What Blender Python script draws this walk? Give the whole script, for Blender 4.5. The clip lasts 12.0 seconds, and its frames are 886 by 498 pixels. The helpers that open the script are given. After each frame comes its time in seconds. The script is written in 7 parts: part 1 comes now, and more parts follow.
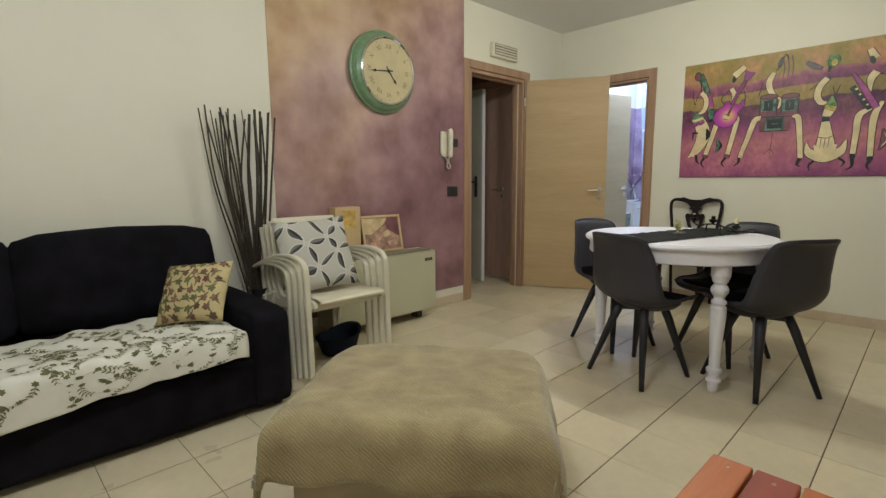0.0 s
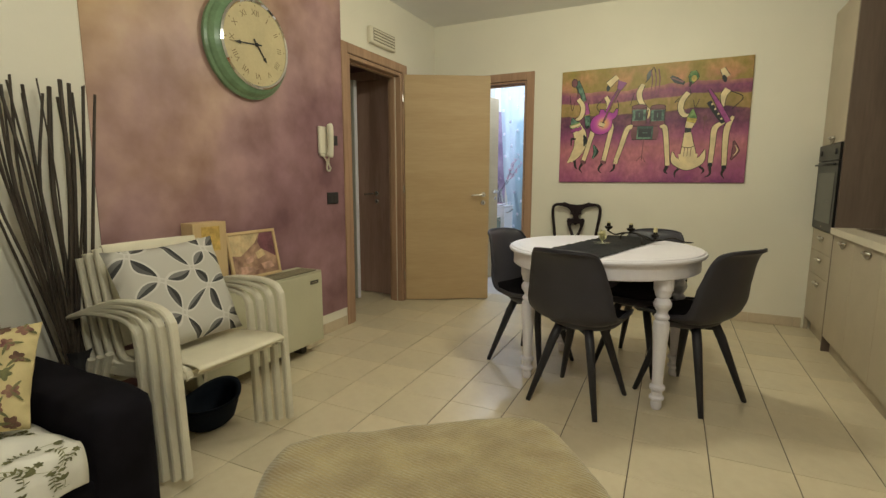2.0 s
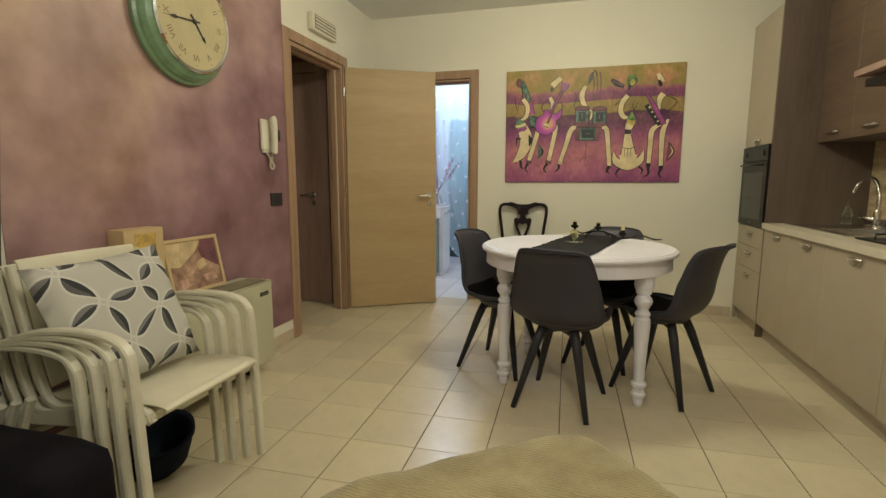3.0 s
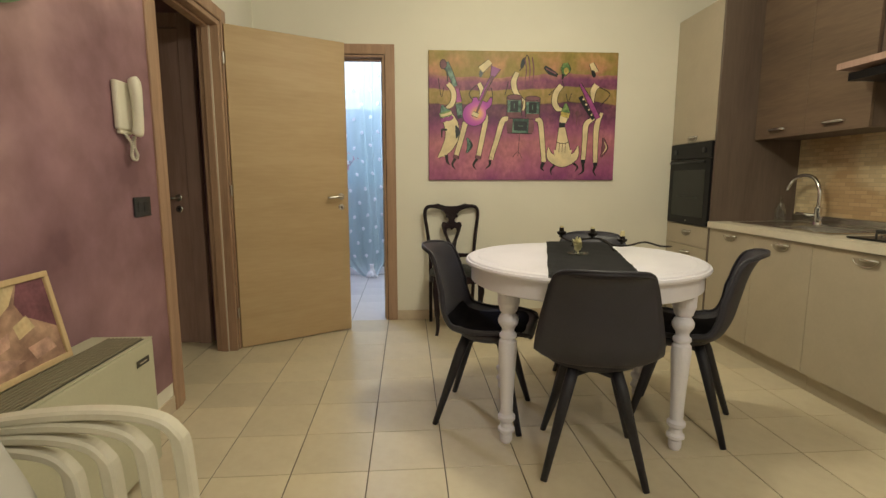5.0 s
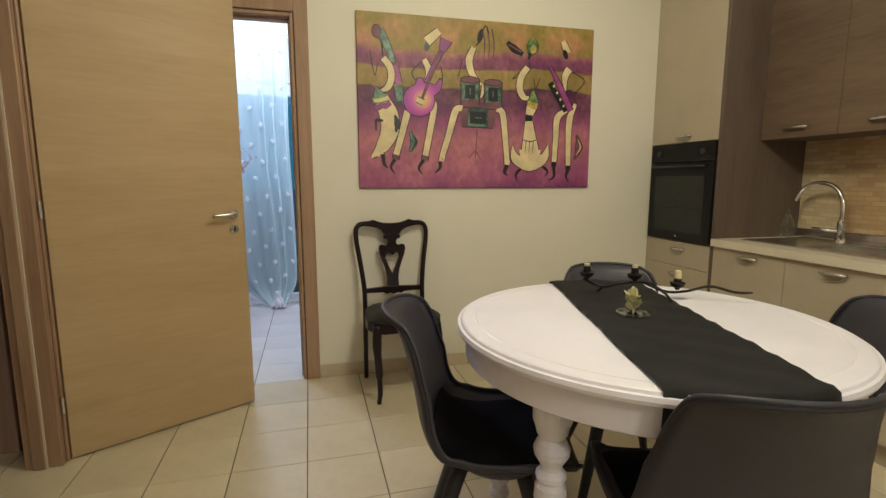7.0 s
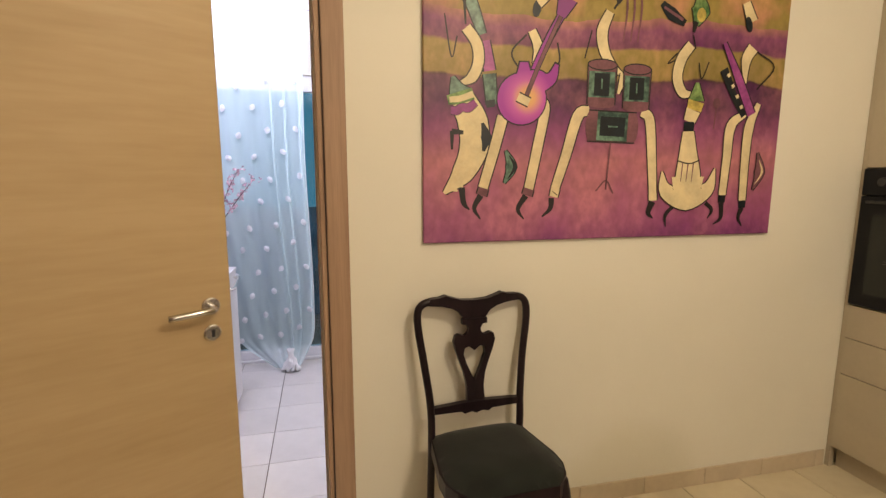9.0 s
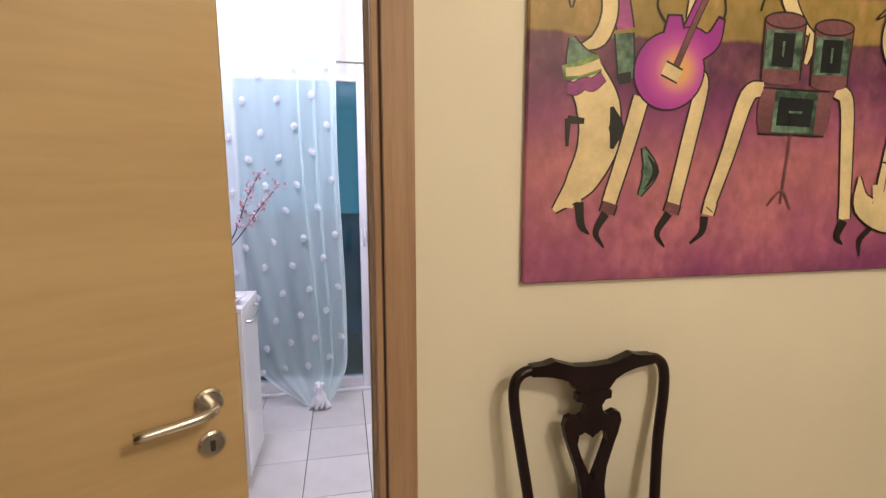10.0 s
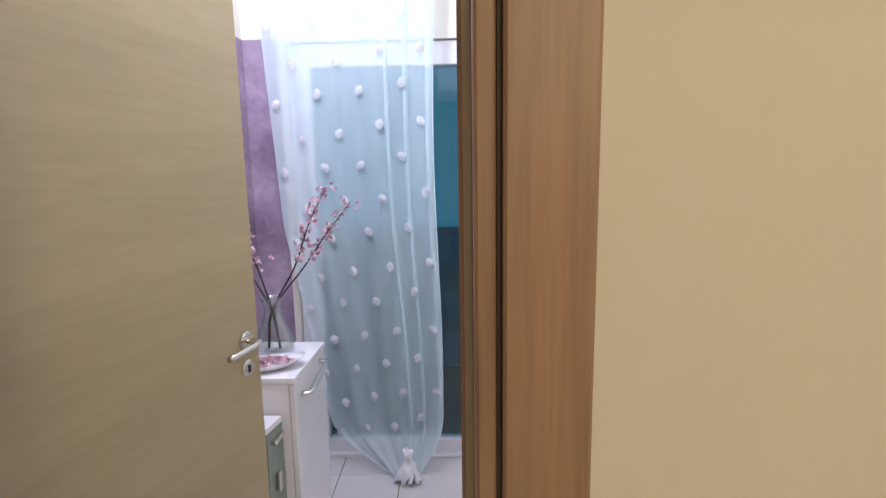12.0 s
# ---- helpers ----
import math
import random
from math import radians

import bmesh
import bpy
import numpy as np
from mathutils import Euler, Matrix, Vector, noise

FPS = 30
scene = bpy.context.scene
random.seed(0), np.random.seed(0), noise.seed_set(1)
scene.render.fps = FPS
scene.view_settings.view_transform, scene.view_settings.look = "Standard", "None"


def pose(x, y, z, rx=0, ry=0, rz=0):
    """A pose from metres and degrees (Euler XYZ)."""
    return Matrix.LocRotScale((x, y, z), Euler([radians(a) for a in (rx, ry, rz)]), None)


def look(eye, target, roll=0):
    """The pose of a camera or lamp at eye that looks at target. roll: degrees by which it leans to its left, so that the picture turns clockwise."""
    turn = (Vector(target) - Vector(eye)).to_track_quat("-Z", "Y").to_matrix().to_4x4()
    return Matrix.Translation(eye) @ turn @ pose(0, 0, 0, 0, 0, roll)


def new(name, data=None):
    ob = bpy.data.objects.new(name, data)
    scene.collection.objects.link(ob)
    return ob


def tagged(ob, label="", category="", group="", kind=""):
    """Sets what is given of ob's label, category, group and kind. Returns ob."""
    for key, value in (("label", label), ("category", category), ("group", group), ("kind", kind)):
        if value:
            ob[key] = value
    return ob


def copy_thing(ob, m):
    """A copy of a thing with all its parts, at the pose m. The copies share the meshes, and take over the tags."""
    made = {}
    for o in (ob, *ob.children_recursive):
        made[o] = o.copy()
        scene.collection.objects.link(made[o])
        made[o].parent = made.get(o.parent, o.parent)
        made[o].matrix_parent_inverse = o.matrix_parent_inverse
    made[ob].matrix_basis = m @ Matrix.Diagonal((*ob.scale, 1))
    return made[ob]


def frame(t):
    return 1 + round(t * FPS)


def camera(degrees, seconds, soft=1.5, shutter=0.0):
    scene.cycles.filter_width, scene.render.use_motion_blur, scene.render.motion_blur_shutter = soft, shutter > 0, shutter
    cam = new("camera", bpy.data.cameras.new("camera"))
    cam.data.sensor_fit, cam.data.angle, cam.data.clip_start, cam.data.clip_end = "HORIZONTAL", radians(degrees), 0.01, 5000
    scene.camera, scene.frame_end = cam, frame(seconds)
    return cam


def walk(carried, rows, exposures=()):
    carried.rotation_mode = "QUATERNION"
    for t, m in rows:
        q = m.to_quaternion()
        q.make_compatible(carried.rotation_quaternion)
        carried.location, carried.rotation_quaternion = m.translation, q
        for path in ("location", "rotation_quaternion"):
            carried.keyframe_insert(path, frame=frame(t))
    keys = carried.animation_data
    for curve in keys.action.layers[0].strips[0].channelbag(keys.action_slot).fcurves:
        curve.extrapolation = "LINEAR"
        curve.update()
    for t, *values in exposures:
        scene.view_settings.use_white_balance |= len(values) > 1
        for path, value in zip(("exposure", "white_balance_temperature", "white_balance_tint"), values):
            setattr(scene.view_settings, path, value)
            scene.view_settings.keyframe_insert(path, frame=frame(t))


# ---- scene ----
cam = camera(84.7, 12.0, soft=1.4)
PATH = [
    (0, (0.062, 0.271, 1.102), (-1.37, 1.639, 0.821), -0.3),
    (0.5, (-0.041, 0.317, 1.094), (-1.353, 1.8, 0.813), 0.0),
    (1, (-0.253, 0.387, 1.102), (-1.451, 1.965, 0.825), 0.1),
    (1.5, (-0.416, 0.418, 1.104), (-1.534, 2.052, 0.821), 0.1),
    (2, (-0.662, 0.415, 1.143), (-1.533, 2.193, 0.858), 0.1),
    (2.5, (-0.847, 0.426, 1.123), (-1.534, 2.283, 0.843), 0.1),
    (4.5, (-1.672, 0.839, 1.129), (-1.685, 2.82, 0.851), -0.0),
    (5, (-1.789, 1.113, 1.116), (-1.681, 3.09, 0.836), -0.0),
    (5.5, (-1.886, 1.343, 1.102), (-1.741, 3.318, 0.822), 0.0),
    (6, (-1.941, 1.571, 1.101), (-1.653, 3.53, 0.824), 0.0),
    (6.5, (-1.959, 1.777, 1.121), (-1.581, 3.721, 0.841), 0.0),
    (7, (-1.919, 2.09, 1.164), (-1.431, 4.009, 0.883), -0.0),
    (9, (-2.003, 3.273, 1.353), (-1.558, 5.199, 1.053), 0.1),
    (9.5, (-2.036, 3.552, 1.337), (-1.65, 5.491, 1.035), -0.0),
    (10, (-2.085, 3.844, 1.374), (-1.723, 5.788, 1.074), -0.0),
    (10.5, (-2.079, 4.067, 1.386), (-1.73, 6.013, 1.085), -0.1),
    (11, (-2.045, 4.288, 1.416), (-1.83, 6.251, 1.101), -0.3),
    (11.5, (-2.039, 4.447, 1.408), (-2.001, 6.422, 1.1), -0.6),
    (12, (-2.05, 4.563, 1.411), (-2.121, 6.541, 1.119), -1.0),
]
# the clip's camera drifts warmer and brighter near the far wall
EXPOSURES = [
    (0.0, 0.02, 5500, 6), (1.0, -0.04, 5900, 4), (2.0, -0.04, 6250, 3), (4.5, 0.06, 6400, 5), (5.5, 0.14, 6450, 9), (7.0, 0.06, 6350, 8),
    (9.0, 0.34, 7300, 20), (10.5, 0.27, 7100, 20), (11.0, 0.20, 7050, 19), (12.0, 0.01, 7000, 17),
]
walk(cam, [(t, look(eye, target, roll)) for t, eye, target, roll in PATH], EXPOSURES)

# ---- world and lamps ----
world = bpy.data.worlds.new("world")
scene.world = world
world.use_nodes = True
world.node_tree.nodes["Background"].inputs[0].default_value = (0.018, 0.15, 0.25, 1)
world.node_tree.nodes["Background"].inputs[1].default_value = 1.1
scene.view_settings.exposure = 0.0

WARM, COOL = (1.0, 0.92, 0.71), (0.62, 0.70, 1.0)
CEIL = 2.63


def lamp(name, kind, place, power, colour, size=0.2, target=None):
    data = bpy.data.lights.new(name, kind)
    data.energy, data.color = power, colour
    if kind == "AREA":
        data.shape, data.size = "DISK", size
    else:
        data.shadow_soft_size = size
    ob = new(name, data)
    ob.matrix_world = look(place, target) if target else pose(*place)
    return ob


lamp("dining_lamp_bulb", "POINT", (-1.14, 3.22, CEIL - 0.30), 37, (1.0, 0.91, 0.665), 0.09)
lamp("sofa_lamp_bulb", "POINT", (-0.92, 0.72, CEIL - 0.30), 39, (1.0, 0.925, 0.80), 0.09)
lamp("bathroom_lamp_bulb", "POINT", (-2.52, 5.78, CEIL - 0.22), 50, COOL, 0.10)

# ---- materials ----


def material(name, base, rough=0.5, metal=0.0, spread=0.12, scale=6.0, grain=80.0, bump=0.05, other=None, sheen=0.0, spec=0.5):
    """Base colour varied by broad stains and fine grain, with a fine relief."""
    m = bpy.data.materials.new(name)
    m.use_nodes = True
    t = m.node_tree
    n, l = t.nodes, t.links
    b = n["Principled BSDF"]
    b.inputs["Roughness"].default_value = rough
    b.inputs["Metallic"].default_value = metal
    b.inputs["Specular IOR Level"].default_value = spec
    if sheen:
        b.inputs["Sheen Weight"].default_value = sheen
    co = n.new("ShaderNodeTexCoord")
    broad, fine = n.new("ShaderNodeTexNoise"), n.new("ShaderNodeTexNoise")
    broad.inputs["Scale"].default_value, broad.inputs["Detail"].default_value = scale, 4
    fine.inputs["Scale"].default_value, fine.inputs["Detail"].default_value = grain, 3
    l.new(co.outputs["Object"], broad.inputs["Vector"])
    l.new(co.outputs["Object"], fine.inputs["Vector"])
    mix = n.new("ShaderNodeMixRGB")
    mix.inputs[1].default_value = (*[max(0, c * (1 - spread)) for c in base], 1)
    mix.inputs[2].default_value = (*(other or [min(1, c * (1 + spread)) for c in base]), 1)
    ramp = n.new("ShaderNodeValToRGB")
    ramp.color_ramp.elements[0].position, ramp.color_ramp.elements[1].position = 0.35, 0.65
    l.new(broad.outputs["Fac"], ramp.inputs[0])
    l.new(ramp.outputs[0], mix.inputs[0])
    mul = n.new("ShaderNodeMixRGB")
    mul.blend_type, mul.inputs[0].default_value = "OVERLAY", min(0.6, spread * 1.5)
    l.new(mix.outputs[0], mul.inputs[1])
    l.new(fine.outputs["Fac"], mul.inputs[2])
    l.new(mul.outputs[0], b.inputs["Base Color"])
    if bump:
        bm_ = n.new("ShaderNodeBump")
        bm_.inputs["Strength"].default_value, bm_.inputs["Distance"].default_value = bump, 0.01
        l.new(fine.outputs["Fac"], bm_.inputs["Height"])
        l.new(bm_.outputs[0], b.inputs["Normal"])
    return m


def wood(name, light, dark, rough=0.45, axis="Z", rings=18.0, stretch=14.0, bump=0.04, even=0.5):
    """Veneer: grain drawn out along one axis."""
    m = material(name, light, rough, spread=0.05, bump=0)
    t = m.node_tree
    n, l = t.nodes, t.links
    b = n["Principled BSDF"]
    co, mp = n.new("ShaderNodeTexCoord"), n.new("ShaderNodeMapping")
    s = [1.0, 1.0, 1.0]
    s["XYZ".index(axis)] = 1.0 / stretch
    mp.inputs["Scale"].default_value = s
    l.new(co.outputs["Object"], mp.inputs["Vector"])
    a, c = n.new("ShaderNodeTexNoise"), n.new("ShaderNodeTexNoise")
    a.inputs["Scale"].default_value, a.inputs["Detail"].default_value, a.inputs["Distortion"].default_value = rings, 6, 0.6
    c.inputs["Scale"].default_value, c.inputs["Detail"].default_value = rings * 9, 3
    l.new(mp.outputs[0], a.inputs["Vector"])
    l.new(mp.outputs[0], c.inputs["Vector"])
    add = n.new("ShaderNodeMath")
    add.operation = "MULTIPLY_ADD"
    add.inputs[1].default_value = 0.555
    l.new(c.outputs["Fac"], add.inputs[0])
    l.new(a.outputs["Fac"], add.inputs[2])
    ramp = n.new("ShaderNodeValToRGB")
    ramp.color_ramp.elements[0].position, ramp.color_ramp.elements[1].position = 0.72 - even * 0.3, 0.72 + even * 0.3
    ramp.color_ramp.elements[0].color, ramp.color_ramp.elements[1].color = (*dark, 1), (*light, 1)
    l.new(add.outputs[0], ramp.inputs[0])
    l.new(ramp.outputs[0], b.inputs["Base Color"])
    bp = n.new("ShaderNodeBump")
    bp.inputs["Strength"].default_value, bp.inputs["Distance"].default_value = bump, 0.004
    l.new(add.outputs[0], bp.inputs["Height"])
    l.new(bp.outputs[0], b.inputs["Normal"])
    return m


def plain(name, base, rough=0.5, metal=0.0):
    return material(name, base, rough, metal, spread=0.04, bump=0.01)


def glass_material(name, tint=(1, 1, 1), rough=0.0):
    m = bpy.data.materials.new(name)
    m.use_nodes = True
    b = m.node_tree.nodes["Principled BSDF"]
    b.inputs["Base Color"].default_value = (*tint, 1)
    b.inputs["Roughness"].default_value, b.inputs["Transmission Weight"].default_value, b.inputs["IOR"].default_value = rough, 1.0, 1.45
    return m


def plum_material():
    """Decorative plaster: plum clouds, turning to tan towards the upper south end."""
    m = material("plum_plaster", (0.25, 0.14, 0.145), 0.45, spread=0.25, scale=2.6, grain=26, bump=0.05)
    t = m.node_tree
    n, l = t.nodes, t.links
    b = n["Principled BSDF"]
    co, sep = n.new("ShaderNodeTexCoord"), n.new("ShaderNodeSeparateXYZ")
    l.new(co.outputs["Object"], sep.inputs[0])
    clouds, puffs = n.new("ShaderNodeTexNoise"), n.new("ShaderNodeTexNoise")
    clouds.inputs["Scale"].default_value, clouds.inputs["Detail"].default_value = 1.6, 5
    puffs.inputs["Scale"].default_value, puffs.inputs["Detail"].default_value = 4.2, 7
    l.new(co.outputs["Object"], clouds.inputs["Vector"])
    l.new(co.outputs["Object"], puffs.inputs["Vector"])

    def op(o, a, b_, c=0.0):
        q = n.new("ShaderNodeMath")
        q.operation = o
        for i, v in enumerate((a, b_, c)):
            if isinstance(v, (int, float)):
                q.inputs[i].default_value = v
            else:
                l.new(v, q.inputs[i])
        return q.outputs[0]
    lean = op("ADD", op("MULTIPLY", sep.outputs["Z"], 0.42), op("MULTIPLY", sep.outputs["Y"], -0.36))
    f = op("ADD", op("ADD", lean, op("MULTIPLY", clouds.outputs["Fac"], 0.9)), 0.25)
    tone = n.new("ShaderNodeValToRGB")
    e = tone.color_ramp.elements
    e[0].position, e[0].color = 0.12, (0.275, 0.150, 0.175, 1)
    e[1].position, e[1].color = 0.92, (0.52, 0.35, 0.205, 1)
    e.new(0.48).color = (0.40, 0.248, 0.25, 1)
    l.new(f, tone.inputs[0])
    soft = n.new("ShaderNodeMixRGB")
    soft.blend_type, soft.inputs[0].default_value = "SOFT_LIGHT", 0.46
    l.new(tone.outputs[0], soft.inputs[1])
    ramp = n.new("ShaderNodeValToRGB")
    ramp.color_ramp.elements[0].position, ramp.color_ramp.elements[1].position = 0.3, 0.72
    l.new(puffs.outputs["Fac"], ramp.inputs[0])
    l.new(ramp.outputs[0], soft.inputs[2])
    l.new(soft.outputs[0], b.inputs["Base Color"])
    return m


M_WALL = material("wall_paint", (0.80, 0.77, 0.665), 0.75, spread=0.025, scale=1.5, grain=120, bump=0.05)
M_CEIL = material("ceiling_paint", (0.78, 0.77, 0.73), 0.8, spread=0.02, scale=1.2, grain=120, bump=0.04)
M_PLUM = plum_material()
M_LILAC = material("lilac_plaster", (0.30, 0.21, 0.30), 0.55, spread=0.22, scale=3.5, grain=30, bump=0.05, other=(0.42, 0.32, 0.41))
M_GROUT = material("grout", (0.16, 0.13, 0.09), 0.9, spread=0.15, grain=200)
M_OAK = wood("oak_veneer", (0.525, 0.388, 0.225), (0.44, 0.315, 0.172), 0.42, "X", 7, 9, even=0.9)
M_OAK.node_tree.nodes["Principled BSDF"].inputs["Specular IOR Level"].default_value = 0.2
M_FRAME = wood("oak_frame", (0.435, 0.282, 0.185), (0.30, 0.180, 0.118), 0.42, "Z", 20, 22, even=0.7)
M_BROWN = wood("brown_door", (0.42, 0.28, 0.23), (0.33, 0.21, 0.17), 0.45, "Z", 8, 12)
M_DARKWOOD = wood("smoked_oak", (0.18, 0.122, 0.082), (0.105, 0.070, 0.048), 0.5, "Y", 9, 10, even=0.8)
M_DARKPANEL = wood("smoked_oak_upright", (0.145, 0.105, 0.082), (0.095, 0.067, 0.052), 0.5, "Z", 9, 10, even=0.8)
M_BEIGE = material("beige_laminate", (0.47, 0.405, 0.305), 0.42, spread=0.03, grain=60, bump=0.01)
M_WHITEPAINT = material("white_lacquer", (0.82, 0.80, 0.885), 0.32, spread=0.03, scale=5, grain=40, bump=0.02)
M_BLACKPLASTIC = material("black_plastic", (0.025, 0.025, 0.028), 0.42, spread=0.15, grain=150, bump=0.03)
M_CHAIR = material("charcoal_shell", (0.034, 0.0325, 0.045), 0.48, spread=0.12, grain=220, bump=0.04)
M_CHAIRLEG = material("charcoal_wood", (0.019, 0.0185, 0.026), 0.5, spread=0.2, grain=90, bump=0.04)
M_STEEL = plain("brushed_steel", (0.62, 0.60, 0.57), 0.25, 1.0)
M_CHROME = plain("chrome", (0.75, 0.75, 0.75), 0.08, 1.0)
M_SOFA = material("black_weave", (0.0085, 0.0075, 0.0105), 0.9, spread=0.3, scale=9, grain=420, bump=0.25, spec=0.1)
M_CREAMPAINT = material("cream_enamel", (0.66, 0.62, 0.50), 0.35, spread=0.05, scale=8, grain=60, bump=0.02)
M_CONV = material("convector_enamel", (0.52, 0.50, 0.36), 0.4, spread=0.03, scale=4, grain=90, bump=0.01)

# ---- builders ----


def part(name, bm, mat, parent=None, label="", smooth=False):
    me = bpy.data.meshes.new(name)
    bmesh.ops.recalc_face_normals(bm, faces=bm.faces)
    bm.to_mesh(me)
    bm.free()
    for mm in (mat if isinstance(mat, (list, tuple)) else [mat]):
        me.materials.append(mm)
    if smooth:
        for p in me.polygons:
            p.use_smooth = True
    ob = new(name, me)
    if parent:
        ob.parent = parent
    if label:
        ob["label"] = label
    return ob


def thing(name, label, category, place=(0, 0, 0), rz=0.0, group=""):
    ob = new(name)
    ob.empty_display_size = 0.1
    ob.matrix_world = pose(*place, 0, 0, rz)
    return tagged(ob, label, category, group)


def structure(ob, label="", category=""):
    return tagged(ob, label, category, kind="structure")


def add_box(bm, lo, hi, bevel=0.0, seg=2, m=None):
    vs = [bm.verts.new((x, y, z)) for z in (lo[2], hi[2]) for y in (lo[1], hi[1]) for x in (lo[0], hi[0])]
    fs = [bm.faces.new([vs[i] for i in q]) for q in ((0, 2, 3, 1), (4, 5, 7, 6), (0, 1, 5, 4), (2, 6, 7, 3), (0, 4, 6, 2), (1, 3, 7, 5))]
    if bevel:
        es = list({e for f in fs for e in f.edges})
        r = bmesh.ops.bevel(bm, geom=es, offset=bevel, segments=seg, profile=0.5, affect="EDGES")
        vs = list({v for f in r["faces"] for v in f.verts} | {v for v in vs if v.is_valid})
    if m is not None:
        bmesh.ops.transform(bm, matrix=m, verts=vs)
    return vs


def box(lo, hi, bevel=0.0, seg=2):
    bm = bmesh.new()
    add_box(bm, lo, hi, bevel, seg)
    return bm


def boxes(*pairs, bevel=0.0):
    bm = bmesh.new()
    for lo, hi in pairs:
        add_box(bm, lo, hi, bevel)
    return bm


def add_lathe(bm, profile, seg=32, centre=(0, 0, 0), m=None):
    """Turns (radius, height) pairs about z."""
    rings = []
    for r, z in profile:
        rings.append([bm.verts.new((centre[0] + r * math.cos(2 * math.pi * i / seg), centre[1] + r * math.sin(2 * math.pi * i / seg), centre[2] + z)) for i in range(seg)])
    for a, b in zip(rings, rings[1:]):
        for i in range(seg):
            bm.faces.new((a[i], a[(i + 1) % seg], b[(i + 1) % seg], b[i]))
    bm.faces.new(list(reversed(rings[0])))
    bm.faces.new(rings[-1])
    if m is not None:
        bmesh.ops.transform(bm, matrix=m, verts=[v for r in rings for v in r])


def lathe(profile, seg=32, centre=(0, 0, 0), m=None):
    bm = bmesh.new()
    add_lathe(bm, profile, seg, centre, m)
    return bm


def add_tube(bm, points, radius, seg=8, flat=1.0):
    """A round bar along points; radius is one number or one for each point; flat squashes it sideways."""
    pts = [Vector(p) for p in points]
    rad = radius if isinstance(radius, (list, tuple)) else [radius] * len(pts)
    rings, side = [], None
    for i, p in enumerate(pts):
        d = (pts[min(i + 1, len(pts) - 1)] - pts[max(i - 1, 0)]).normalized()
        if side is None:
            side = d.cross(Vector((0, 0, 1)))
            if side.length < 1e-3:
                side = d.cross(Vector((0, 1, 0)))
        side = (side - d * side.dot(d)).normalized()
        up = side.cross(d)
        rings.append([bm.verts.new(p + side * (rad[i] * flat * math.cos(2 * math.pi * k / seg)) + up * (rad[i] * math.sin(2 * math.pi * k / seg))) for k in range(seg)])
    for a, b in zip(rings, rings[1:]):
        for k in range(seg):
            bm.faces.new((a[k], a[(k + 1) % seg], b[(k + 1) % seg], b[k]))
    bm.faces.new(list(reversed(rings[0])))
    bm.faces.new(rings[-1])


def tube(points, radius, seg=8, flat=1.0):
    bm = bmesh.new()
    add_tube(bm, points, radius, seg, flat)
    return bm


def arc(points, n=6):
    """A smooth line through points (Catmull-Rom)."""
    p = [Vector(q) for q in points]
    p = [2 * p[0] - p[1]] + p + [2 * p[-1] - p[-2]]
    out = []
    for i in range(1, len(p) - 2):
        for k in range(n):
            t = k / n
            out.append(0.5 * ((2 * p[i]) + (p[i + 1] - p[i - 1]) * t + (2 * p[i - 1] - 5 * p[i] + 4 * p[i + 1] - p[i + 2]) * t * t + (3 * p[i] - p[i - 1] - 3 * p[i + 1] + p[i + 2]) * t ** 3))
    return out + [p[-2]]


def prism(outline, lo, hi, axis="z", bevel=0.0):
    """A flat outline of (a, b) pairs given thickness along an axis."""
    bm = bmesh.new()
    put = {"z": lambda a, b, c: (a, b, c), "y": lambda a, b, c: (a, c, b), "x": lambda a, b, c: (c, a, b)}[axis]
    low = [bm.verts.new(put(a, b, lo)) for a, b in outline]
    high = [bm.verts.new(put(a, b, hi)) for a, b in outline]
    n = len(outline)
    bm.faces.new(list(reversed(low)))
    bm.faces.new(high)
    for i in range(n):
        bm.faces.new((low[i], low[(i + 1) % n], high[(i + 1) % n], high[i]))
    if bevel:
        bmesh.ops.bevel(bm, geom=[e for e in bm.edges if abs(e.calc_face_angle(0)) > 0.6], offset=bevel, segments=2, profile=0.5, affect="EDGES")
    return bm


# ---- the shell of the rooms ----
WX, EX, SY, NY = -2.98, 0.84, -1.70, 4.945
HALL_LO, HALL_HI, HALL_TOP = 3.536, 4.268, 2.042
BATH_LO, BATH_HI, BATH_TOP = -2.79, -2.039, 2.028
BX0, BX1, BY1 = -3.035, -1.30, 6.86
T = 0.12

floor_slab = structure(part("floor", box((-4.75, SY - T, -0.12), (EX + T, BY1 + 1.4, -0.004)), M_GROUT), "cream ceramic tiles with dark joints", "floor")
structure(part("ceiling", box((WX - T, SY - T, CEIL), (EX + T, NY + T, CEIL + 0.1)), M_CEIL), "plain matt white painted ceiling", "ceiling")
structure(part("ceiling_bathroom", box((BX0 - T, NY + T, CEIL), (BX1 + T, BY1 + T, CEIL + 0.1)), M_CEIL), "plain white bathroom ceiling", "ceiling")
structure(part("ceiling_hall", box((-4.75, 2.6, 2.42), (WX - T, 4.75, 2.5)), M_CEIL), "plain white hall ceiling", "ceiling")
structure(part("wall_west", boxes(((WX - T, SY - T, 0), (WX, HALL_LO - 0.03, CEIL)), ((WX - T, HALL_HI + 0.03, 0), (WX, NY, CEIL)), ((WX - T, HALL_LO - 0.03, HALL_TOP + 0.03), (WX, HALL_HI + 0.03, CEIL))), M_WALL), "white painted plaster wall", "wall")
structure(part("wall_west_plum", box((WX - 0.001, 1.675, 0.145), (WX + 0.004, HALL_LO - 0.100, CEIL - 0.001)), M_PLUM), "mottled plum and tan decorative plaster", "wall")
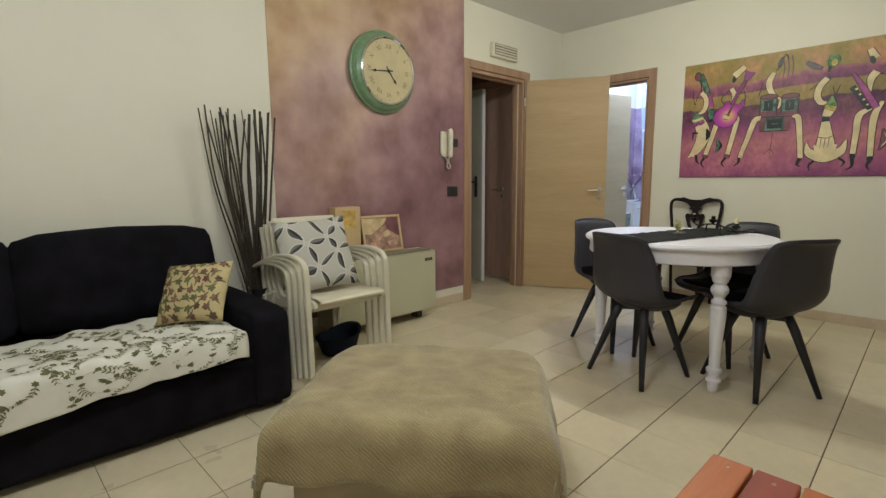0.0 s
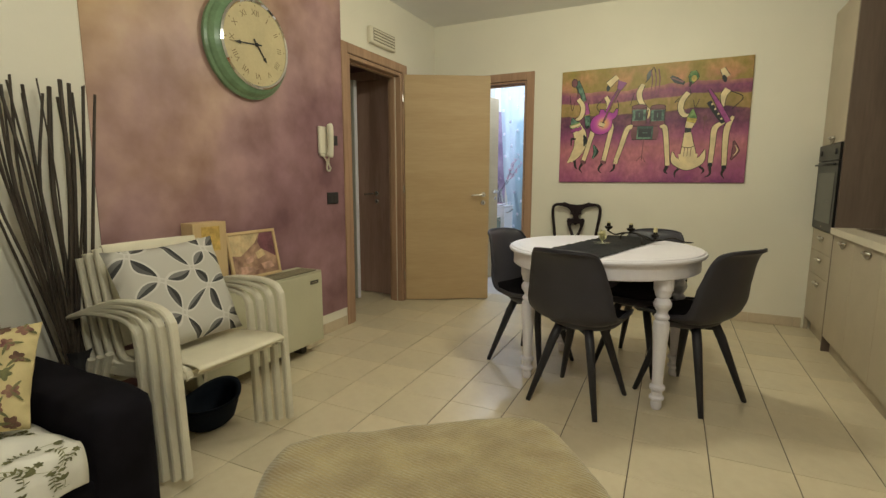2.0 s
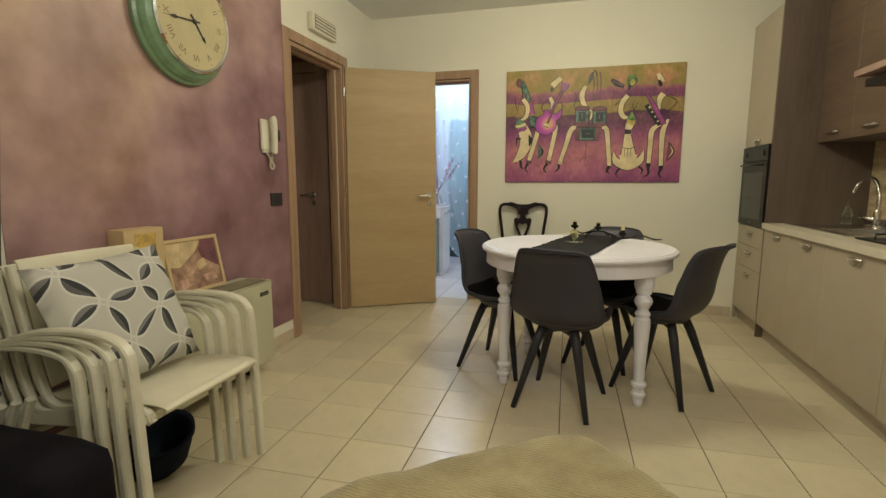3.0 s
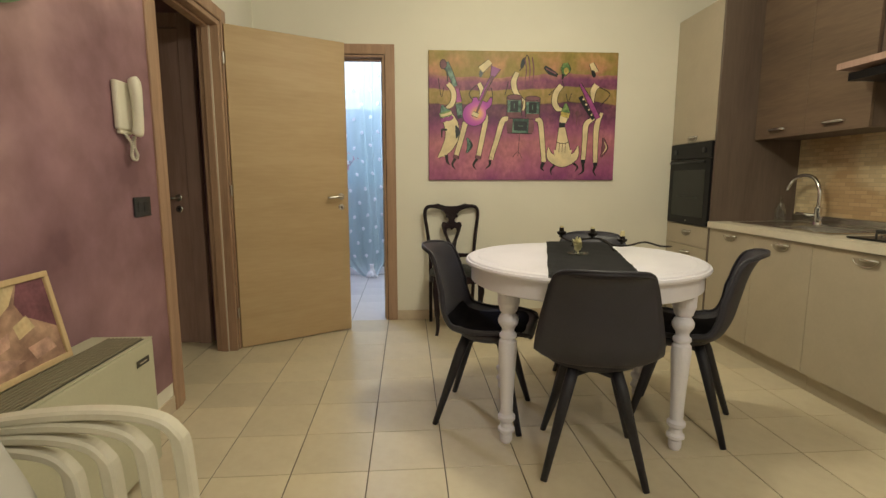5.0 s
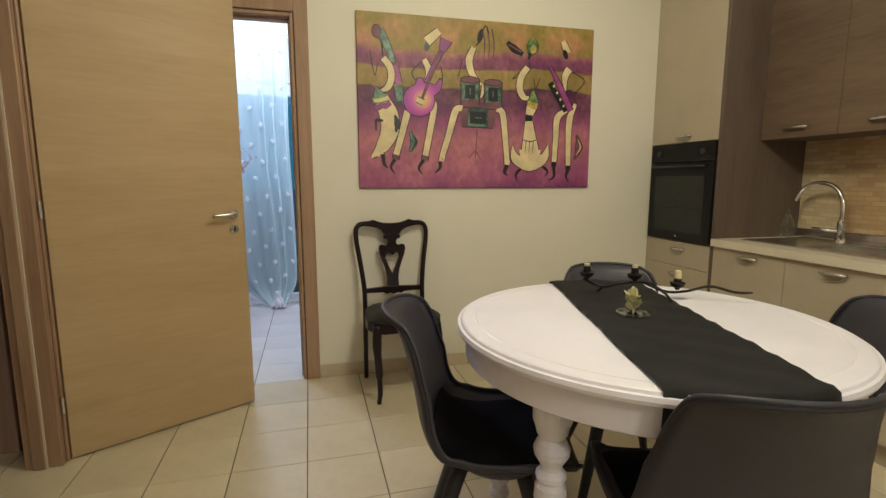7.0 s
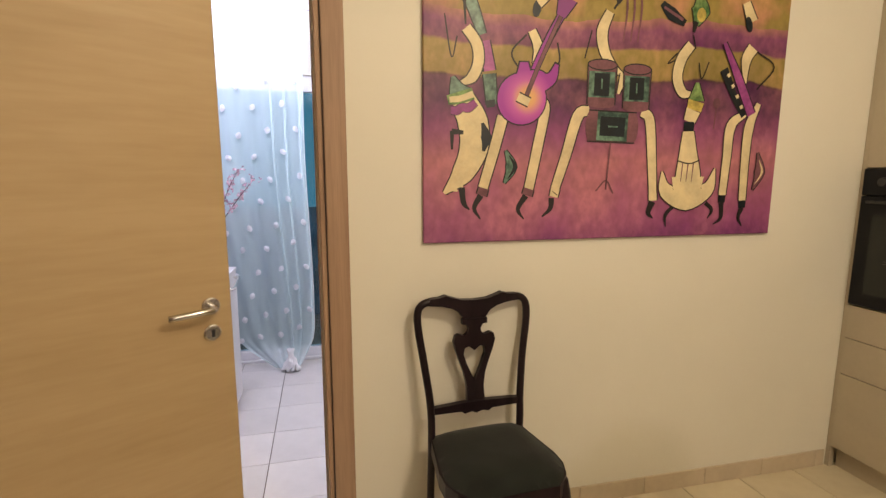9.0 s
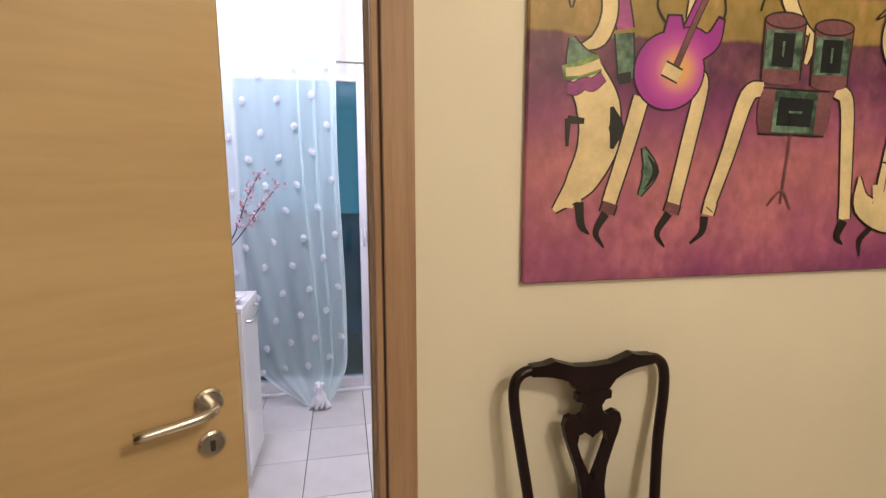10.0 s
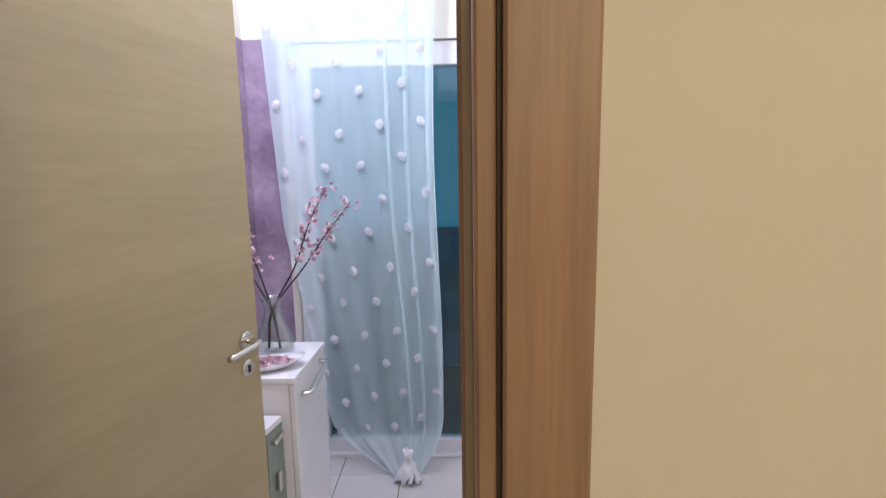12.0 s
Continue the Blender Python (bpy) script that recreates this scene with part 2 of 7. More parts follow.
structure(part("wall_north", boxes(((WX - T, NY, 0), (BATH_LO - 0.03, NY + T, CEIL)), ((BATH_HI + 0.03, NY, 0), (EX + T, NY + T, CEIL)), ((BATH_LO - 0.03, NY, BATH_TOP + 0.03), (BATH_HI + 0.03, NY + T, CEIL))), M_WALL), "white painted plaster wall", "wall")
structure(part("wall_east", box((EX, SY - T, 0), (EX + T, NY, CEIL)), M_WALL), "white painted plaster wall", "wall")
structure(part("wall_south", box((WX, SY - T, 0), (EX, SY, CEIL)), M_WALL), "white painted plaster wall", "wall")

# hall behind the doorway
structure(part("wall_hall_west", box((-4.75, 2.6, 0), (-4.63, 4.75, 2.42)), M_WALL), "white painted hall wall", "wall")
structure(part("wall_hall_south", box((-4.63, 2.6, 0), (WX - T, 2.72, 2.42)), M_WALL), "white painted hall wall", "wall")
structure(part("wall_hall_north", box((-4.63, 4.49, 0), (WX - T, 4.64, 2.42)), M_PLUM), "plum plastered hall wall", "wall")

# bathroom
BZ = 2.043
WIN0, WIN1, WTOP = -2.84, -1.982, 2.03
structure(part("wall_bathroom_west", box((BX0 - T, NY + T, 0), (BX0, BY1 + T, CEIL)), M_WALL), "white bathroom wall", "wall")
structure(part("wall_bathroom_east", box((BX1, NY + T, 0), (BX1 + T, BY1 + T, CEIL)), M_WALL), "white bathroom wall", "wall")
structure(part("wall_bathroom_north", boxes(((BX0, BY1, 0), (WIN0, BY1 + T, CEIL)), ((WIN1, BY1, 0), (BX1, BY1 + T, CEIL)), ((WIN0, BY1, WTOP), (WIN1, BY1 + T, CEIL))), M_WALL), "white bathroom wall", "wall")
structure(part("wall_bathroom_lilac", boxes(((BX0 + 0.001, BY1 - 0.005, 0.0), (WIN0 - 0.03, BY1 + 0.001, BZ)), ((BX0 - 0.001, NY + T + 0.01, 0.0), (BX0 + 0.005, BY1 - 0.006, BZ))), M_LILAC), "mottled lilac decorative plaster", "wall")


def casing(lo, hi, top, face, axis, thick=0.012, width=0.072, depth=T, out=0.034):
    """Flat casings on both faces of a doorway along an axis, dark strips painted as the groove's shade, the jamb lining
    and its stop with a pale seal.
    """
    def turn(a, b, z):
        return (a, b, z) if axis == "x" else (b, a, z)

    def bx(kind, a0, b0, z0, a1, b1, z1, bev=0.003):
        p, q = turn(a0, b0, z0), turn(a1, b1, z1)
        return kind, tuple(min(u, v) for u, v in zip(p, q)), tuple(max(u, v) for u, v in zip(p, q)), bev
    pieces = []
    back = face + depth
    jam, sgn = out - 0.0045, 1 if depth > 0 else -1
    for f0, f1 in ((face - thick, face), (back, back + thick)):
        pieces += [bx("casing", lo - out - width, f0, 0, lo - out, f1, top + out + width), bx("casing", hi + out, f0, 0, hi + out + width, f1, top + out + width), bx("casing", lo - out, f0, top + out, hi + out, f1, top + out + width)]
    e0, e1 = face - thick * 0.45, back + thick * 0.45
    pieces += [bx("lining", lo - jam, e0, 0, lo, e1, top + jam), bx("lining", hi, e0, 0, hi + jam, e1, top + jam), bx("lining", lo, e0, top, hi, e1, top + jam)]
    for f in (face - sgn * 0.001, back + sgn * 0.001):
        g = f + (0.004 if f > min(face, back) + 0.05 else -0.004)
        pieces += [bx("groove_shade", lo - out + 0.0002, f, 0, lo - jam - 0.0002, g, top + jam, 0), bx("groove_shade", hi + jam + 0.0002, f, 0, hi + out - 0.0002, g, top + jam, 0), bx("groove_shade", lo - jam, f, top + jam + 0.0002, hi + jam, g, top + out - 0.0002, 0)]
    mid = face + depth * 0.42
    pieces += [bx("stop", lo, mid, 0, lo + 0.012, mid + sgn * 0.045, top), bx("stop", hi - 0.012, mid, 0, hi, mid + sgn * 0.045, top), bx("stop", lo + 0.012, mid, top - 0.012, hi - 0.012, mid + sgn * 0.045, top)]
    seal = mid - sgn * 0.006
    pieces += [bx("seal", lo + 0.0005, seal, 0.002, lo + 0.008, mid - sgn * 0.0002, top - 0.002, 0), bx("seal", hi - 0.008, seal, 0.002, hi - 0.0005, mid - sgn * 0.0002, top - 0.002, 0)]
    return pieces


# Brown of the solid strips that stand for shade in the casing groove.
M_GAP = plain("groove_shade_brown", (0.05, 0.03, 0.02), 0.7)
M_SEAL = plain("rubber_seal", (0.60, 0.54, 0.44), 0.6)


def door_frame(name, label, pieces):
    holder = tagged(new(name), label, "door frame", kind="structure")
    for kind, lo, hi, bev in pieces:
        part(kind, box(lo, hi, bev, 1), {"groove_shade": M_GAP, "seal": M_SEAL}.get(kind, M_FRAME), holder, "pale rubber seal" if kind == "seal" else "")
    return holder


door_frame("trim_hall", "light oak door casing in the plum wall", casing(HALL_LO, HALL_HI, HALL_TOP, WX, "y", thick=-0.014, depth=-T))
door_frame("trim_bathroom", "light oak bathroom door casing", casing(BATH_LO, BATH_HI, BATH_TOP, NY, "x", out=0.022))


def lever(parent, x, y, z, side, way):
    """Steel lever handle and lock rose on the face y; side is the outward sign, way the lever's direction."""
    bm = lathe([(0.024, 0), (0.024, 0.006), (0.020, 0.009)], 20)
    bmesh.ops.transform(bm, matrix=pose(x, y, z, -90 * side, 0, 0), verts=bm.verts)
    part("rose", bm, M_STEEL, parent, smooth=False)
    bm = tube(arc([(x, y, z), (x, y + side * 0.035, z), (x + way * 0.012, y + side * 0.05, z), (x + way * 0.05, y + side * 0.053, z - 0.002), (x + way * 0.115, y + side * 0.046, z - 0.006)], 4), 0.0085, 10)
    part("lever", bm, M_STEEL, parent, "brushed steel lever handle", True)
    bm = lathe([(0.023, 0), (0.023, 0.005), (0.019, 0.008)], 20)
    bmesh.ops.transform(bm, matrix=pose(x, y, z - 0.075, -90 * side, 0, 0), verts=bm.verts)
    esc = part("lock_rose", bm, M_STEEL, parent)
    part("keyhole", box((x - 0.004, min(y + side * 0.007, y + side * 0.0095), z - 0.086), (x + 0.004, max(y + side * 0.007, y + side * 0.0095), z - 0.066)), M_BLACKPLASTIC, esc)


def door_leaf(name, label, hinge, free, top, mat, handle=True, thick=0.042):
    """A leaf standing from the hinge to the free edge, local x along it."""
    d = Vector(free) - Vector(hinge)
    w = d.length
    ob = tagged(new(name), label, "door", kind="structure")
    ob.matrix_world = pose(hinge[0], hinge[1], 0, 0, 0, math.degrees(math.atan2(d.y, d.x)))
    part("leaf", box((0, 0, 0.008), (w, thick, top), 0.0025, 1), mat, ob)
    if handle:
        lever(ob, w - 0.055, 0.0, 1.0, -1, -1)
        lever(ob, w - 0.055, thick, 1.0, 1, -1)
        part("latch_plate", box((w - 0.0005, 0.010, 0.88), (w + 0.0015, thick - 0.010, 1.08)), M_STEEL, ob)
    return ob


door_hall = door_leaf("door_hall", "open light oak veneer door with steel lever", (-2.957, 4.307), (-2.283, 4.697), 2.065, M_OAK)
for z in (0.25, 1.05, 1.86):
    part("hinge", lathe([(0.007, 0), (0.007, 0.07)], 10, (-0.012, -0.008, z - 0.035)), M_STEEL, door_hall)
M_GREYDOOR = material("grey_fire_door", (0.46, 0.45, 0.42), 0.45, spread=0.03)
# Same oak, its colour darkened and turned olive for the cool bathroom light.
M_BATHDOOR = wood("cool_lit_oak", (0.43, 0.355, 0.21), (0.36, 0.29, 0.165), 0.42, "X", 7, 9, even=0.9)
door_bath = door_leaf("door_bathroom", "open oak bathroom door with chrome lever", (-2.780, 5.075), (-2.600, 5.815), 2.04, M_BATHDOOR)

# hall doors
door_brown = tagged(new("door_brown"), "closed dark brown door with steel lever in the hall", "door", kind="structure")
door_brown.matrix_world = pose(-4.10, 4.47, 0)
part("leaf", box((0, -0.02, 0.005), (0.80, 0.015, 2.07), 0.003, 1), M_BROWN, door_brown)
lever(door_brown, 0.735, -0.02, 1.0, -1, -1)
for x0, x1, z0, z1 in ((-0.09, -0.004, 0, 2.16), (0.804, 0.89, 0, 2.16), (-0.003, 0.803, 2.075, 2.16)):
    part("casing", box((x0, -0.035, z0), (x1, 0.018, z1), 0.003, 1), M_BROWN, door_brown)
door_grey = tagged(new("door_grey"), "open grey metal door with black lever in the hall", "door", kind="structure")
door_grey.matrix_world = pose(-4.20, 4.15, 0)
part("leaf", box((0, 0, 0.008), (0.80, 0.045, 2.03), 0.003, 1), M_GREYDOOR, door_grey)
part("edge", box((0.801, 0.002, 0.01), (0.806, 0.043, 2.028)), M_WHITEPAINT, door_grey, "white door edge")
part("plate", box((0.70, -0.008, 0.92), (0.74, -0.001, 1.14), 0.003, 1), M_BLACKPLASTIC, door_grey, "black handle plate")
part("lever", tube(arc([(0.72, 0, 1.08), (0.72, -0.04, 1.08), (0.69, -0.052, 1.08), (0.60, -0.05, 1.075)], 4), 0.011, 8), M_BLACKPLASTIC, door_grey, "black lever", True)

# ---- skirting ----
M_SKIRT = material("skirting_tile_glaze", (0.60, 0.50, 0.37), 0.35, spread=0.06, grain=40)


def skirting(name, a, b, axis, at, out, z1=0.078, step=0.303, skip=()):
    """Skirting tiles along a wall from a to b."""
    holder = tagged(new(name), "beige ceramic skirting tiles", "skirting", kind="structure")
    x = a
    while x < b - 0.02:
        e = min(x + step, b)
        lo, hi = min(at, at + out * 0.009), max(at, at + out * 0.009)
        if axis == "x":
            bm = box((x + 0.001, lo, 0.0), (e - 0.001, hi, z1), 0.002, 1)
        else:
            bm = box((lo, x + 0.001, 0.0), (hi, e - 0.001, z1), 0.002, 1)
        part("tile", bm, M_SKIRT, holder)
        x = e


skirting("baseboard_north", BATH_HI + 0.095, 0.23, "x", NY, -1)
skirting("baseboard_west", SY, HALL_LO - 0.107, "y", WX, 1)
skirting("baseboard_west_end", HALL_HI + 0.107, NY - 0.01, "y", WX, 1)
skirting("baseboard_bathroom", BX0 + 0.01, WIN0, "x", BY1 - 0.006, -1)

# ---- kitchen ----
KX, KT = 0.24, 0.835
M_TOP = material("cream_worktop", (0.70, 0.64, 0.52), 0.35, spread=0.04, grain=90, bump=0.01)
M_OVEN = material("oven_black", (0.008, 0.008, 0.010), 0.3, spread=0.04, bump=0.01, spec=0.2)
M_OVENGLASS = material("oven_glass", (0.022, 0.024, 0.022), 0.1, spread=0.04, bump=0.0, spec=0.35)


# Front beige darkened to paint the shade of a hollow scoop.
M_SCOOP = material("satin_scoop_shade", (0.36, 0.31, 0.235), 0.4, 0.25, spread=0.06, grain=60, bump=0.01)


def pull(parent, y, z, w=0.125):
    """Half-moon finger scoop, a flat patch with the hollow's shade in its colour, a raised rim and a short steel bar
    across one half, on a front facing -x.
    """
    moon = [(y + w / 2 * math.cos(math.pi * k / 14), z - 0.034 * math.sin(math.pi * k / 14)) for k in range(15)]
    part("handle_dish", prism(moon, KX - 0.0055, KX - 0.0025, "x"), M_SCOOP, parent, "half-moon finger scoop, its shade painted on")
    part("handle_rim", tube([(KX - 0.005, a, b) for a, b in moon], 0.0028, 6), M_STEEL, parent, "thin steel rim", True)
    bar = arc([(KX - 0.004, y - w / 2 - 0.006, z), (KX - 0.020, y - w / 2 + 0.004, z), (KX - 0.025, y - w / 4, z + 0.001), (KX - 0.022, y + 0.004, z), (KX - 0.005, y + 0.012, z)], 4)
    part("handle", tube(bar, 0.0082, 8), M_STEEL, parent, "steel bar handle", True)


def base_unit(y0, y1, label="beige laminate kitchen base unit with steel bow handle"):
    u = thing("base_cabinet", label, "kitchen cabinet", group="kitchen base units")
    part("carcass", box((KX + 0.019, y0 + 0.001, 0.10), (EX - 0.004, y1 - 0.001, KT - 0.042)), M_BEIGE, u)
    d = part("door", box((KX, y0 + 0.0015, 0.105), (KX + 0.018, y1 - 0.0015, KT - 0.045), 0.0015, 1), M_BEIGE, u)
    pull(d, (y0 + y1) / 2, KT - 0.075)
    part("plinth", box((KX + 0.045, y0 + 0.001, 0.0), (KX + 0.06, y1 - 0.001, 0.099)), M_BEIGE, u)
    return u


for y0, y1 in ((3.915, 4.360), (3.475, 3.915), (2.875, 3.475), (2.275, 2.875), (1.675, 2.275)):
    base_unit(y0, y1)

tower = thing("oven_tower", "tall beige laminate oven housing with three drawers", "kitchen cabinet")
part("carcass", box((KX + 0.019, 4.385, 0.10), (EX - 0.004, NY - 0.022, 2.31)), M_BEIGE, tower)
part("filler", box((KX + 0.004, NY - 0.0215, 0.0), (KX + 0.03, NY - 0.002, 2.31)), M_BEIGE, tower)
part("plinth", box((KX + 0.045, 4.385, 0.0), (KX + 0.06, NY - 0.022, 0.099)), M_BEIGE, tower)
for z0, z1 in ((0.105, 0.462), (0.465, 0.632), (0.635, 0.785)):
    d = part("drawer_front", box((KX, 4.386, z0), (KX + 0.018, NY - 0.023, z1), 0.0015, 1), M_BEIGE, tower)
    pull(d, 4.655, z1 - 0.045)
d = part("door", box((KX, 4.386, 1.388), (KX + 0.018, NY - 0.023, 2.31), 0.0015, 1), M_BEIGE, tower)
pull(d, 4.655, 1.425)
panel = thing("tall_end_panel", "dark smoked oak upright end panel", "panel")
part("board", box((KX + 0.002, 4.362, 0.0), (EX - 0.004, 4.384, 2.325), 0.001, 1), M_DARKPANEL, panel)

oven = thing("oven", "black built-in oven with glass door", "oven")
part("body", box((KX + 0.0185, 4.387, 0.79), (EX - 0.1, NY - 0.024, 1.384)), M_OVEN, oven)
part("door", box((KX - 0.012, 4.388, 0.793), (KX + 0.018, NY - 0.024, 1.268), 0.003, 1), M_OVEN, oven)
part("window", box((KX - 0.0135, 4.445, 0.85), (KX - 0.0122, 4.865, 1.19)), M_OVENGLASS, oven, "dark reflecting oven window")
part("control_panel", box((KX - 0.012, 4.388, 1.272), (KX + 0.018, NY - 0.024, 1.384), 0.003, 1), M_OVEN, oven)
bm = tube([(KX - 0.034, 4.43, 1.245), (KX - 0.034, 4.88, 1.245)], 0.007, 10)
for y in (4.46, 4.85):
    add_tube(bm, [(KX - 0.012, y, 1.245), (KX - 0.034, y, 1.245)], 0.006, 8)
part("door_handle", bm, M_BLACKPLASTIC, oven, "black bar handle", True)
for y in (4.47, 4.84):
    bm = lathe([(0.020, 0), (0.019, 0.008), (0.015, 0.010)], 20)
    bmesh.ops.transform(bm, matrix=pose(KX - 0.012, y, 1.328, 0, -90, 0), verts=bm.verts)
    part("knob", bm, M_BLACKPLASTIC, oven, "black round knob")
part("badge", box((KX - 0.0132, 4.645, 0.815), (KX - 0.0121, 4.665, 0.823)), M_STEEL, oven)
# Two thin lines laid on the glass in place of a faint reflection.
bm = bmesh.new()
for z in (0.99, 1.0):
    add_tube(bm, [(KX - 0.0137, 4.52, z), (KX - 0.0137, 4.80, z)], 0.0012, 5)
part("reflection_line", bm, M_BLACKPLASTIC, oven)

worktop = thing("worktop", "cream laminate kitchen worktop", "worktop")
SX0, SX1, SY0, SY1 = 0.34, 0.76, 3.50, 4.25
bm = boxes(((KX - 0.02, 1.675, KT - 0.04), (SX0, 4.361, KT)), ((SX1, 1.675, KT - 0.04), (EX - 0.003, 4.361, KT)), ((SX0, 1.675, KT - 0.04), (SX1, SY0, KT)), ((SX0, SY1, KT - 0.04), (SX1, 4.361, KT)))
part("board", bm, M_TOP, worktop)
part("upstand", box((EX - 0.018, 1.675, KT + 0.001), (EX - 0.006, 4.361, KT + 0.05), 0.002, 1), M_STEEL, worktop, "brushed steel upstand strip")

sink = thing("sink", "brushed steel inset kitchen sink", "sink")
bm = boxes(((SX0 - 0.015, SY0 - 0.015, KT + 0.001), (SX1 + 0.015, SY0 + 0.03, KT + 0.007)), ((SX0 - 0.015, SY1 - 0.30, KT + 0.001), (SX1 + 0.015, SY1 + 0.015, KT + 0.007)),
           ((SX0 - 0.015, SY0 + 0.03, KT + 0.001), (SX0 + 0.03, SY1 - 0.30, KT + 0.007)), ((SX1 - 0.04, SY0 + 0.03, KT + 0.001), (SX1 + 0.015, SY1 - 0.30, KT + 0.007)))
part("rim", bm, M_STEEL, sink)
bx0, bx1, by0, by1, bz = SX0 + 0.03, SX1 - 0.04, SY0 + 0.03, SY1 - 0.30, KT - 0.033
part("bowl", boxes(((bx0, by0, bz), (bx1, by1, bz + 0.004)), ((bx0, by0, bz + 0.004), (bx0 + 0.004, by1, KT)), ((bx1 - 0.004, by0, bz + 0.004), (bx1, by1, KT)), ((bx0 + 0.004, by0, bz + 0.004), (bx1 - 0.004, by0 + 0.004, KT)), ((bx0 + 0.004, by1 - 0.004, bz + 0.004), (bx1 - 0.004, by1, KT))), M_STEEL, sink)
tap = thing("tap", "chrome swan-neck kitchen tap", "tap")
part("base", lathe([(0.028, 0), (0.026, 0.012), (0.020, 0.02), (0.020, 0.10), (0.016, 0.108)], 20, (0.735, 4.04, KT + 0.007)), M_CHROME, tap, smooth=False)
part("spout", tube(arc([(0.735, 4.04, 0.94), (0.735, 4.045, 1.05), (0.735, 4.09, 1.125), (0.73, 4.17, 1.148), (0.72, 4.25, 1.12), (0.71, 4.29, 1.05)], 6), 0.012, 12), M_CHROME, tap, smooth=True)
part("lever", tube([(0.735, 4.04, 0.895), (0.70, 4.09, 0.90), (0.68, 4.15, 0.905)], [0.013, 0.011, 0.008], 10), M_CHROME, tap, smooth=True)


def thin_glass(name, tint, gloss):
    """Thin clear glassware: mostly see-through with a sharp reflection."""
    m = bpy.data.materials.new(name)
    m.use_nodes = True
    n, l = m.node_tree.nodes, m.node_tree.links
    n.remove(n["Principled BSDF"])
    tr, gl, mx = n.new("ShaderNodeBsdfTransparent"), n.new("ShaderNodeBsdfGlossy"), n.new("ShaderNodeMixShader")
    lw, mr = n.new("ShaderNodeLayerWeight"), n.new("ShaderNodeMapRange")
    tr.inputs[0].default_value = (*tint, 1)
    gl.inputs["Roughness"].default_value = 0.03
    lw.inputs["Blend"].default_value = 0.35
    mr.inputs["To Min"].default_value, mr.inputs["To Max"].default_value = gloss, 0.75
    l.new(lw.outputs["Facing"], mr.inputs["Value"])
    l.new(mr.outputs[0], mx.inputs[0])
    l.new(tr.outputs[0], mx.inputs[1])
    l.new(gl.outputs[0], mx.inputs[2])
    l.new(mx.outputs[0], n["Material Output"].inputs[0])
    return m


M_CLEAR = thin_glass("clear_glass", (0.94, 0.97, 0.95), 0.06)
soap = thing("soap_bottle", "small clear soap bottle by the sink", "bottle")
part("bottle", lathe([(0.030, 0), (0.034, 0.008), (0.034, 0.07), (0.022, 0.105), (0.012, 0.12)], 20, (0.70, 4.315, KT + 0.008)), M_CLEAR, soap, smooth=False)
part("pump", lathe([(0.012, 0), (0.012, 0.014), (0.004, 0.016), (0.004, 0.034), (0.009, 0.036), (0.009, 0.042)], 12, (0.70, 4.315, KT + 0.128)), M_CLEAR, soap)
hob = thing("gas_hob", "black glass gas hob with pan supports", "hob")
part("plate", box((0.32, 2.80, KT + 0.001), (0.80, 3.38, KT + 0.010), 0.004, 1), M_OVEN, hob)
for x, y, r in ((0.44, 2.95, 0.045), (0.44, 3.24, 0.055), (0.67, 2.95, 0.055), (0.67, 3.24, 0.04)):
    part("burner", lathe([(r, 0), (r, 0.012), (r * 0.7, 0.018)], 20, (x, y, KT + 0.011)), M_STEEL, hob)
    bm = bmesh.new()
    for a in range(4):
        c, s = math.cos(a * math.pi / 2), math.sin(a * math.pi / 2)
        add_tube(bm, [(x + c * 0.10, y + s * 0.10, KT + 0.010), (x + c * 0.10, y + s * 0.10, KT + 0.04), (x + c * 0.03, y + s * 0.03, KT + 0.04)], 0.005, 6)
    part("pan_support", bm, M_BLACKPLASTIC, hob)


